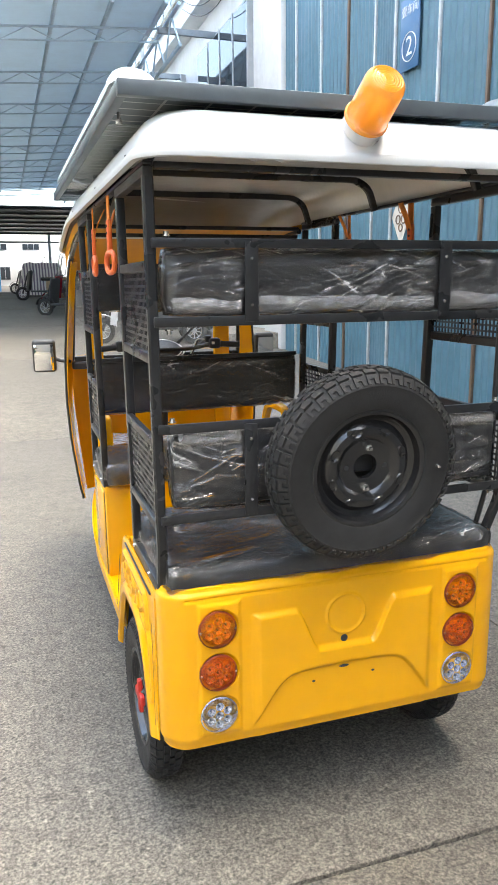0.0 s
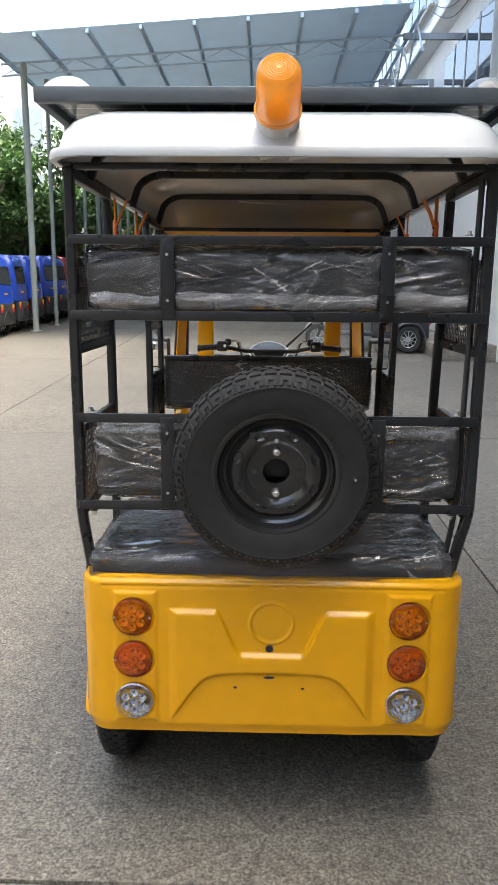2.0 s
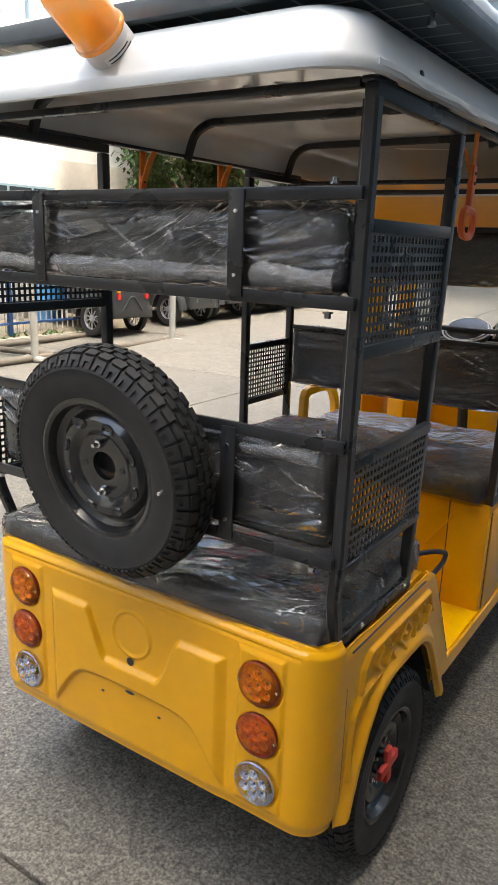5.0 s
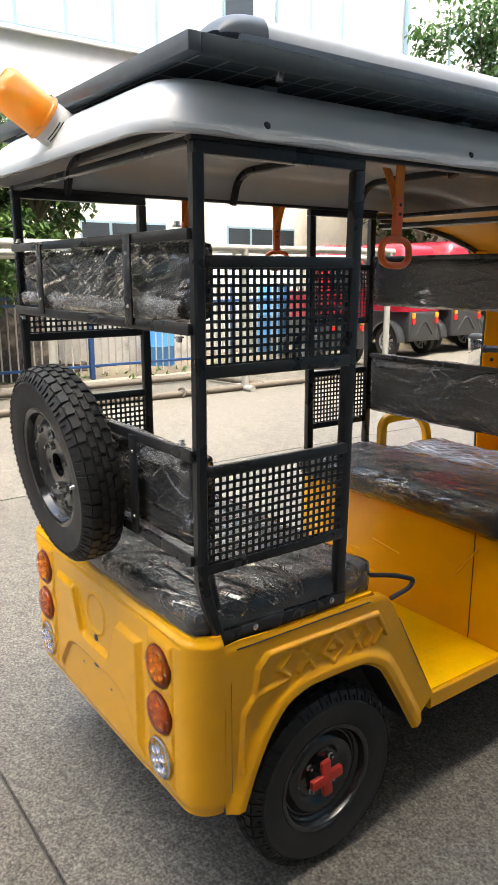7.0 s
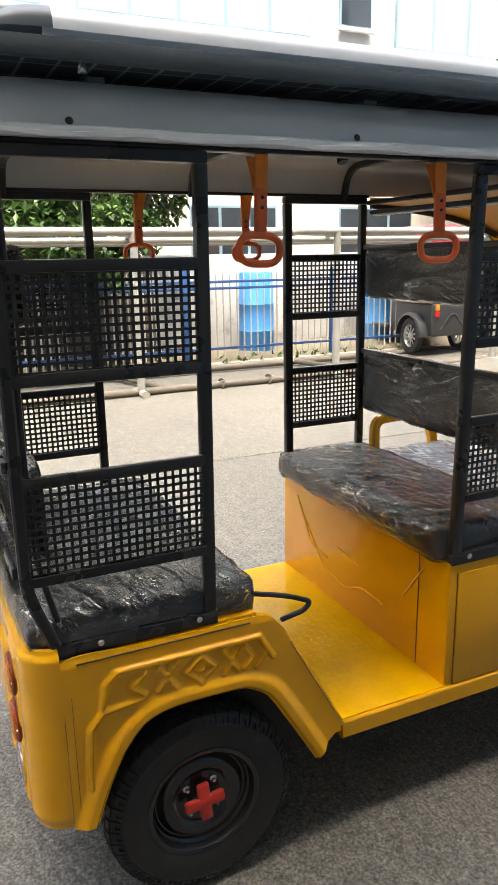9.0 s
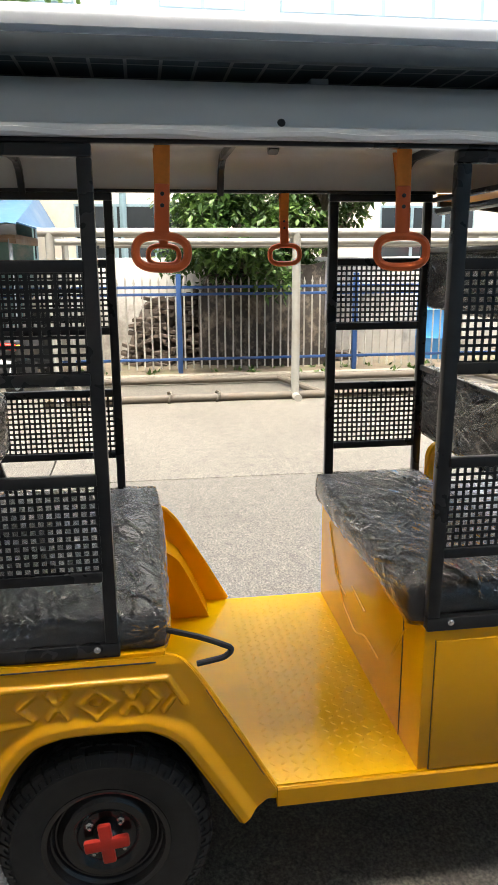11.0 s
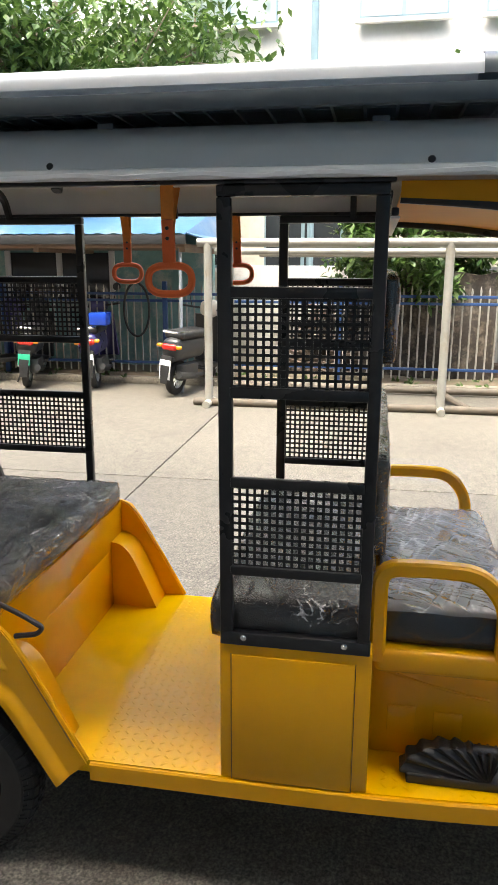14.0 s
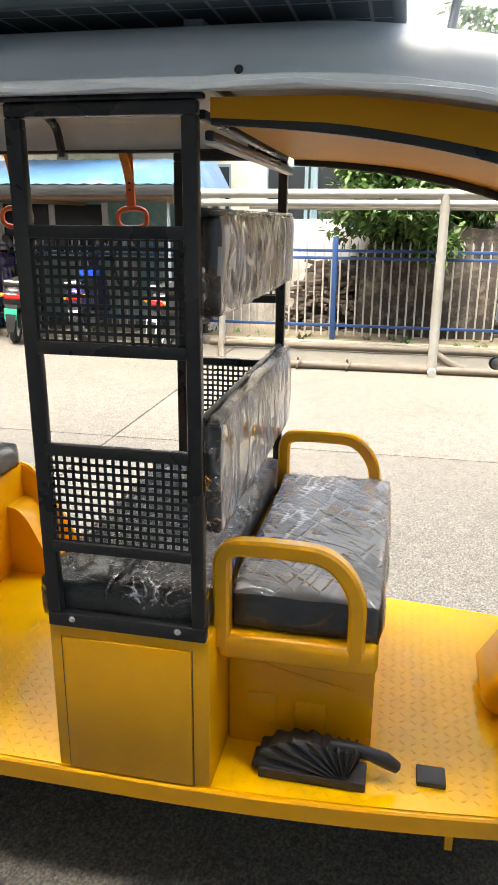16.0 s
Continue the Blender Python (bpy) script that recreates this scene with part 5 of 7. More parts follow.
HUB = (0.457, 0.274)
for sx in (-1, 1):
    m = Matrix.Translation((sx * 0.514, *HUB)) @ Matrix.Rotation(radians(90 * sx), 4, "Y")
    bm = tyre_bm(R=0.274, w=0.112)
    bmesh.ops.transform(bm, matrix=m, verts=bm.verts)
    ty = part("rear_tyre", bm, RUBBER, trike, "black rear tyre with blocky tread", 30)
    add_tread(ty, m, R=0.274, w=0.112)
    bm = rim_bm(0.010)
    bmesh.ops.transform(bm, matrix=m, verts=bm.verts)
    rm = part("rim", bm, RIM, ty, "black steel rim", 30)
    part("hub", lathe_bm([(0.0, 0.048), (0.024, 0.046), (0.034, 0.036), (0.040, 0.005)], 24, m), RIM, rm)
    bm = bmesh.new()
    for q in range(2):
        add_box(bm, -0.058, 0.058, -0.017, 0.017, 0.036, 0.052 + 0.001 * q, bevel=0.006, m=m @ Matrix.Rotation(math.pi / 2 * q + 0.10, 4, "Z"))
    part("cross_cap", bm, RED_CAP, rm, "red cross-shaped hub cap")
    for k in range(4):
        a = math.pi / 4 + math.pi / 2 * k + 0.10
        part("nut", lathe_bm([(0.0, 0.032), (0.005, 0.031), (0.006, 0.022), (0.011, 0.02), (0.011, 0.010)], 6, m @ Matrix.Translation((0.056 * math.cos(a), 0.056 * math.sin(a), 0))), CHROME, rm)
part("rear_axle", tube_bm([(-0.49, *HUB), (0.49, *HUB)], 0.035, n=14), DARK, trike, "black rear axle")
bm = tyre_bm(R=0.274, w=0.10)
m = Matrix.Translation((0, 2.86, 0.274)) @ Matrix.Rotation(radians(90), 4, "Y")
bmesh.ops.transform(bm, matrix=m, verts=bm.verts)
ft = part("front_tyre", bm, RUBBER, trike, "black front tyre", 30)
add_tread(ft, m, R=0.274, w=0.10)
bm = rim_bm()
bmesh.ops.transform(bm, matrix=m, verts=bm.verts)
part("rim", bm, RIM, ft)
for sx in (-1, 1):
    part("fork_leg", tube_bm([(sx * 0.075, 2.86, 0.274), (sx * 0.075, 2.74, 0.66)], 0.02, n=10), DARK, trike)

# ---- solar panel on the roof ----
solar = part("solar_panel", box_bm(-0.585, 0.585, 0.03, 2.02, 2.118, 2.126), SOLAR, trike, "flat solar panel with a black frame and pale side trims")
for a in ((-0.615, 0.615, 0.0, 0.030), (-0.615, 0.615, 2.235, 2.265)):
    part("panel_frame", box_bm(a[0], a[1], a[2], a[3], 2.100, 2.137, bevel=0.003), SOLAR_FRAME, solar)
for y0, y1 in ((2.02, 2.045), (2.125, 2.14)):
    part("panel_rib", box_bm(-0.588, 0.588, y0, y1, 2.104, 2.128, bevel=0.002), SOLAR_FRAME, solar)
part("clear_edge", box_bm(-0.588, 0.588, 2.045, 2.234, 2.119, 2.123), CLEAR, solar, "clear glass strip past the last cells")
for sx in (-1, 1):
    x0, x1 = sorted((sx * 0.590, sx * 0.615))
    part("panel_frame", box_bm(x0, x1, 0.0305, 2.2345, 2.100, 2.137, bevel=0.003), SOLAR_FRAME, solar)

    def trim_at(u, v, sx=sx):
        a = math.pi * (0.02 + 0.96 * v)
        return Vector((sx * (0.560 + 0.055 * math.cos(a)), 0.19 + 1.66 * u, 2.138 + 0.060 * math.sin(a) ** 0.6))

    part("side_trim", grid_bm(trim_at, 20, 14), ALU, solar, "pale rounded side trim")
    for y, sg in ((0.19, -1), (1.85, 1)):

        def cap_at(u, v, sx=sx, y=y, sg=sg):
            a = math.pi * (0.02 + 0.96 * v)
            k = math.sqrt(max(0.0, 1 - (0.98 * u) ** 2.4))
            return Vector((sx * (0.560 + 0.0565 * math.cos(a)), y + sg * 0.12 * u, 2.138 + 0.063 * math.sin(a) ** 0.6 * k))

        part("trim_end_cap", grid_bm(cap_at, 12, 14), SOLAR_FRAME if sx > 0 else ALU, solar, "moulded end cap")
    for y in (0.30, 1.0, 1.65):
        part("panel_foot", box_bm(sx * 0.45 - 0.03, sx * 0.45 + 0.03, y - 0.02, y + 0.02, 2.075, 2.102, bevel=0.003), STEEL, solar)
    part("panel_bolt", lathe_bm([(0.0, 0.0), (0.009, 0.0), (0.009, 0.012), (0.005, 0.012), (0.005, 0.03)], 8, Matrix.Translation((sx * 0.575, 0.25, 2.085))), CHROME, solar)
bm = bmesh.new()
for k in range(16):
    w = random.uniform(0.010, 0.024)
    x = -0.36 + 0.036 * k
    add_box(bm, x, x + w, 0.006, 0.024, 2.1375, 2.1382)
part("frame_lettering", bm, WHITE_TAPE, solar, "row of pale unreadable marks")

# ---- beacon ----
axis = Vector((0, -0.85, 0.53)).normalized()
m = Matrix.Translation((0.000, -0.004, 2.037)) @ axis.to_track_quat("Z", "Y").to_matrix().to_4x4()
bc = part("warning_beacon", lathe_bm([(0.0, -0.03), (0.050, -0.03), (0.053, 0.0), (0.053, 0.054), (0.050, 0.060), (0.0, 0.060)], 36, m), GREY_PLASTIC, trike, "amber warning beacon on a grey base")
prof = [(0.055, 0.055), (0.059, 0.059), (0.059, 0.065), (0.055, 0.069), (0.0535, 0.085), (0.0525, 0.168), (0.050, 0.178), (0.043, 0.187)]
for k in range(6):
    r = 0.040 - 0.0065 * k
    prof += [(r, 0.1885 + 0.0004 * k), (r - 0.0025, 0.1870 + 0.0005 * k)]
prof += [(0.0, 0.190)]
dome = part("dome", lathe_bm(prof, 48, m), AMBER_DOME, bc, "ribbed amber plastic dome", 30)
part("lamp_core", lathe_bm([(0.0, 0.10), (0.018, 0.10), (0.030, 0.07), (0.034, 0.04)], 24, m), AMBER_LED, bc)
bm = grid_bm(lambda u, v: m @ Vector((0.0542 * math.cos(-1.2 + 1.5 * u), 0.0542 * math.sin(-1.2 + 1.5 * u), 0.006 + 0.034 * v)), 16, 1)
part("beacon_label", bm, WHITE_TAPE, bc, "small white label")
for k in range(4):
    bm = grid_bm(lambda u, v: m @ Vector((0.0547 * math.cos(-1.05 + (1.15 - 0.12 * (k % 2)) * u), 0.0547 * math.sin(-1.05 + (1.15 - 0.12 * (k % 2)) * u), 0.011 + 0.0072 * k + 0.0028 * v)), 14, 1)
    part("label_line", bm, DARK, bc, "dark unreadable line of print")

# ---- hanging grab handles ----
def grab(sx, y, turn, tilt):
    m = Matrix.Translation((sx * 0.5555, y, 1.962)) @ Matrix.Rotation(radians(90 + turn), 4, "Z") @ Matrix.Rotation(radians(tilt), 4, "Y")
    strap = part("grab_handle", box_bm(-0.016, 0.016, -0.0022, 0.0022, -0.125, 0.0, bevel=0.001), ORANGE_WEB, trike, "orange hanging grab handle on a webbing strap")
    strap.matrix_basis = m
    part("strap_back", tube_bm([(0, sx * 0.046, -0.012), (0, sx * 0.020, -0.062), (0, sx * 0.005, -0.105)], 0, w=0.030, h=0.004), ORANGE_WEB, strap)
    neck = part("handle_neck", box_bm(-0.0155, 0.0155, -0.007, 0.007, -0.185, -0.085, bevel=0.004), ORANGE, strap)
    ring = []
    for k in range(28):
        a = 2 * math.pi * k / 28
        c, s = math.cos(a), math.sin(a)
        ring.append((0.055 * math.copysign(abs(c) ** 0.65, c), 0, -0.222 + 0.033 * math.copysign(abs(s) ** 0.8, s)))
    part("handle_ring", tube_bm(ring, 0.0092, n=8, closed=True), ORANGE, strap)
    for z in (-0.105, -0.128):
        part("rivet", lathe_bm([(0.0, 0.004), (0.004, 0.003), (0.0045, 0.0)], 10, Matrix.Translation((0, -0.007, z)) @ Matrix.Rotation(radians(90), 4, "X")), DARK, strap)
        part("rivet", lathe_bm([(0.0, 0.004), (0.004, 0.003), (0.0045, 0.0)], 10, Matrix.Translation((0, 0.007, z)) @ Matrix.Rotation(radians(-90), 4, "X")), DARK, strap)


for sx, y, turn, tilt in ((1, 0.655, 4, 2), (1, 1.170, -6, -1), (-1, 0.690, 5, 1), (-1, 1.120, -3, -2)):
    grab(sx, y, turn, tilt)

# ---- ground ----
ground = tagged(mesh_ob("ground", grid_bm(lambda u, v: Vector((-900 + 1800 * u, -900 + 1800 * v, -0.025)), 2, 2), JOINT), "dark ground that reaches the horizon under the slabs", "ground", kind="structure")
def rise(y):
    """The yard climbs gently towards its far end."""
    return 0.042 * (min(max(y, 6.4), 36.0) - 6.4)


def climb(ob):
    for v in ob.data.vertices:
        v.co.z += rise((ob.matrix_basis @ v.co).y)
    return ob


XJ = [-8.25, -3.50, 1.30, 5.0]
YJ = [-13.5, -6.9, -0.205, 6.4, 13.0, 19.6, 26.2, 32.8, 36.0, 46.0, 66.0]
for i in range(len(XJ) - 1):
    for j in range(len(YJ) - 1):
        g = 0.006
        cx, cy = (XJ[i] + XJ[i + 1]) / 2, (YJ[j] + YJ[j + 1]) / 2
        hx, hy = (XJ[i + 1] - XJ[i]) / 2 - g, (YJ[j + 1] - YJ[j]) / 2 - g
        slab = mesh_ob("slab", box_bm(-hx, hx, -hy, hy, -0.06, 0.0, bevel=0.006), CONCRETE)
        slab.parent = ground
        slab.matrix_basis = Matrix.Translation((cx, cy, -0.0015 * ((i * 7 + j * 3) % 3)))
        climb(slab)


# ---- workshop on the near side: blue sliding doors, then a rendered wall with windows ----
WX = 4.80
shop = thing("workshop_building", "tall workshop with blue steel doors and a dirty white wing", "building", (WX, 10, 0))
inv = shop.matrix_basis.inverted()


def at_shop(name, bm, m, label="", parent=None):
    ob = part(name, bm, m, parent or shop, label)
    if parent is None or parent is shop:
        ob.matrix_parent_inverse = inv
    return ob


SHOP_H = 22.0
at_shop("wall", box_bm(WX + 0.12, WX + 9, -30, 13.0, 0, SHOP_H), GREY_WALL)
at_shop("lintel_wall", box_bm(WX - 0.02, WX + 0.12, -30, 13.0, 7.4, SHOP_H), GREY_WALL)
y = 12.95
k = 0
while y > 3.2:
    w = (0.62, 1.18, 1.10, 0.95)[k % 4]
    bm = bmesh.new()
    n = 7
    pts = []
    for i in range(n * 4 + 1):
        yy = y - w + 0.03 + (w - 0.06) * i / (n * 4)
        pts.append((WX + (0.0 if i % 4 in (1, 2) else 0.022), yy))
    lo = [bm.verts.new((px, py, 0.06)) for px, py in pts]
    hi = [bm.verts.new((px, py, 7.4)) for px, py in pts]
    for i in range(len(pts) - 1):
        bm.faces.new((lo[i], lo[i + 1], hi[i + 1], hi[i]))
    pan = at_shop("door_panel", bm, BLUE_DOOR, "blue ribbed steel door panel")
    edge = RUST if k % 4 == 2 else DOOR_EDGE
    at_shop("door_stile", box_bm(WX - 0.012, WX + 0.03, y - w - 0.022, y - w + 0.022, 0.04, 7.4, bevel=0.004), edge, "pale scuffed door edge")
    y -= w
    k += 1
# unseen stretch of front, added with a tone that sets the bounced light
at_shop("plain_front", box_bm(WX - 0.02, WX + 0.118, -30, y - 0.03, 0, 7.38), mat("bounce_tone_render", (0.19, 0.17, 0.14), 0.8, noise_scale=6, vary=0.15, dirt=(0.15, 0.13, 0.105), dirt_amount=0.5, dirt_scale=0.8), "plain unseen front, toned to set the bounce light")
at_shop("door_rail", box_bm(WX - 0.06, WX + 0.05, y, 13.0, 7.36, 7.5, bevel=0.01), STEEL)
at_shop("door_sill", box_bm(WX - 0.10, WX + 0.12, y, 13.0, 0.0, 0.05, bevel=0.01), KERB)
# unseen overhang, added only to keep sky light off the near ground
at_shop("eave", box_bm(1.7, WX - 0.021, -30, 2.9, 7.6, 7.75, bevel=0.02), STEEL, "unseen steel slab added to shade the ground by the workshop")
# white wing: lower part set back, with ramp, ledge, windows
at_shop("wing_wall", box_bm(WX + 0.25, WX + 9, 13.02, 62, 0, 22.0), WHITE_WALL)
at_shop("corner_pier", box_bm(WX - 0.05, WX + 0.25, 13.02, 14.1, 0, 22.0, bevel=0.02), WHITE_WALL)
at_shop("ledge", box_bm(WX - 0.25, WX + 0.26, 14.1, 62, 8.9, 9.15, bevel=0.02), WHITE_WALL)
at_shop("upper_ledge", box_bm(WX - 0.10, WX + 0.26, 14.1, 62, 13.6, 13.8, bevel=0.02), WHITE_WALL)


def shop_window(y0, y1, z0, z1, panes):
    win = at_shop("window", box_bm(WX + 0.12, WX + 0.27, y0, y1, z0, z1), ALU_FRAME, "grey-framed workshop window")
    w = (y1 - y0) / panes
    for i in range(panes):
        p = part("pane", box_bm(WX + 0.105, WX + 0.117, y0 + i * w + 0.05, y0 + (i + 1) * w - 0.05, z0 + 0.06, z1 - 0.06), GLASS_DARK, win)
        b2 = part("mullion", box_bm(WX + 0.085, WX + 0.13, y0 + i * w - 0.03, y0 + i * w + 0.03, z0, z1, bevel=0.005), ALU_FRAME, win)
    part("sill", box_bm(WX - 0.02, WX + 0.14, y0 - 0.1, y1 + 0.1, z0 - 0.09, z0 - 0.003, bevel=0.01), KERB, win)


for i in range(7):
    yy = 15.6 + 6.6 * i
    shop_window(yy, yy + 4.6, 5.9, 8.1, 4)
    shop_window(yy, yy + 4.6, 10.2, 12.8, 4)
    if i > 0:
        shop_window(yy, yy + 4.2, 1.3, 3.4, 4)
for i in range(4):
    z = 8.6 + 0.12 * i
    pts = [(WX - 0.28 - 0.02 * i, 14.2 + 6 * t, z + 2.2 * t * t * (1 if i % 2 else 0.3) - 0.5 * math.sin(3.14 * t)) for t in (j / 12 for j in range(13))]
    at_shop("wall_cable", tube_bm(pts, 0.012, n=5), CABLE, "loose black cable")
ramp = mesh_ob("concrete_ramp", box_bm(3.55, WX + 0.24, 13.2, 18.5, 0.28, 0.62, bevel=0.02), KERB)
tagged(ramp, "low concrete plinth with a broken edge at the wall foot", "plinth")

# signs on the blue doors
sign = thing("workshop_sign", "dark blue enamel plate with white characters and a ringed 2", "sign", (WX - 0.035, 8.0, 5.06))
part("plate", box_bm(-0.008, 0.008, -0.255, 0.255, -0.47, 0.47, bevel=0.004), SIGN_BLUE, sign)


def text_mesh(body, size, mtx, name, material, parent, label=""):
    cu = bpy.data.curves.new(name, "FONT")
    cu.body, cu.size, cu.extrude = body, size, 0.002
    cu.align_x = cu.align_y = "CENTER"
    ob = bpy.data.objects.new(name, cu)
    me = bpy.data.meshes.new_from_object(ob)
    bpy.data.objects.remove(ob)
    me.transform(mtx)
    me.materials.append(material)
    o = new(name, me)
    o.parent = parent
    if label:
        o["label"] = label
    return o


facing = Matrix.Translation((-0.0105, 0, 0)) @ Matrix.Rotation(radians(-90), 4, "Z") @ Matrix.Rotation(radians(90), 4, "X")
text_mesh("2", 0.36, facing @ Matrix.Translation((0, -0.17, 0)), "number", SIGN_WHITE, sign)
text_mesh("\u58f9\u8f66\u95f4", 0.15, facing @ Matrix.Translation((0, 0.30, 0)), "characters", SIGN_WHITE, sign)
ring = [(-0.0115, 0.185 * math.cos(a), -0.17 + 0.185 * math.sin(a)) for a in (2 * math.pi * i / 40 for i in range(40))]
part("ring", tube_bm(ring, 0.008, n=6, closed=True), SIGN_WHITE, sign)
dia = thing("door_poster", "pale diamond-shaped paper charm pasted on the blue door", "poster", (WX - 0.02, 8.1, 2.62))
bm = bmesh.new()
bm.faces.new([bm.verts.new((0, a, b)) for a, b in ((0, -0.42), (0.27, 0), (0, 0.42), (-0.27, 0))])
part("paper", thicken(bm, 0.003), PAPER, dia)
bm = bmesh.new()
for a, b, r in ((0.0, 0.12, 0.07), (0.08, -0.04, 0.06), (-0.08, -0.04, 0.06), (0, -0.16, 0.05)):
    add_tube(bm, [(-0.005, a + r * math.cos(t), b + r * math.sin(t)) for t in (2 * math.pi * i / 16 for i in range(16))], 0.012, n=5, closed=True)
part("printed_flourish", bm, RUST, dia)

# ---- canopy over the yard ahead ----
canopy = thing("yard_canopy", "large grey sheet-metal canopy on steel trusses and tall poles", "canopy", (-2, 30, 0))
cinv = canopy.matrix_basis.inverted()


def on_canopy(name, bm, m, label=""):
    ob = part(name, bm, m, canopy, label)
    ob.matrix_parent_inverse = cinv
    return ob


def roof_z(x):
    return 7.62 + 0.068 * (x + 6.8)


bm = bmesh.new()
X0, X1, Y0, Y1 = -7.0, 3.4, 16.8, 52.5
n = 206
rows = [[bm.verts.new((x, Y0 + (Y1 - Y0) * i / n, roof_z(x) + (0.035 if i % 2 else 0.0))) for x in (X0, X1)] for i in range(n + 1)]
for a, b in zip(rows, rows[1:]):
    bm.faces.new((a[0], a[1], b[1], b[0]))
on_canopy("roof_sheet", bm, SHEET, "grey corrugated roof sheet")
for i in range(9):
    x = X0 + 0.1 + (X1 - X0 - 0.2) * i / 8
    on_canopy("purlin", box_bm(x - 0.04, x + 0.04, Y0, Y1, roof_z(x) - 0.13, roof_z(x) - 0.03), TRUSS)
for j in range(9):
    yy = Y0 + 1.6 + j * 4.1
    bm = bmesh.new()
    add_tube(bm, [(X0, yy, roof_z(X0) - 0.2), (X1, yy, roof_z(X1) - 0.2)], 0.03, n=6)
    add_tube(bm, [(X0, yy, roof_z(X0) - 0.48), (X1, yy, roof_z(X1) - 0.52)], 0.025, n=6)
    for i in range(16):
        xa, xb = X0 + (X1 - X0) * i / 16, X0 + (X1 - X0) * (i + 1) / 16
        za, zb = (-0.2, -0.5) if i % 2 else (-0.5, -0.2)
        add_tube(bm, [(xa, yy, roof_z(xa) + za), (xb, yy, roof_z(xb) + zb)], 0.014, n=5)
    on_canopy("truss", bm, TRUSS, "steel lattice truss")
    on_canopy("pole", lathe_bm([(0.16, 0.0), (0.16, 0.05), (0.085, 0.06), (0.085, roof_z(-6.42) - 0.2 - rise(yy))], 14, Matrix.Translation((-6.42, yy, rise(yy)))), POLE, "tall grey-green canopy pole")
    if j < 8:
        on_canopy("pole", lathe_bm([(0.10, 0.0), (0.10, 0.05), (0.06, 0.06), (0.06, roof_z(-6.42) - 0.05 - rise(yy + 2.05))], 12, Matrix.Translation((-6.42, yy + 2.05, rise(yy + 2.05)))), POLE, "slim grey-green canopy pole")
    on_canopy("wall_bracket", box_bm(X1, WX + 0.2, yy - 0.05, yy + 0.05, roof_z(X1) - 0.3, roof_z(X1) - 0.15), STEEL)
bm = bmesh.new()
add_tube(bm, [(X1 + 0.2, Y0, roof_z(X1) - 0.1), (X1 + 0.2, Y1, roof_z(X1) - 0.1)], 0.05, n=6)
add_tube(bm, [(X1 + 0.2, Y0, roof_z(X1) - 1.0), (X1 + 0.2, Y1, roof_z(X1) - 1.0)], 0.05, n=6)
for i in range(40):
    ya = Y0 + (Y1 - Y0) * i / 40
    add_tube(bm, [(X1 + 0.2, ya, roof_z(X1) - (0.1 if i % 2 else 1.0)), (X1 + 0.2, ya + (Y1 - Y0) / 40, roof_z(X1) - (1.0 if i % 2 else 0.1))], 0.025, n=5)
on_canopy("edge_truss", bm, TRUSS)


def small_wheel(bm_t, bm_r, m, R=0.25, w=0.10):
    add_lathe(bm_t, [(R * 0.62, -w * 0.4), (R * 0.80, -w * 0.5), (R * 0.95, -w * 0.42), (R, -w * 0.2), (R, w * 0.2), (R * 0.95, w * 0.42), (R * 0.80, w * 0.5), (R * 0.62, w * 0.4)], 24, m)
    add_lathe(bm_r, [(R * 0.64, -w * 0.3), (R * 0.58, 0.0), (R * 0.64, w * 0.36), (R * 0.60, w * 0.30)], 24, m)
    add_lathe(bm_r, [(0.0, w * 0.4), (R * 0.16, w * 0.38), (R * 0.2, w * 0.1)], 12, m)
    for k in range(10):
        add_box(bm_r, R * 0.15, R * 0.62, -0.008, 0.008, w * 0.12, w * 0.22, m=m @ Matrix.Rotation(2 * math.pi * k / 10, 4, "Z"))


# ---- far end of the yard ----
end = thing("far_workshop", "pale far building with a grey lean-to roof and blue doors", "building", (0, 66, 1.2))
einv = end.matrix_basis.inverted()
def on_end(name, bm, m, label="", parent=None):
    ob = part(name, bm, m, parent or end, label)
    if parent is None:
        ob.matrix_parent_inverse = einv
    return ob


on_end("wall", box_bm(-4.6, 6, 66, 70, 1.2, 5.45, bevel=0.02), WHITE_WALL)
on_end("plinth", box_bm(-4.6, 6, 65.93, 65.998, 1.2, 1.75, bevel=0.01), GREY_WALL, "grey stained foot of the wall")
bm = box_bm(-4.35, 5, 48, 62, 6.55, 6.63)
for v in bm.verts:
    v.co.z -= 0.05 * (v.co.y - 48)
on_end("lean_to_roof", bm, SOLAR_FRAME, "dark ribbed lean-to roof")
for q in range(7):
    y0 = 48.2 + 2.2 * q
    on_end("purlin", box_bm(-4.3, 4.9, y0, y0 + 0.12, 6.42 - 0.05 * (y0 - 48), 6.545 - 0.05 * (y0 - 47.9)), DARK_STEEL)
on_end("roof_beam", box_bm(-4.35, 5, 61.8, 61.95, 5.10, 5.24, bevel=0.01), STEEL)
on_end("roof_post", box_bm(2.9, 3.1, 61.7, 61.9, 1.2, 5.80), TRUSS)
for q in (48.2, 50.6, 53.0, 55.4, 57.8, 60.0):
    on_end("roof_post", box_bm(-4.30, -4.16, q, q + 0.14, 1.2, 6.54 - 0.05 * (q - 47.8)), POLE)
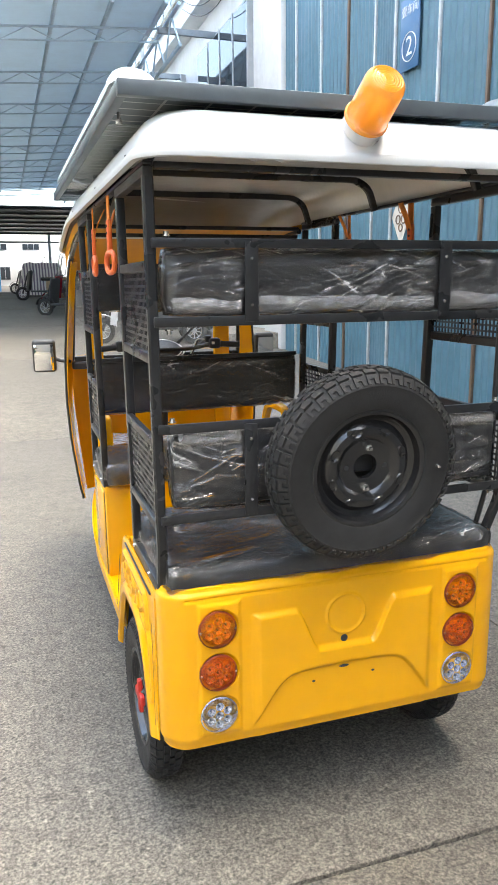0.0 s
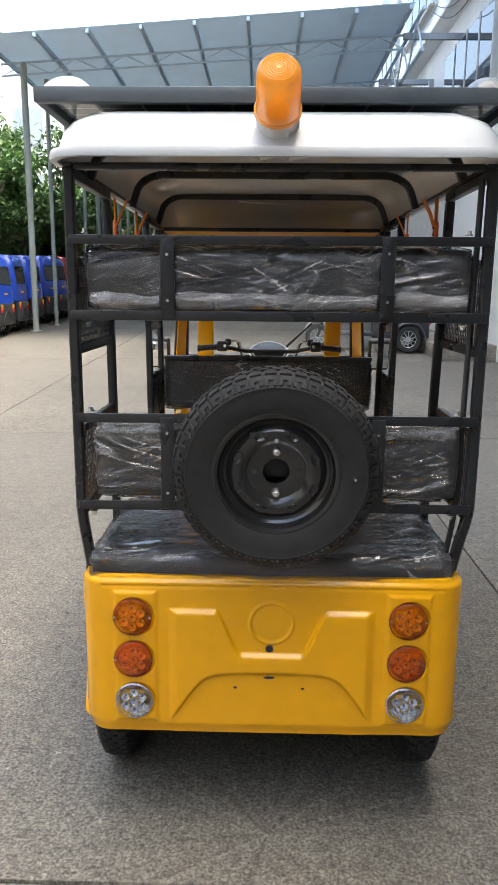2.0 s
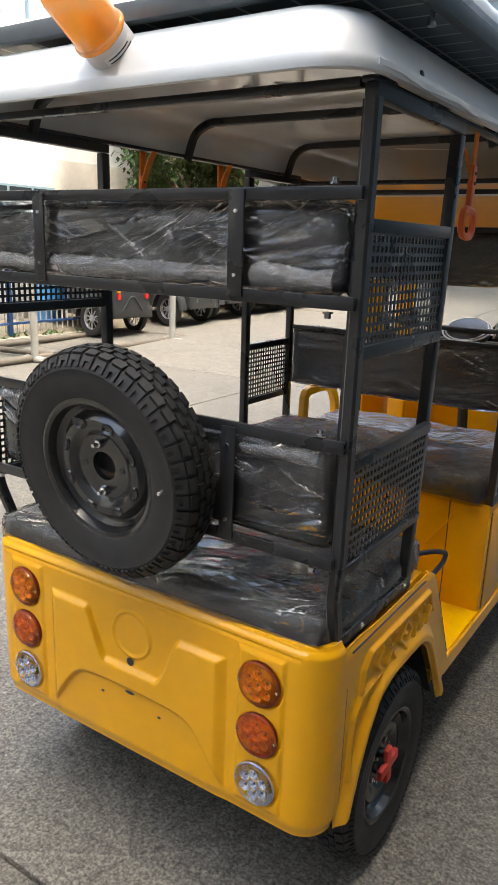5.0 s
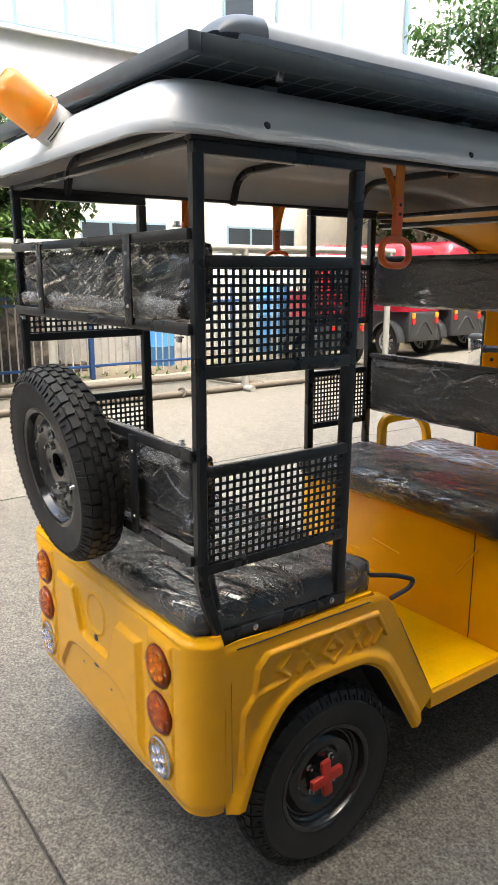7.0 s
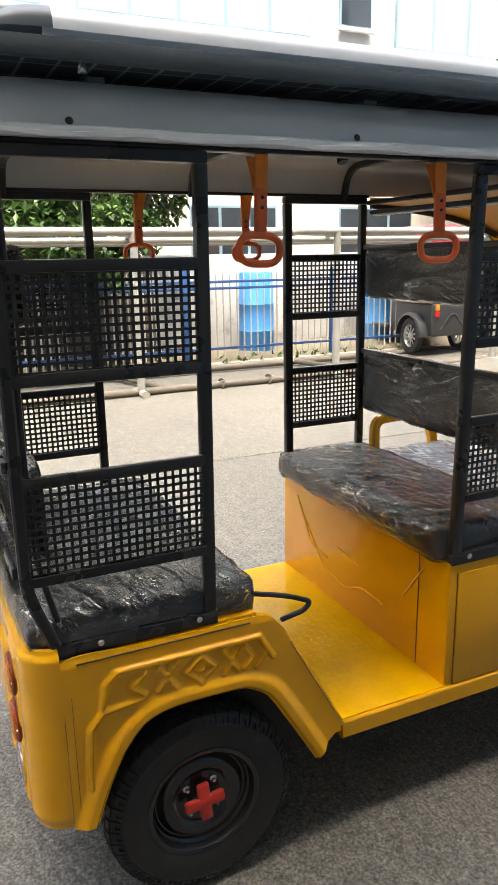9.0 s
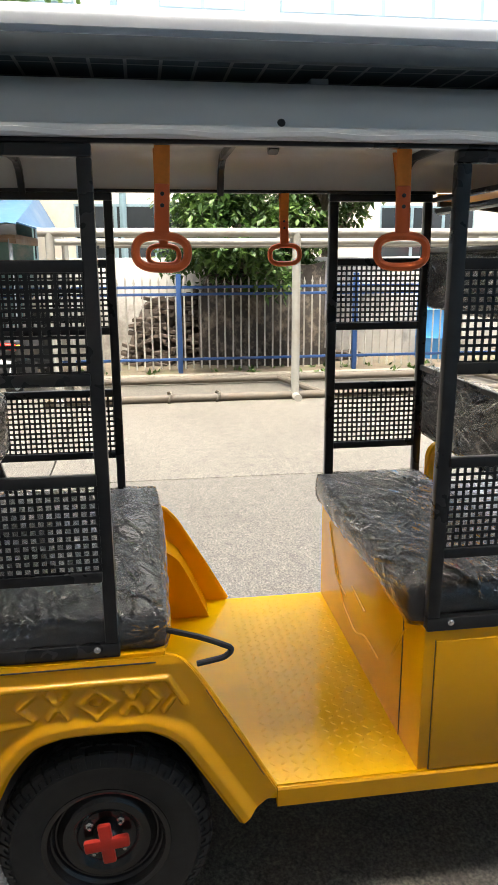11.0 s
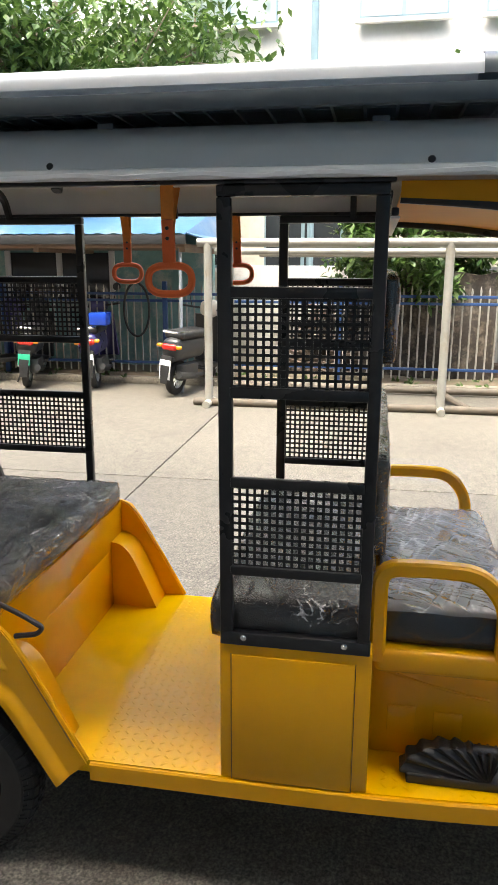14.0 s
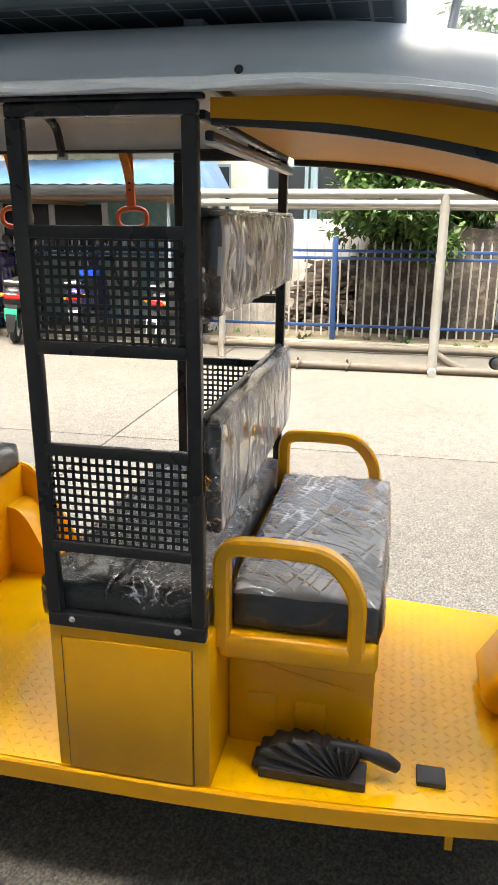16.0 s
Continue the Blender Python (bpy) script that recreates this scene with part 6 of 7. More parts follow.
for x0, x1, z0, z1 in ((-2.3, -0.3, 4.72, 5.30), (-4.3, -3.7, 4.72, 5.30), (0.95, 2.4, 4.72, 5.30), (-1.0, -0.15, 2.2, 3.35), (1.0, 1.8, 2.2, 3.35)):
    w = on_end("window", box_bm(x0, x1, 65.95, 65.999, z0, z1, bevel=0.01), ALU_FRAME, "grey-framed far window")
    n = max(2, round((x1 - x0) / 0.5))
    for k in range(n):
        on_end("pane", box_bm(x0 + 0.04 + (x1 - x0 - 0.04) * k / n, x0 + (x1 - x0 - 0.04) * (k + 1) / n, 65.935, 65.948, z0 + 0.05, z1 - 0.05), GLASS_DARK, "", w)
for k in range(4):
    on_end("blue_door", box_bm(-3.0 + 0.5 * k, -2.51 + 0.5 * k, 65.84, 65.92, 1.25, 2.95, bevel=0.015), BLUE_CRATE, "blue sheet door leaf")
gate = thing("gate_frame", "thin dark steel gate frame standing before the far building", "gate", (-2.7, 58, rise(58)))
part("hoop", tube_bm(bend([(-0.75, 0, 0), (-0.75, 0, 2.35), (0.75, 0, 2.35), (0.75, 0, 0)], 0.05), 0.04, n=8), DARK_STEEL, gate)
part("crossbar", tube_bm([(-0.75, 0, 1.2), (0.75, 0, 1.2)], 0.03, n=6), DARK_STEEL, gate)
truck = thing("flatbed_truck", "small grey flatbed truck with red and white tail bar", "truck", (-3.3, 46.5, rise(46.5)))
part("bed", box_bm(-0.95, 0.95, 0.0, 3.4, 0.62, 0.70, bevel=0.01), STEEL, truck)
part("tailboard", box_bm(-0.95, 0.95, -0.05, -0.002, 0.60, 0.98, bevel=0.01), STEEL, truck, "grey tailboard")
for sx in (-1, 1):
    part("sideboard", box_bm(sx * 0.93 - 0.02, sx * 0.93 + 0.02, 0.0, 3.4, 0.702, 0.98, bevel=0.01), STEEL, truck)
    bt, br = bmesh.new(), bmesh.new()
    small_wheel(bt, br, Matrix.Translation((sx * 0.78, 0.7, 0.33)) @ Matrix.Rotation(radians(90 * sx), 4, "Y"), R=0.33, w=0.2)
    ty = part("tyre", bt, RUBBER, truck)
    part("rim", br, SILVER, ty)
tail = part("tail_bar", box_bm(-0.95, 0.95, -0.14, -0.06, 0.40, 0.58, bevel=0.01), RED_CAB, truck, "red tail bar with white patches")
for k in range(4):
    part("white_patch", box_bm(-0.82 + 0.45 * k, -0.60 + 0.45 * k, -0.146, -0.141, 0.42, 0.56), WHITE_CAB, tail)
part("cab", box_bm(-0.85, 0.85, 3.45, 4.7, 0.55, 1.45, bevel=0.12, segs=3), STEEL, truck, "grey cab of the truck")


def tarp_pile(x, y, sx, sy, h, seed):
    t = thing("covered_stack", "stack of goods under a striped tarpaulin on the concrete", "stack", (x, y, rise(y)))

    def f(u, v):
        a, b = -1 + 2 * u, -1 + 2 * v
        e = max(abs(a), abs(b))
        z = h * (1 - smooth(0.72, 1.0, e)) + 0.08 * noise.noise(Vector((a * 3 + seed, b * 3, 0)))
        return Vector((a * sx * (0.8 + 0.2 * e), b * sy * (0.8 + 0.2 * e), max(0.0, z)))

    part("tarpaulin", grid_bm(f, 30, 30), TARP, t)


tarp_pile(0.95, 36.4, 1.15, 2.0, 1.5, 1.0)
tarp_pile(-5.5, 43.6, 1.7, 1.6, 1.6, 5.0)
for x, yy, s in ((1.45, 33.4, 0.85), (3.6, 34.6, 0.7)):
    b = mesh_ob("cardboard_box", box_bm(x - s / 2, x + s / 2, yy - s / 2, yy + s / 2, rise(yy), rise(yy) + s * 1.1, bevel=0.01), CARDBOARD)
    tagged(b, "brown cardboard carton standing by the covered stack", "box", "cartons")


# ---- parked cab tricycles ----
def cab_trike(cab, opened, label, group):
    """Front towards +y; rear at y = 0."""
    t = thing("cab_tricycle", label, "tricycle", group=group)
    part("tub", box_bm(-0.345, 0.345, 0.02, 1.15, 0.26, 0.715, bevel=0.04, segs=3), DARK_STEEL, t, "charcoal rear tub")
    part("tub_ridge", tube_bm(bend([(-0.20, 0.016, 0.36), (-0.04, 0.016, 0.56), (0.04, 0.016, 0.56), (0.20, 0.016, 0.36)], 0.05), 0.012, n=6), DARK_STEEL, t)
    for sx in (-1, 1):
        part("mudguard", lathe_bm([(0.29, -0.085), (0.32, -0.07), (0.33, 0.0), (0.32, 0.07), (0.29, 0.085)], 16, Matrix.Translation((sx * 0.42, 0.42, 0.25)) @ Matrix.Rotation(radians(90), 4, "Y"), a0=math.pi * 0.5, a1=math.pi * 1.5), DARK_STEEL, t, "rounded charcoal mudguard")
        for z, m in ((0.655, TAIL_AMBER), (0.565, TAIL_RED)):
            part("tail_lamp", box_bm(sx * 0.275 - 0.032, sx * 0.275 + 0.032, -0.012, 0.03, z - 0.045, z + 0.04, bevel=0.015), m, t, "tail lamp")
        bt, br = bmesh.new(), bmesh.new()
        small_wheel(bt, br, Matrix.Translation((sx * 0.42, 0.42, 0.25)) @ Matrix.Rotation(radians(90 * sx), 4, "Y"))
        w = part("tyre", bt, RUBBER, t)
        part("rim", br, SILVER, w, "silver spoked rim")
    bt, br = bmesh.new(), bmesh.new()
    small_wheel(bt, br, Matrix.Translation((0, 2.22, 0.25)) @ Matrix.Rotation(radians(90), 4, "Y"), w=0.085)
    w = part("tyre", bt, RUBBER, t)
    part("rim", br, SILVER, w)
    part("front_mudguard", lathe_bm([(0.28, -0.07), (0.30, 0.0), (0.28, 0.07)], 14, Matrix.Translation((0, 2.22, 0.27)) @ Matrix.Rotation(radians(90), 4, "Y"), a0=math.pi * 0.55, a1=math.pi * 1.45), cab, t)
    part("floor", box_bm(-0.42, 0.42, 1.1, 1.85, 0.30, 0.36, bevel=0.02), DARK_STEEL, t)
    part("leg_shield", thicken(grid_bm(lambda u, v: Vector((-0.30 + 0.6 * u, 1.95 + 0.12 * math.sin(math.pi * u) - 0.1 * v, 0.36 + 0.66 * v)), 10, 8), 0.02), cab, t)
    part("fork", tube_bm([(0, 2.22, 0.25), (0, 1.98, 0.98)], 0.03, n=8), DARK, t)
    part("handlebar", tube_bm(bend([(-0.36, 1.78, 1.06), (-0.1, 1.95, 1.02), (0.1, 1.95, 1.02), (0.36, 1.78, 1.06)], 0.05), 0.014, n=8), DARK, t)
    part("rider_seat", box_bm(-0.20, 0.20, 1.02, 1.50, 0.70, 0.82, bevel=0.04, segs=3), LEATHER, t)
    if opened:
        part("bench", box_bm(-0.36, 0.36, 0.10, 0.55, 0.58, 0.74, bevel=0.04, segs=3), LEATHER, t)
        part("bench_back", box_bm(-0.36, 0.36, 0.07, 0.16, 0.72, 1.20, bevel=0.04, segs=3), LEATHER, t)
        part("hood_frame", tube_bm(bend([(-0.46, 0.9, 0.72), (-0.46, 0.7, 1.62), (0.46, 0.7, 1.62), (0.46, 0.9, 0.72)], 0.12), 0.016, n=8), CHROME, t)
        part("nose", box_bm(-0.34, 0.34, 0.0, 0.06, 0.59, 0.95, bevel=0.02), cab, t)
        return t
    # a rounded cab with window openings
    def section(z):
        k = (z - 0.58) / 1.17
        return 0.44 - 0.05 * smooth(0.45, 1.0, k), 0.03 + 0.12 * k * k, 1.10 + 0.42 * smooth(0.3, 1.0, k) - 0.05
    body = bmesh.new()
    zs = [0.715, 0.90, 1.10, 1.50, 1.63, 1.71, 1.745]
    rings = []
    for q, z in enumerate(zs):
        hx, ya, yb = section(z)
        s = (0.0, 0.0, 0.0, 0.0, 0.02, 0.07, 0.20)[q]
        base = outline(0.5, 0.0, 1.0, 0.13, n=4)
        ring = [body.verts.new((px / 0.5 * (hx - s), (ya + s) + py * (yb - ya - 2 * s), z)) for px, py in base]
        rings.append(ring)
    for q, (a, b) in enumerate(zip(rings, rings[1:])):
        for i in range(len(a)):
            j = (i + 1) % len(a)
            mx = (a[i].co + a[j].co) / 2
            window = q == 2 and ((abs(mx.x) < 0.34 and mx.y < 0.3) or (abs(mx.x) > 0.40 and 0.28 < mx.y < 1.2))
            front = q < 4 and mx.y > 0.95 and abs(mx.x) < 0.40
            if not window and not front:
                body.faces.new((a[i], a[j], b[j], b[i]))
    body.faces.new(rings[-1])
    part("cab", thicken(body, 0.03), cab, t, "rounded painted cab", 50)
    hx, ya, _ = section(1.26)
    part("rear_window_trim", tube_bm(bend([(-0.33, ya - 0.012, 1.13), (0.33, ya - 0.012, 1.13), (0.31, ya + 0.045, 1.49), (-0.31, ya + 0.045, 1.49), (-0.33, ya - 0.012, 1.13)], 0.06), 0.012, n=6), DARK, t)
    part("rear_glass", thicken(grid_bm(lambda u, v: Vector((-0.33 + 0.66 * u, ya + 0.045 * v, 1.13 + 0.36 * v)), 2, 2), 0.004), GLASS_DARK, t, "dark rear window")
    part("badge", box_bm(-0.08, 0.08, 0.024, 0.05, 0.90, 0.935, bevel=0.004), TAIL_AMBER, t, "small yellow decal")
    part("bench_back", box_bm(-0.40, 0.40, 0.14, 0.26, 0.75, 1.10, bevel=0.04), LEATHER, t)
    return t


LAB = {"r": "red cab tricycle with charcoal rear tub, parked in the row", "b": "blue cab tricycle with charcoal rear tub, parked in the row", "o": "open black tricycle with a bare bench, parked in the row", "w": "white cab tricycle with charcoal rear tub, parked in the row"}
protos = {"r": cab_trike(RED_CAB, False, LAB["r"], "row of parked tricycles"), "b": cab_trike(BLUE_CAB, False, LAB["b"], "row of parked tricycles"), "o": cab_trike(DARK_STEEL, True, LAB["o"], "row of parked tricycles"), "w": cab_trike(WHITE_CAB, False, LAB["w"], "row of parked tricycles")}
used = set()
ROW = "r r r r r r o b b b b b r o r w r r w r r b".split()
spots = [(-7.35, 8.0), (-7.20, 9.80), (-7.15, 10.95), (-7.05, 12.10), (-6.95, 13.25), (-6.85, 14.40), (-6.78, 15.6)] + [(-6.72, 17.05 + 1.37 * i + (0.06 if i % 3 == 0 else 0)) for i in range(15)]
STRETCH = Matrix.Diagonal((1.14, 1.14, 1.20, 1))
for i, (c, (px, yy)) in enumerate(zip(ROW, spots)):
    m = pose(px, yy, rise(yy), 0, 0, 86 + 4 * math.sin(i * 1.7))
    if c in used:
        copy_thing(protos[c], m)
    else:
        used.add(c)
        protos[c].matrix_basis = m @ STRETCH
for x, yy, a, c in ((2.2, 40.2, 75, "o"), (3.2, 39.8, 70, "o"), (2.6, 22.5, 60, "o"), (2.4, 31.5, 80, "o"), (3.0, 25.4, 65, "r"), (3.7, 14.8, 82, "w")):
    copy_thing(protos[c], pose(x, yy, rise(yy), 0, 0, a))

# ---- boundary on the far side: kerb, fence, pipes ----
verge = tagged(mesh_ob("verge_soil", grid_bm(lambda u, v: Vector((-8.25 - 5.0 * u, -14 + 56 * v, -0.01 + 0.13 * smooth(0.0, 0.06, u) + 0.05 * noise.noise(Vector((u * 9, v * 60, 0))))), 20, 140), SOIL), "strip of bare soil with weeds behind the kerb", "soil", kind="structure")
climb(verge)
kerb = tagged(mesh_ob("kerb", box_bm(-8.42, -8.24, -14, 9.5, -0.02, 0.10, bevel=0.015), KERB), "low concrete kerb along the fence", "kerb", kind="structure")
FX = -8.50
fence = thing("boundary_fence", "white picket railing on blue steel rails and posts", "fence", (FX, 4, 0.1))
finv = fence.matrix_basis.inverted()


def on_fence(name, ob):
    ob.parent = fence
    ob.matrix_parent_inverse = finv
    return ob


pk = None
for i in range(150):
    yy = -8.0 + 0.118 * i
    if pk is None:
        bm = tube_bm([(0, 0, 0.16), (0, 0, 1.38)], 0.0125, n=8)
        add_lathe(bm, [(0.0125, 1.38), (0.016, 1.40), (0.010, 1.44), (0.0, 1.48)], 8)
        pk = mesh_ob("picket", bm, PICKET)
        on_fence("picket", pk)
        pk.matrix_basis = Matrix.Translation((FX, yy, 0))
    else:
        o = new("picket", pk.data)
        on_fence("picket", o)
        o.matrix_basis = Matrix.Translation((FX, yy, 0.012 * math.sin(i * 3.3)))
bm = bmesh.new()
for i in range(60):
    add_tube(bm, [(FX, 9.75 + 0.125 * i, 0.16 + rise(9.75 + 0.125 * i)), (FX, 9.75 + 0.125 * i, 1.46 + rise(9.75 + 0.125 * i))], 0.0125, n=5)
ob = mesh_ob("far_pickets", bm, PICKET)
on_fence("far_pickets", ob)
tagged(ob, "far white pickets", kind="stuff")
for z in (1.335, 1.235, 0.30):
    on_fence("rail", mesh_ob("rail", box_bm(FX - 0.014, FX + 0.014, -8.1, 13, z - 0.02, z + 0.02, bevel=0.004), BLUE_RAIL))
for i in range(8):
    yy = -6.73 + 2.62 * i
    on_fence("fence_post", mesh_ob("fence_post", box_bm(FX - 0.035, FX + 0.035, yy - 0.035, yy + 0.035, 0.04, 1.52, bevel=0.006), BLUE_RAIL))

rack = thing("pipe_rack", "weathered steel pipe frame standing on the yard before the fence", "pipe frame", (-6.75, 3, 0))
rinv = rack.matrix_basis.inverted()


def on_rack(name, bm, m=PIPE, label=""):
    ob = part(name, bm, m, rack, label)
    ob.matrix_parent_inverse = rinv


for a, b, r in (((-6.75, -0.62, 0.05), (-6.80, 9.3, 0.05), 0.05), ((-8.02, -0.55, 0.07), (-8.02, 9.3, 0.07), 0.05), ((-6.75, -0.55, 2.03), (-6.75, 8.4, 2.03), 0.05), ((-7.05, -0.4, 1.93), (-7.05, 8.4, 1.93), 0.04), ((-7.95, 0.4, 2.03), (-7.95, 8.4, 2.03), 0.045), ((-7.55, 0.1, 1.90), (-7.55, 8.4, 1.90), 0.035)):
    on_rack("pipe", tube_bm([a, b], r, n=12), PIPE_OLD if a[2] < 0.5 else PIPE)
for yy in (-0.42, 2.48, 5.38, 8.3):
    on_rack("post", tube_bm([(-6.75, yy, 0.03), (-6.75, yy, 2.03)], 0.052, n=12))
    on_rack("foot", tube_bm([(-6.55, yy, 0.04), (-6.93, yy, 0.04)], 0.05, n=10))
    on_rack("cross_pipe", tube_bm([(-6.75, yy + 0.35, 0.06), (-8.02, yy + 0.02, 0.08)], 0.045, n=10), PIPE_OLD)
    on_rack("top_cross_pipe", tube_bm([(-6.75, yy, 1.99), (-7.97, yy, 1.99)], 0.035, n=10))
    if yy < 0:
        on_rack("back_post", tube_bm([(-7.98, yy + 0.05, 0.06), (-7.98, yy + 0.05, 2.03)], 0.045, n=10))
for yy in (0.9, 1.5, 3.6, 4.3):
    bm = tube_bm([(-6.74 + 0.07 * math.cos(a), yy + 0.02 * math.sin(a * 2), 0.06 + 0.07 * math.sin(a)) for a in (2 * math.pi * i / 18 for i in range(18))], 0.016, n=6, closed=True)
    on_rack("pipe_clamp", bm, PIPE_OLD)

# heap of old bricks behind the fence, against a wall
heap = thing("brick_heap", "long heap of old dark bricks piled behind the fence", "bricks", (-9.35, 1.6, 0.1))
hinv = heap.matrix_basis.inverted()


def heap_top(y):
    return 0.10 + 1.22 * smooth(0.15, 0.75, y) * (1 - 0.12 * math.sin(y * 1.9)) * (1 - smooth(3.0, 3.6, y) * 0.85)


core = part("heap_core", grid_bm(lambda u, v: Vector((-9.25 - 0.5 * v, -0.5 + 4.6 * u, 0.05 + (heap_top(-0.5 + 4.6 * u) - 0.10) * min(1, v * 1.6))), 60, 10), BRICK, heap)
core.matrix_parent_inverse = hinv
core["kind"] = "stuff"
bmat = None
for row in range(20):
    for col in range(22):
        z = 0.13 + row * 0.062
        yy = -0.35 + col * 0.205 + (0.1 if row % 2 else 0) + random.uniform(-0.03, 0.03)
        if z > heap_top(yy) or (row * 22 + col) % 7 == 3:
            continue
        if bmat is None:
            bmat = bpy.data.meshes.new("brick")
            bb = box_bm(-0.055, 0.055, -0.095, 0.095, -0.027, 0.027, bevel=0.006, segs=1)
            bb.to_mesh(bmat)
            bb.free()
            bmat.materials.append(BRICK)
        o = new("brick", bmat)
        o.parent = heap
        o.matrix_parent_inverse = hinv
        o.matrix_basis = pose(-9.22 - 0.006 * row + random.uniform(-0.03, 0.03), yy, z + random.uniform(-0.015, 0.02), random.uniform(-14, 14), random.uniform(-12, 12), random.uniform(-40, 40))

# ---- white building behind the fence ----
bx = -12.6
blk = thing("office_building", "overexposed white office block with bluish window bands", "building", (bx, 6, 0))
binv = blk.matrix_basis.inverted()


def on_blk(name, bm, m, label="", parent=None):
    ob = part(name, bm, m, parent or blk, label)
    if parent is None:
        ob.matrix_parent_inverse = binv
    return ob


on_blk("wall", box_bm(bx - 8, bx, -20, 36, 0, 13.6), WHITE_WALL)
on_blk("parapet", box_bm(bx - 0.3, bx + 0.10, -20, 36.1, 13.45, 13.75, bevel=0.03), WHITE_WALL)
on_blk("ground_floor_face", box_bm(bx, bx + 0.06, -20, 24, 0, 3.4, bevel=0.01), CREAM_WALL)
on_blk("string_course", box_bm(bx, bx + 0.12, -20, 24, 4.9, 5.05, bevel=0.02), WHITE_WALL)


def blk_window(y0, y1, z0, z1, glass, panes=3):
    w = on_blk("window", box_bm(bx - 0.05, bx + 0.075, y0, y1, z0, z1), WIN_FRAME, "blue-framed window")
    d = (y1 - y0) / panes
    for i in range(panes):
        on_blk("pane", box_bm(bx + 0.078, bx + 0.086, y0 + i * d + 0.035, y0 + (i + 1) * d - 0.035, z0 + 0.05, z1 - 0.05), glass, "", w)
    on_blk("sill", box_bm(bx + 0.06, bx + 0.16, y0 - 0.08, y1 + 0.08, z0 - 0.08, z0 - 0.003, bevel=0.01), WHITE_WALL, "", w)


for ya, yb in ((-13.5, -11.7), (-9.8, -8.0), (-6.2, -4.4), (-2.2, -0.38), (1.12, 2.7)):
    blk_window(ya, yb, 6.1, 8.0, GLASS_BLUE, 2)
    blk_window(ya, yb, 9.6, 11.5, GLASS_BLUE, 2)
for z0 in (6.1, 9.7):
    blk_window(3.35, 8.25, z0, z0 + 2.3, GLASS_BLUE, 5)
    blk_window(10.4, 13.4, z0, z0 + 2.3, GLASS_BLUE, 3)
blk_window(8.95, 9.75, 6.4, 9.4, GLASS_DARK, 1)
for yy in (-3.1, 0.75, 3.0, 9.95, 14.2):
    on_blk("facade_joint", box_bm(bx + 0.0, bx + 0.006, yy - 0.012, yy + 0.012, 3.4, 13.4), ALU_FRAME)
blk_window(16.4, 18.4, 6.0, 8.2, GLASS_BLUE, 2)
for z0 in (2.9, 6.9, 10.6):
    blk_window(22.1, 24.0, z0, z0 + 1.8, GLASS_BLUE, 3)
    blk_window(25.5, 31.0, z0, z0 + 1.75, GLASS_BLUE, 7)
    blk_window(32.6, 34.4, z0, z0 + 1.75, GLASS_BLUE, 3)
for ya, yb in ((-4.5, -2.6), (-1.7, -1.3), (-0.6, 1.7), (5.4, 7.4), (9, 11)):
    blk_window(ya, yb, 1.7, 2.75, GLASS_DARK, 3 if yb - ya > 1 else 1)
for yy in (0.32, 14.6):
    on_blk("drain_pipe", tube_bm([(bx + 0.12, yy, 0.2), (bx + 0.12, yy, 14)], 0.07, n=10), WIN_FRAME, "blue drain pipe")
for yy, z in ((17.0, 7.0), (19.5, 6.6)):
    ac = on_blk("air_conditioner", box_bm(bx + 0.05, bx + 0.40, yy - 0.42, yy + 0.42, z, z + 0.62, bevel=0.02), WHITE_CAB, "white outdoor air-conditioner box")
    on_blk("fan_grille", lathe_bm([(0.24, 0.0), (0.24, 0.02), (0.02, 0.03), (0.0, 0.03)], 20, Matrix.Translation((bx + 0.395, yy - 0.1, z + 0.31)) @ Matrix.Rotation(radians(90), 4, "Y")), GREY_WALL, "", ac)
# the ruined part of the wall under the small tree; shade darkens its colour
RUIN = mat("shade_dark_plaster", (0.0394, 0.0313, 0.0245), 0.9, noise_scale=22, vary=0.5, bump=1.0, bump_scale=24, dirt=(0.24, 0.20, 0.15), dirt_amount=0.85, dirt_scale=5.0)
def ruin(u, v):
    yy = 1.45 + 1.95 * u
    top = 1.62 + 0.22 * noise.noise(Vector((yy * 2.1, 0, 0))) - 0.45 * (1 - smooth(1.45, 1.8, yy))
    return Vector((-9.05 - 0.05 * v + 0.035 * noise.noise(Vector((yy * 4, v * 5, 3.0))), yy, 0.05 + top * v))


tagged(mesh_ob("ruined_wall", thicken(grid_bm(ruin, 50, 40), 0.12), RUIN), "broken piece of old wall behind the pickets, darkened for tree shade", "wall", kind="structure")
low = tagged(mesh_ob("garden_wall", box_bm(-10.15, -9.95, -0.9, 9.0, 0.0, 1.75, bevel=0.02), STAINED_WALL), "stained white garden wall behind the fence", "wall", kind="structure")
far_blk = thing("apartment_block", "distant white block with gridded windows above the trees", "building", (-17, 34, 0))
ainv = far_blk.matrix_basis.inverted()
ob = part("wall", box_bm(-28, -11.5, 40, 57, 0, 13.0), WHITE_WALL, far_blk)
ob.matrix_parent_inverse = ainv
for i in range(4):
    for z in (2.4, 5.9, 9.4):
        xa = -26 + 3.7 * i
        w = part("window", box_bm(xa, xa + 2.6, 39.93, 40.01, z, z + 2.0), ALU_FRAME, far_blk)
        w.matrix_parent_inverse = ainv
        for j in range(4):
            part("pane", box_bm(xa + 0.06 + 0.63 * j, xa + 0.6 + 0.63 * j, 39.90, 39.925, z + 0.08, z + 1.9), GLASS_BLUE, w)
ob = part("side_face_window", box_bm(-11.5, -11.42, 43, 45.5, 6, 8), GLASS_DARK, far_blk)
ob.matrix_parent_inverse = ainv

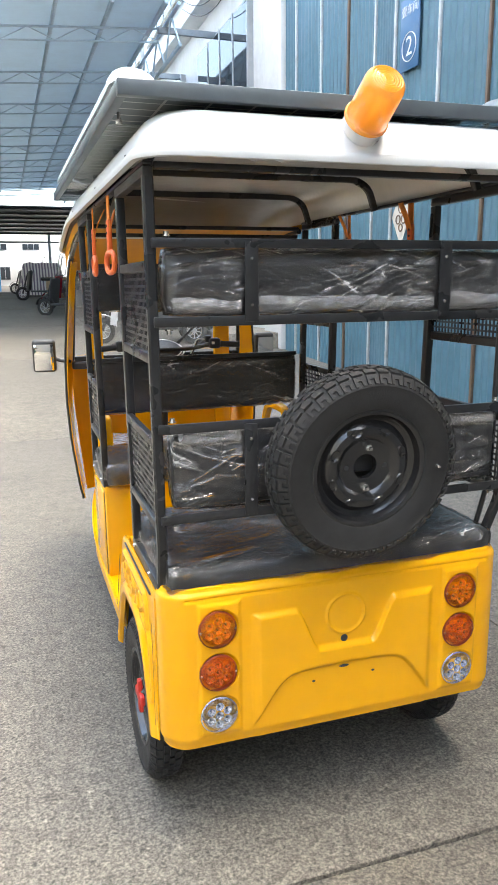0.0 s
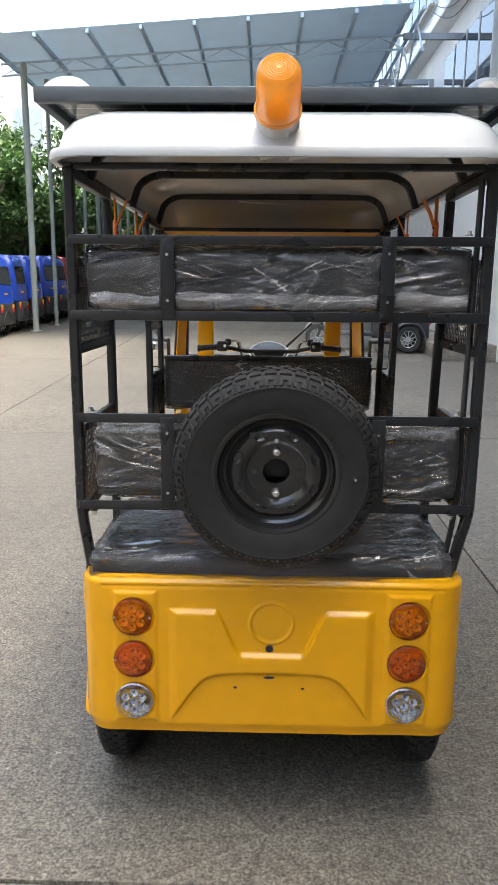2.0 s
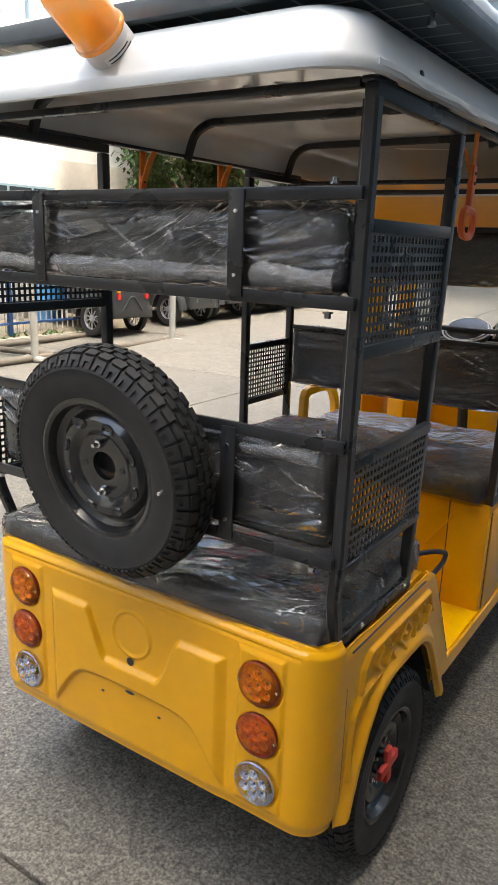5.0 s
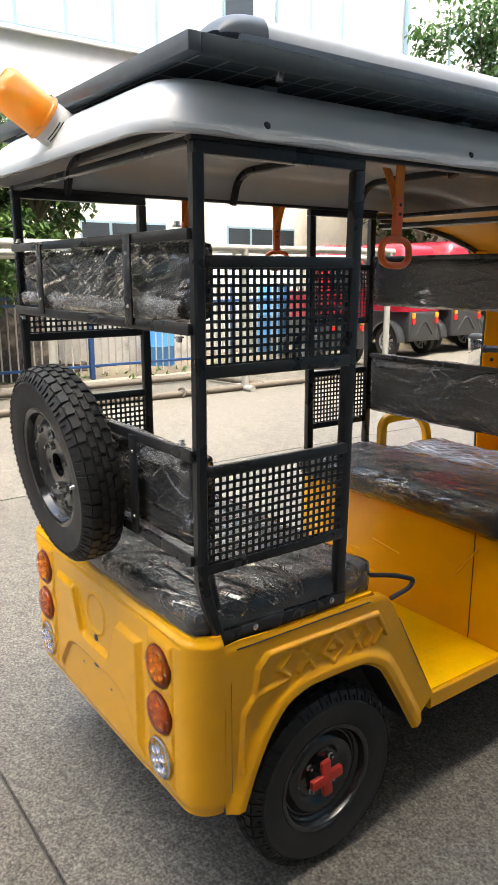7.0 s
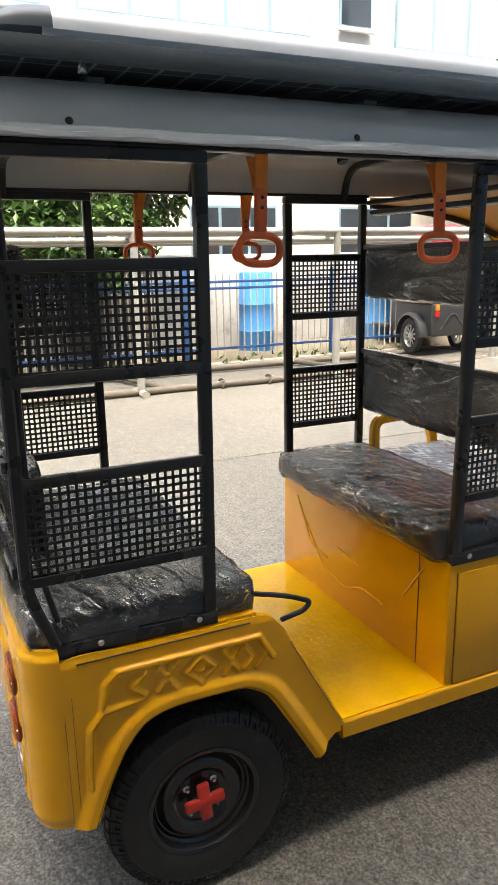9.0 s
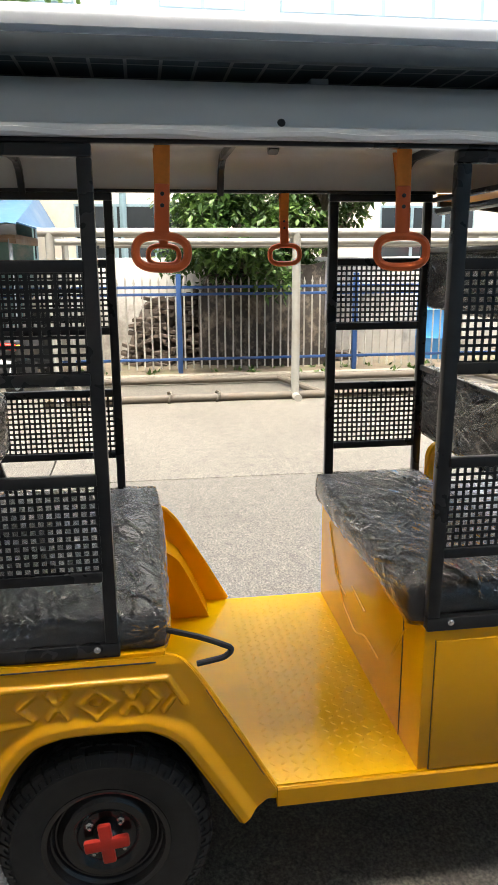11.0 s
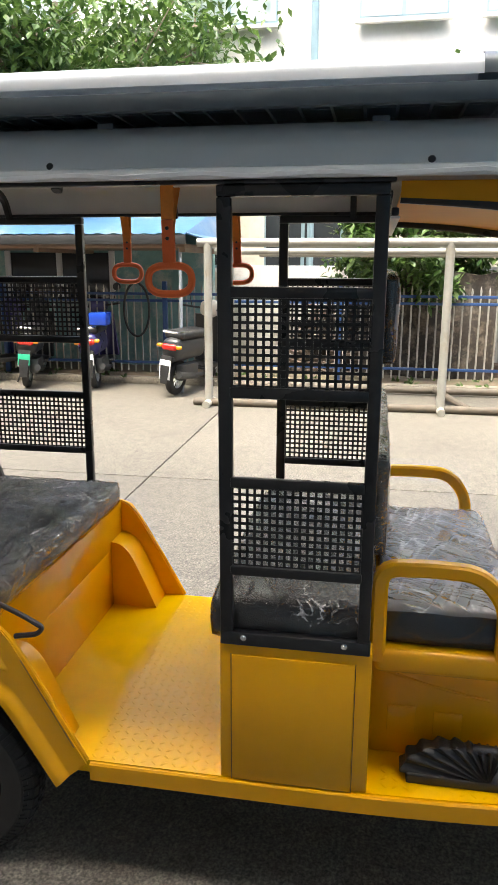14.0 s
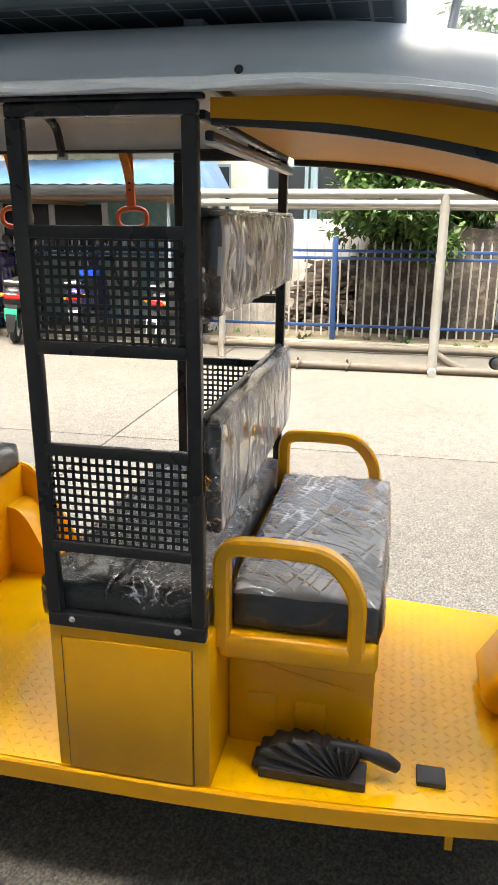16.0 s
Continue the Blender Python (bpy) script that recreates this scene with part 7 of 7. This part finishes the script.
# ---- lean-to for scooters with a blue roof ----
shed = thing("scooter_shed", "open lean-to with a faded blue sheet roof over scooters", "shed", (-9.0, -4, 0))
sinv = shed.matrix_basis.inverted()


def on_shed(name, bm, m, label=""):
    ob = part(name, bm, m, shed, label)
    ob.matrix_parent_inverse = sinv
    return ob


bm = bmesh.new()
n = 100
rows = [[bm.verts.new((x, -12.0 + 11.1 * i / n, z + (0.02 if i % 2 else 0.0))) for x, z in ((-7.5, 2.16), (-9.6, 2.62))] for i in range(n + 1)]
for a, b in zip(rows, rows[1:]):
    bm.faces.new((a[0], a[1], b[1], b[0]))
on_shed("roof_sheet", bm, BLUE_ROOF, "faded blue roof sheet")
bm = bmesh.new()
f = [bm.verts.new(p) for p in ((-7.5, -0.9, 2.17), (-9.6, -0.9, 2.63), (-9.6, -0.62, 2.12), (-7.5, -0.55, 2.06))]
bm.faces.new(f)
on_shed("hipped_end", thicken(bm, 0.02), BLUE_ROOF, "faded blue hipped end of the roof")
on_shed("fascia", box_bm(-7.53, -7.49, -12, -0.9, 2.03, 2.155, bevel=0.005), DARK_STEEL)
on_shed("soffit", box_bm(-9.6, -7.54, -12, -0.92, 1.985, 2.04, bevel=0.004), RUST, "dark boarded underside")
for i in range(6):
    on_shed("batten", box_bm(-9.6, -7.55, -11.5 + 2.1 * i, -11.42 + 2.1 * i, 1.93, 1.984), RUST)
for yy in (-11.5, -8, -4.5, -1.0):
    on_shed("post", tube_bm([(-7.6, yy, 0.0), (-7.6, yy, 1.985)], 0.024, n=8), STEEL)
on_shed("back_wall", box_bm(-9.8, -9.62, -12, -1.0, 0, 2.55), mat("teal_shed_wall", (0.20, 0.36, 0.35), 0.7, noise_scale=4, vary=0.3, dirt=(0.60, 0.60, 0.56), dirt_amount=0.95, dirt_scale=2.6), "flaking teal back wall")
for i in range(4):
    y0, y1 = -11.6 + 2.35 * i, -9.75 + 2.35 * i
    w = on_shed("back_window", box_bm(-9.62, -9.58, y0, y1, 1.20, 1.95, bevel=0.005), GLASS_DARK, "dim shed window")
    for yy in (y0, (y0 + y1) / 2, y1):
        part("window_post", box_bm(-9.58, -9.55, yy - 0.05, yy + 0.05, 1.15, 1.98, bevel=0.004), WHITE_CAB, w, "white window post")
on_shed("hose", tube_bm([(-8.44, -1.92 + 0.20 * math.cos(a), 1.10 + 0.40 * math.sin(a)) for a in (2 * math.pi * i / 24 for i in range(24))], 0.018, n=6, closed=True), CABLE, "coil of black hose on the fence")


# ---- scooters ----
def scooter(body, label, plate, top=None, drop_z=0.33):
    """Rear at y = 0, front towards +y."""
    t = thing("scooter", label, "scooter", group="parked scooters")
    for yy in (0.24, 1.40):
        bt, br = bmesh.new(), bmesh.new()
        small_wheel(bt, br, Matrix.Translation((0, yy, 0.22)) @ Matrix.Rotation(radians(90), 4, "Y"), R=0.22, w=0.09)
        w = part("tyre", bt, RUBBER, t)
        part("rim", br, SILVER, w)
    part("tail_body", pad_bm(-0.13, 0.13, 0.02, 0.75, 0.44, 0.72, r=0.09, puff=0.02, rough=0.0), body, t, "", 70)
    part("saddle", pad_bm(-0.14, 0.14, 0.10, 0.80, 0.70, 0.80, r=0.045, puff=0.02, rough=0.0), LEATHER, t, "", 70)
    part("floorboard", box_bm(-0.15, 0.15, 0.70, 1.12, 0.27, 0.33, bevel=0.02), DARK, t)
    part("leg_shield", thicken(grid_bm(lambda u, v: Vector((-0.20 + 0.4 * u, 1.10 + 0.10 * math.sin(math.pi * u) - 0.10 * v, 0.32 + 0.62 * v)), 8, 8), 0.025), body, t)
    part("headset", pad_bm(-0.12, 0.12, 0.93, 1.16, 0.93, 1.12, r=0.06, puff=0.02, rough=0.0), top or body, t, "", 70)
    part("handlebar", tube_bm(bend([(-0.33, 0.86, 1.04), (-0.1, 1.0, 1.02), (0.1, 1.0, 1.02), (0.33, 0.86, 1.04)], 0.05), 0.014, n=8), DARK, t)
    part("fork", tube_bm([(0, 1.40, 0.22), (0, 1.12, 0.85)], 0.03, n=8), DARK, t)
    part("front_mudguard", lathe_bm([(0.24, -0.05), (0.26, 0.0), (0.24, 0.05)], 12, Matrix.Translation((0, 1.40, 0.23)) @ Matrix.Rotation(radians(90), 4, "Y"), a0=math.pi * 0.6, a1=math.pi * 1.4), body, t)
    part("tail_lamp", pad_bm(-0.10, 0.10, -0.015, 0.05, 0.575, 0.655, r=0.03, puff=0.0, rough=0.0), TAIL_RED, t, "red tail lamp", 70)
    part("number_plate", box_bm(-0.075, 0.075, -0.060, -0.053, drop_z, 0.47, bevel=0.003), plate, t, "plain licence plate")
    part("mudflap", thicken(grid_bm(lambda u, v: Vector(((-0.075 + 0.15 * u) * (1 - 0.45 * v), -0.045 - 0.03 * math.sin(v * 1.5), 0.52 - 0.34 * v)), 4, 6), 0.008), DARK, t, "tapered rear mudflap")
    for sx in (-1, 1):
        part("indicator", pad_bm(sx * 0.13 - 0.035, sx * 0.13 + 0.035, -0.01, 0.05, 0.60, 0.65, r=0.02, puff=0.0, rough=0.0), TAIL_AMBER, t, "amber indicator", 70)
        mr = part("mirror", lathe_bm([(0.0, 0.012), (0.045, 0.010), (0.055, 0.0), (0.0, -0.01)], 14, Matrix.Translation((sx * 0.30, 0.96, 1.26)) @ Matrix.Rotation(radians(90), 4, "X")), DARK, t)
        part("mirror_stalk", tube_bm([(sx * 0.22, 0.93, 1.04), (sx * 0.30, 0.96, 1.24)], 0.007, n=6), DARK, mr)
    part("exhaust", tube_bm([(0.13, 0.75, 0.22), (0.15, 0.40, 0.24), (0.155, 0.02, 0.30)], [0.018, 0.04, 0.042], n=10), DARK_STEEL, t)
    part("shock_absorber", tube_bm([(-0.12, 0.26, 0.26), (-0.11, 0.34, 0.56)], 0.024, n=8), SILVER, t)
    part("foot_peg", tube_bm([(-0.20, 0.66, 0.30), (0.20, 0.66, 0.30)], 0.012, n=6), DARK, t)
    part("plate_carrier", box_bm(-0.075, 0.075, -0.03, 0.12, 0.44, 0.50, bevel=0.01), DARK, t)
    part("rear_rack", tube_bm(bend([(-0.10, 0.35, 0.79), (-0.10, -0.02, 0.80), (0.10, -0.02, 0.80), (0.10, 0.35, 0.79)], 0.05), 0.012, n=6), CHROME, t)
    part("engine", box_bm(0.04, 0.15, 0.12, 0.55, 0.20, 0.40, bevel=0.03), DARK_STEEL, t)
    part("stand", tube_bm([(-0.10, 0.55, 0.30), (-0.19, 0.58, 0.0)], 0.012, n=6), DARK, t)
    return t


s1 = scooter(DARK_STEEL, "dark grey scooter with red tail lamp parked nose to fence", GREY_PLASTIC, PAPER, 0.23)
s1.matrix_basis = pose(-7.20, -1.14, 0, 0, 6, 76) @ Matrix.Scale(1.12, 4)
s2 = scooter(PURPLE, "violet electric scooter parked nose to the fence", GREY_PLASTIC)
s2.matrix_basis = pose(-7.50, -2.30, 0, 0, -5, 100) @ Matrix.Scale(1.12, 4)
s3 = scooter(DARK, "black electric scooter with green plate parked nose to fence", GREEN_PLATE)
s3.matrix_basis = pose(-7.38, -3.30, 0, 0, 5, 106) @ Matrix.Scale(1.12, 4)
copy_thing(s2, pose(-7.45, -4.55, 0, 0, 5, 60))
copy_thing(s1, pose(-7.50, -5.8, 0, 0, 5, 84))
bk = mesh_ob("blue_crate", box_bm(-7.86, -7.60, -2.36, -2.10, 0.92, 1.10, bevel=0.02), BLUE_CAB)
bk.parent = s2
bk.matrix_parent_inverse = s2.matrix_basis.inverted()
bk["label"] = "blue plastic crate"

# blue barrels behind the fence
for i, (x, yy) in enumerate(((-9.3, 5.34), (-9.35, 7.9))):
    b = mesh_ob("blue_barrel", lathe_bm([(0.0, 0.1), (0.29, 0.1), (0.30, 0.14), (0.30, 0.45), (0.31, 0.47), (0.30, 0.49), (0.30, 0.90), (0.31, 0.92), (0.30, 0.94), (0.29, 1.42), (0.27, 1.45), (0.0, 1.45)], 28, Matrix.Translation((x, yy, 0))), BLUE_CRATE)
    tagged(b, "tall blue plastic barrel standing behind the fence", "barrel", "blue barrels")


# ---- trees ----
def leaf_quads(bm, c, size, rng, droop):
    """One leaf: a folded blade of four faces."""
    d = Vector((rng.uniform(-1, 1), rng.uniform(-1, 1), rng.uniform(-0.7, 0.5) - droop)).normalized()
    s = d.cross(Vector((rng.uniform(-0.3, 0.3), rng.uniform(-0.3, 0.3), 1))).normalized()
    n = s.cross(d).normalized()
    L, w = size * rng.uniform(0.7, 1.25), size * rng.uniform(0.20, 0.31)
    a = bm.verts.new(c)
    t = bm.verts.new(c + d * L - n * L * 0.12)
    mid = bm.verts.new(c + d * L * 0.45 - n * w * 0.25)
    l, r = bm.verts.new(c + d * L * 0.45 + s * w), bm.verts.new(c + d * L * 0.45 - s * w)
    bm.faces.new((a, mid, l))
    bm.faces.new((a, r, mid))
    bm.faces.new((l, mid, t))
    bm.faces.new((mid, r, t))


def tree(x, y, h, spread, base, seed, leaves, size, material, label, lean=(0, 0)):
    """base: height at which the crown begins."""
    rng = random.Random(seed)
    t = thing("tree", label, "tree", (x, y, 0.08), group="trees behind the fence")
    trunk = bmesh.new()
    top = Vector((lean[0], lean[1], base + (h - base) * 0.55))
    pts = [Vector((0, 0, -0.1)), Vector((0.05, 0.03, base * 0.4)) + Vector((*lean, 0)) * 0.2, Vector((-0.03, 0.06, base * 0.9)) + Vector((*lean, 0)) * 0.6, top]
    add_tube(trunk, bend(pts, 0.6), [0.15 - 0.10 * i / 13 for i in range(14)], n=10)
    tips = []
    for k in range(15):
        z = base * 0.75 + (h - base) * 0.55 * rng.random()
        a = 2.4 * k + rng.uniform(-0.4, 0.4)
        r = spread * rng.uniform(0.55, 1.0)
        f = (z - base * 0.75) / max(0.1, h)
        o = Vector((*lean, 0)) * min(1, f * 1.6) + Vector((0, 0, z))
        e = o + Vector((math.cos(a) * r, math.sin(a) * r, rng.uniform(0.25, 0.85) * (h - base) * 0.6))
        e.z = min(e.z, h)
        mdl = (o + e) / 2 + Vector((0, 0, 0.25 * r * 0.4))
        add_tube(trunk, [o, mdl, e], [0.055, 0.035, 0.012], n=6)
        tips += [(mdl, 0.5), (e, 0.8), ((mdl + e) / 2, 0.65)]
        for q in range(3):
            b = mdl.lerp(e, rng.uniform(0.2, 0.9))
            g = b + Vector((rng.uniform(-1, 1), rng.uniform(-1, 1), rng.uniform(-0.4, 0.9))) * spread * 0.38
            add_tube(trunk, [b, g], [0.02, 0.007], n=5)
            tips.append((g, 0.7))
    part("trunk", trunk, BARK, t, "forked grey-brown trunk and limbs")
    crown = bmesh.new()
    per = leaves // len(tips)
    for c, k in tips:
        rad = spread * 0.34 * k * rng.uniform(0.7, 1.3)
        for _ in range(per):
            v = Vector((rng.gauss(0, 1), rng.gauss(0, 1), rng.gauss(0, 0.75)))
            v = v.normalized() * rad * rng.random() ** 0.45
            leaf_quads(crown, c + v, size, rng, 0.25)
    me = bpy.data.meshes.new("crown")
    crown.to_mesh(me)
    crown.free()
    me.materials.append(material)
    o = new("crown", me)
    o.parent = t
    o["label"] = "many long drooping leaves"
    return t


tree(-9.3, 2.1, 3.0, 1.30, 1.15, 11, 9000, 0.155, LEAF, "small broadleaf tree leaning over the fence")
tree(-10.3, 3.7, 5.1, 1.35, 2.2, 12, 7000, 0.19, LEAF, "broadleaf tree with long glossy leaves behind the fence")
tree(-10.6, -3.9, 7.4, 3.2, 4.2, 13, 13000, 0.185, LEAF, "tall spreading tree above the blue shed roof")
tree(-10.4, 13.2, 7.2, 2.2, 2.0, 14, 13000, 0.18, LEAF, "dense mango-like tree behind the parked tricycles")
tree(-11.3, 16.6, 8.4, 2.8, 1.8, 15, 15000, 0.19, LEAF_DARK, "dense dark mango-like tree behind the parked tricycles")
tree(-10.6, 20.6, 8.2, 2.7, 1.8, 16, 12000, 0.21, LEAF_DARK, "dense dark tree behind the parked tricycles")
tree(-9.9, 25.5, 8.0, 2.7, 1.6, 17, 8000, 0.28, LEAF_DARK, "rounded dark tree behind the parked tricycles")
tree(-9.6, 31.0, 8.2, 2.6, 1.0, 18, 6000, 0.30, LEAF_DARK, "rounded tree beside the canopy poles")
tree(-9.6, 37.0, 8.5, 2.6, 1.2, 19, 6000, 0.34, LEAF, "tall pale tree beside the canopy poles")
tree(-10.6, 28.5, 9.0, 2.6, 2.0, 21, 6000, 0.34, LEAF, "tall pale tree in front of the distant block")
tree(-8.6, 44.0, 11.0, 3.0, 1.6, 31, 5500, 0.34, LEAF, "tall pale tree behind the canopy poles")
tree(-8.2, 50.5, 11.5, 3.0, 1.6, 32, 5500, 0.34, LEAF, "tall pale tree behind the striped covered stack")
tree(-8.0, 57.0, 12.0, 3.0, 1.6, 33, 5000, 0.38, LEAF_DARK, "tall dark tree beside the far roof posts")
tree(-7.8, 64.0, 12.5, 3.2, 1.6, 34, 5000, 0.40, LEAF, "tall tree at the far end of the yard")

# weeds along the kerb
wd = bmesh.new()
rng = random.Random(5)
for k in range(240):
    yy, x = rng.uniform(-6, 18), rng.uniform(-8.75, -8.28)
    for _ in range(4):
        leaf_quads(wd, Vector((x + rng.uniform(-0.05, 0.05), yy + rng.uniform(-0.05, 0.05), 0.08)), 0.11, rng, -0.9)
me = bpy.data.meshes.new("weeds")
wd.to_mesh(me)
wd.free()
me.materials.append(LEAF)
tagged(new("weeds", me), "low green weeds along the kerb", "weeds", kind="stuff")

# unseen wall added behind the camera: closes the yard, its height dims the sky
back = tagged(mesh_ob("wall_south", box_bm(-14, 6, -18.3, -18, 0, 13), GREY_WALL), "unseen plain grey wall added to close the yard and block low sky", "wall", kind="structure")

# one drawing unit is 0.88 m
UNIT = 0.88
for me in bpy.data.meshes:
    me.transform(Matrix.Scale(UNIT, 4))
for ob in scene.objects:
    if ob.type in {"MESH", "EMPTY"}:
        ob.location = ob.location * UNIT
        pm = ob.matrix_parent_inverse.copy()
        pm.translation = pm.translation * UNIT
        ob.matrix_parent_inverse = pm
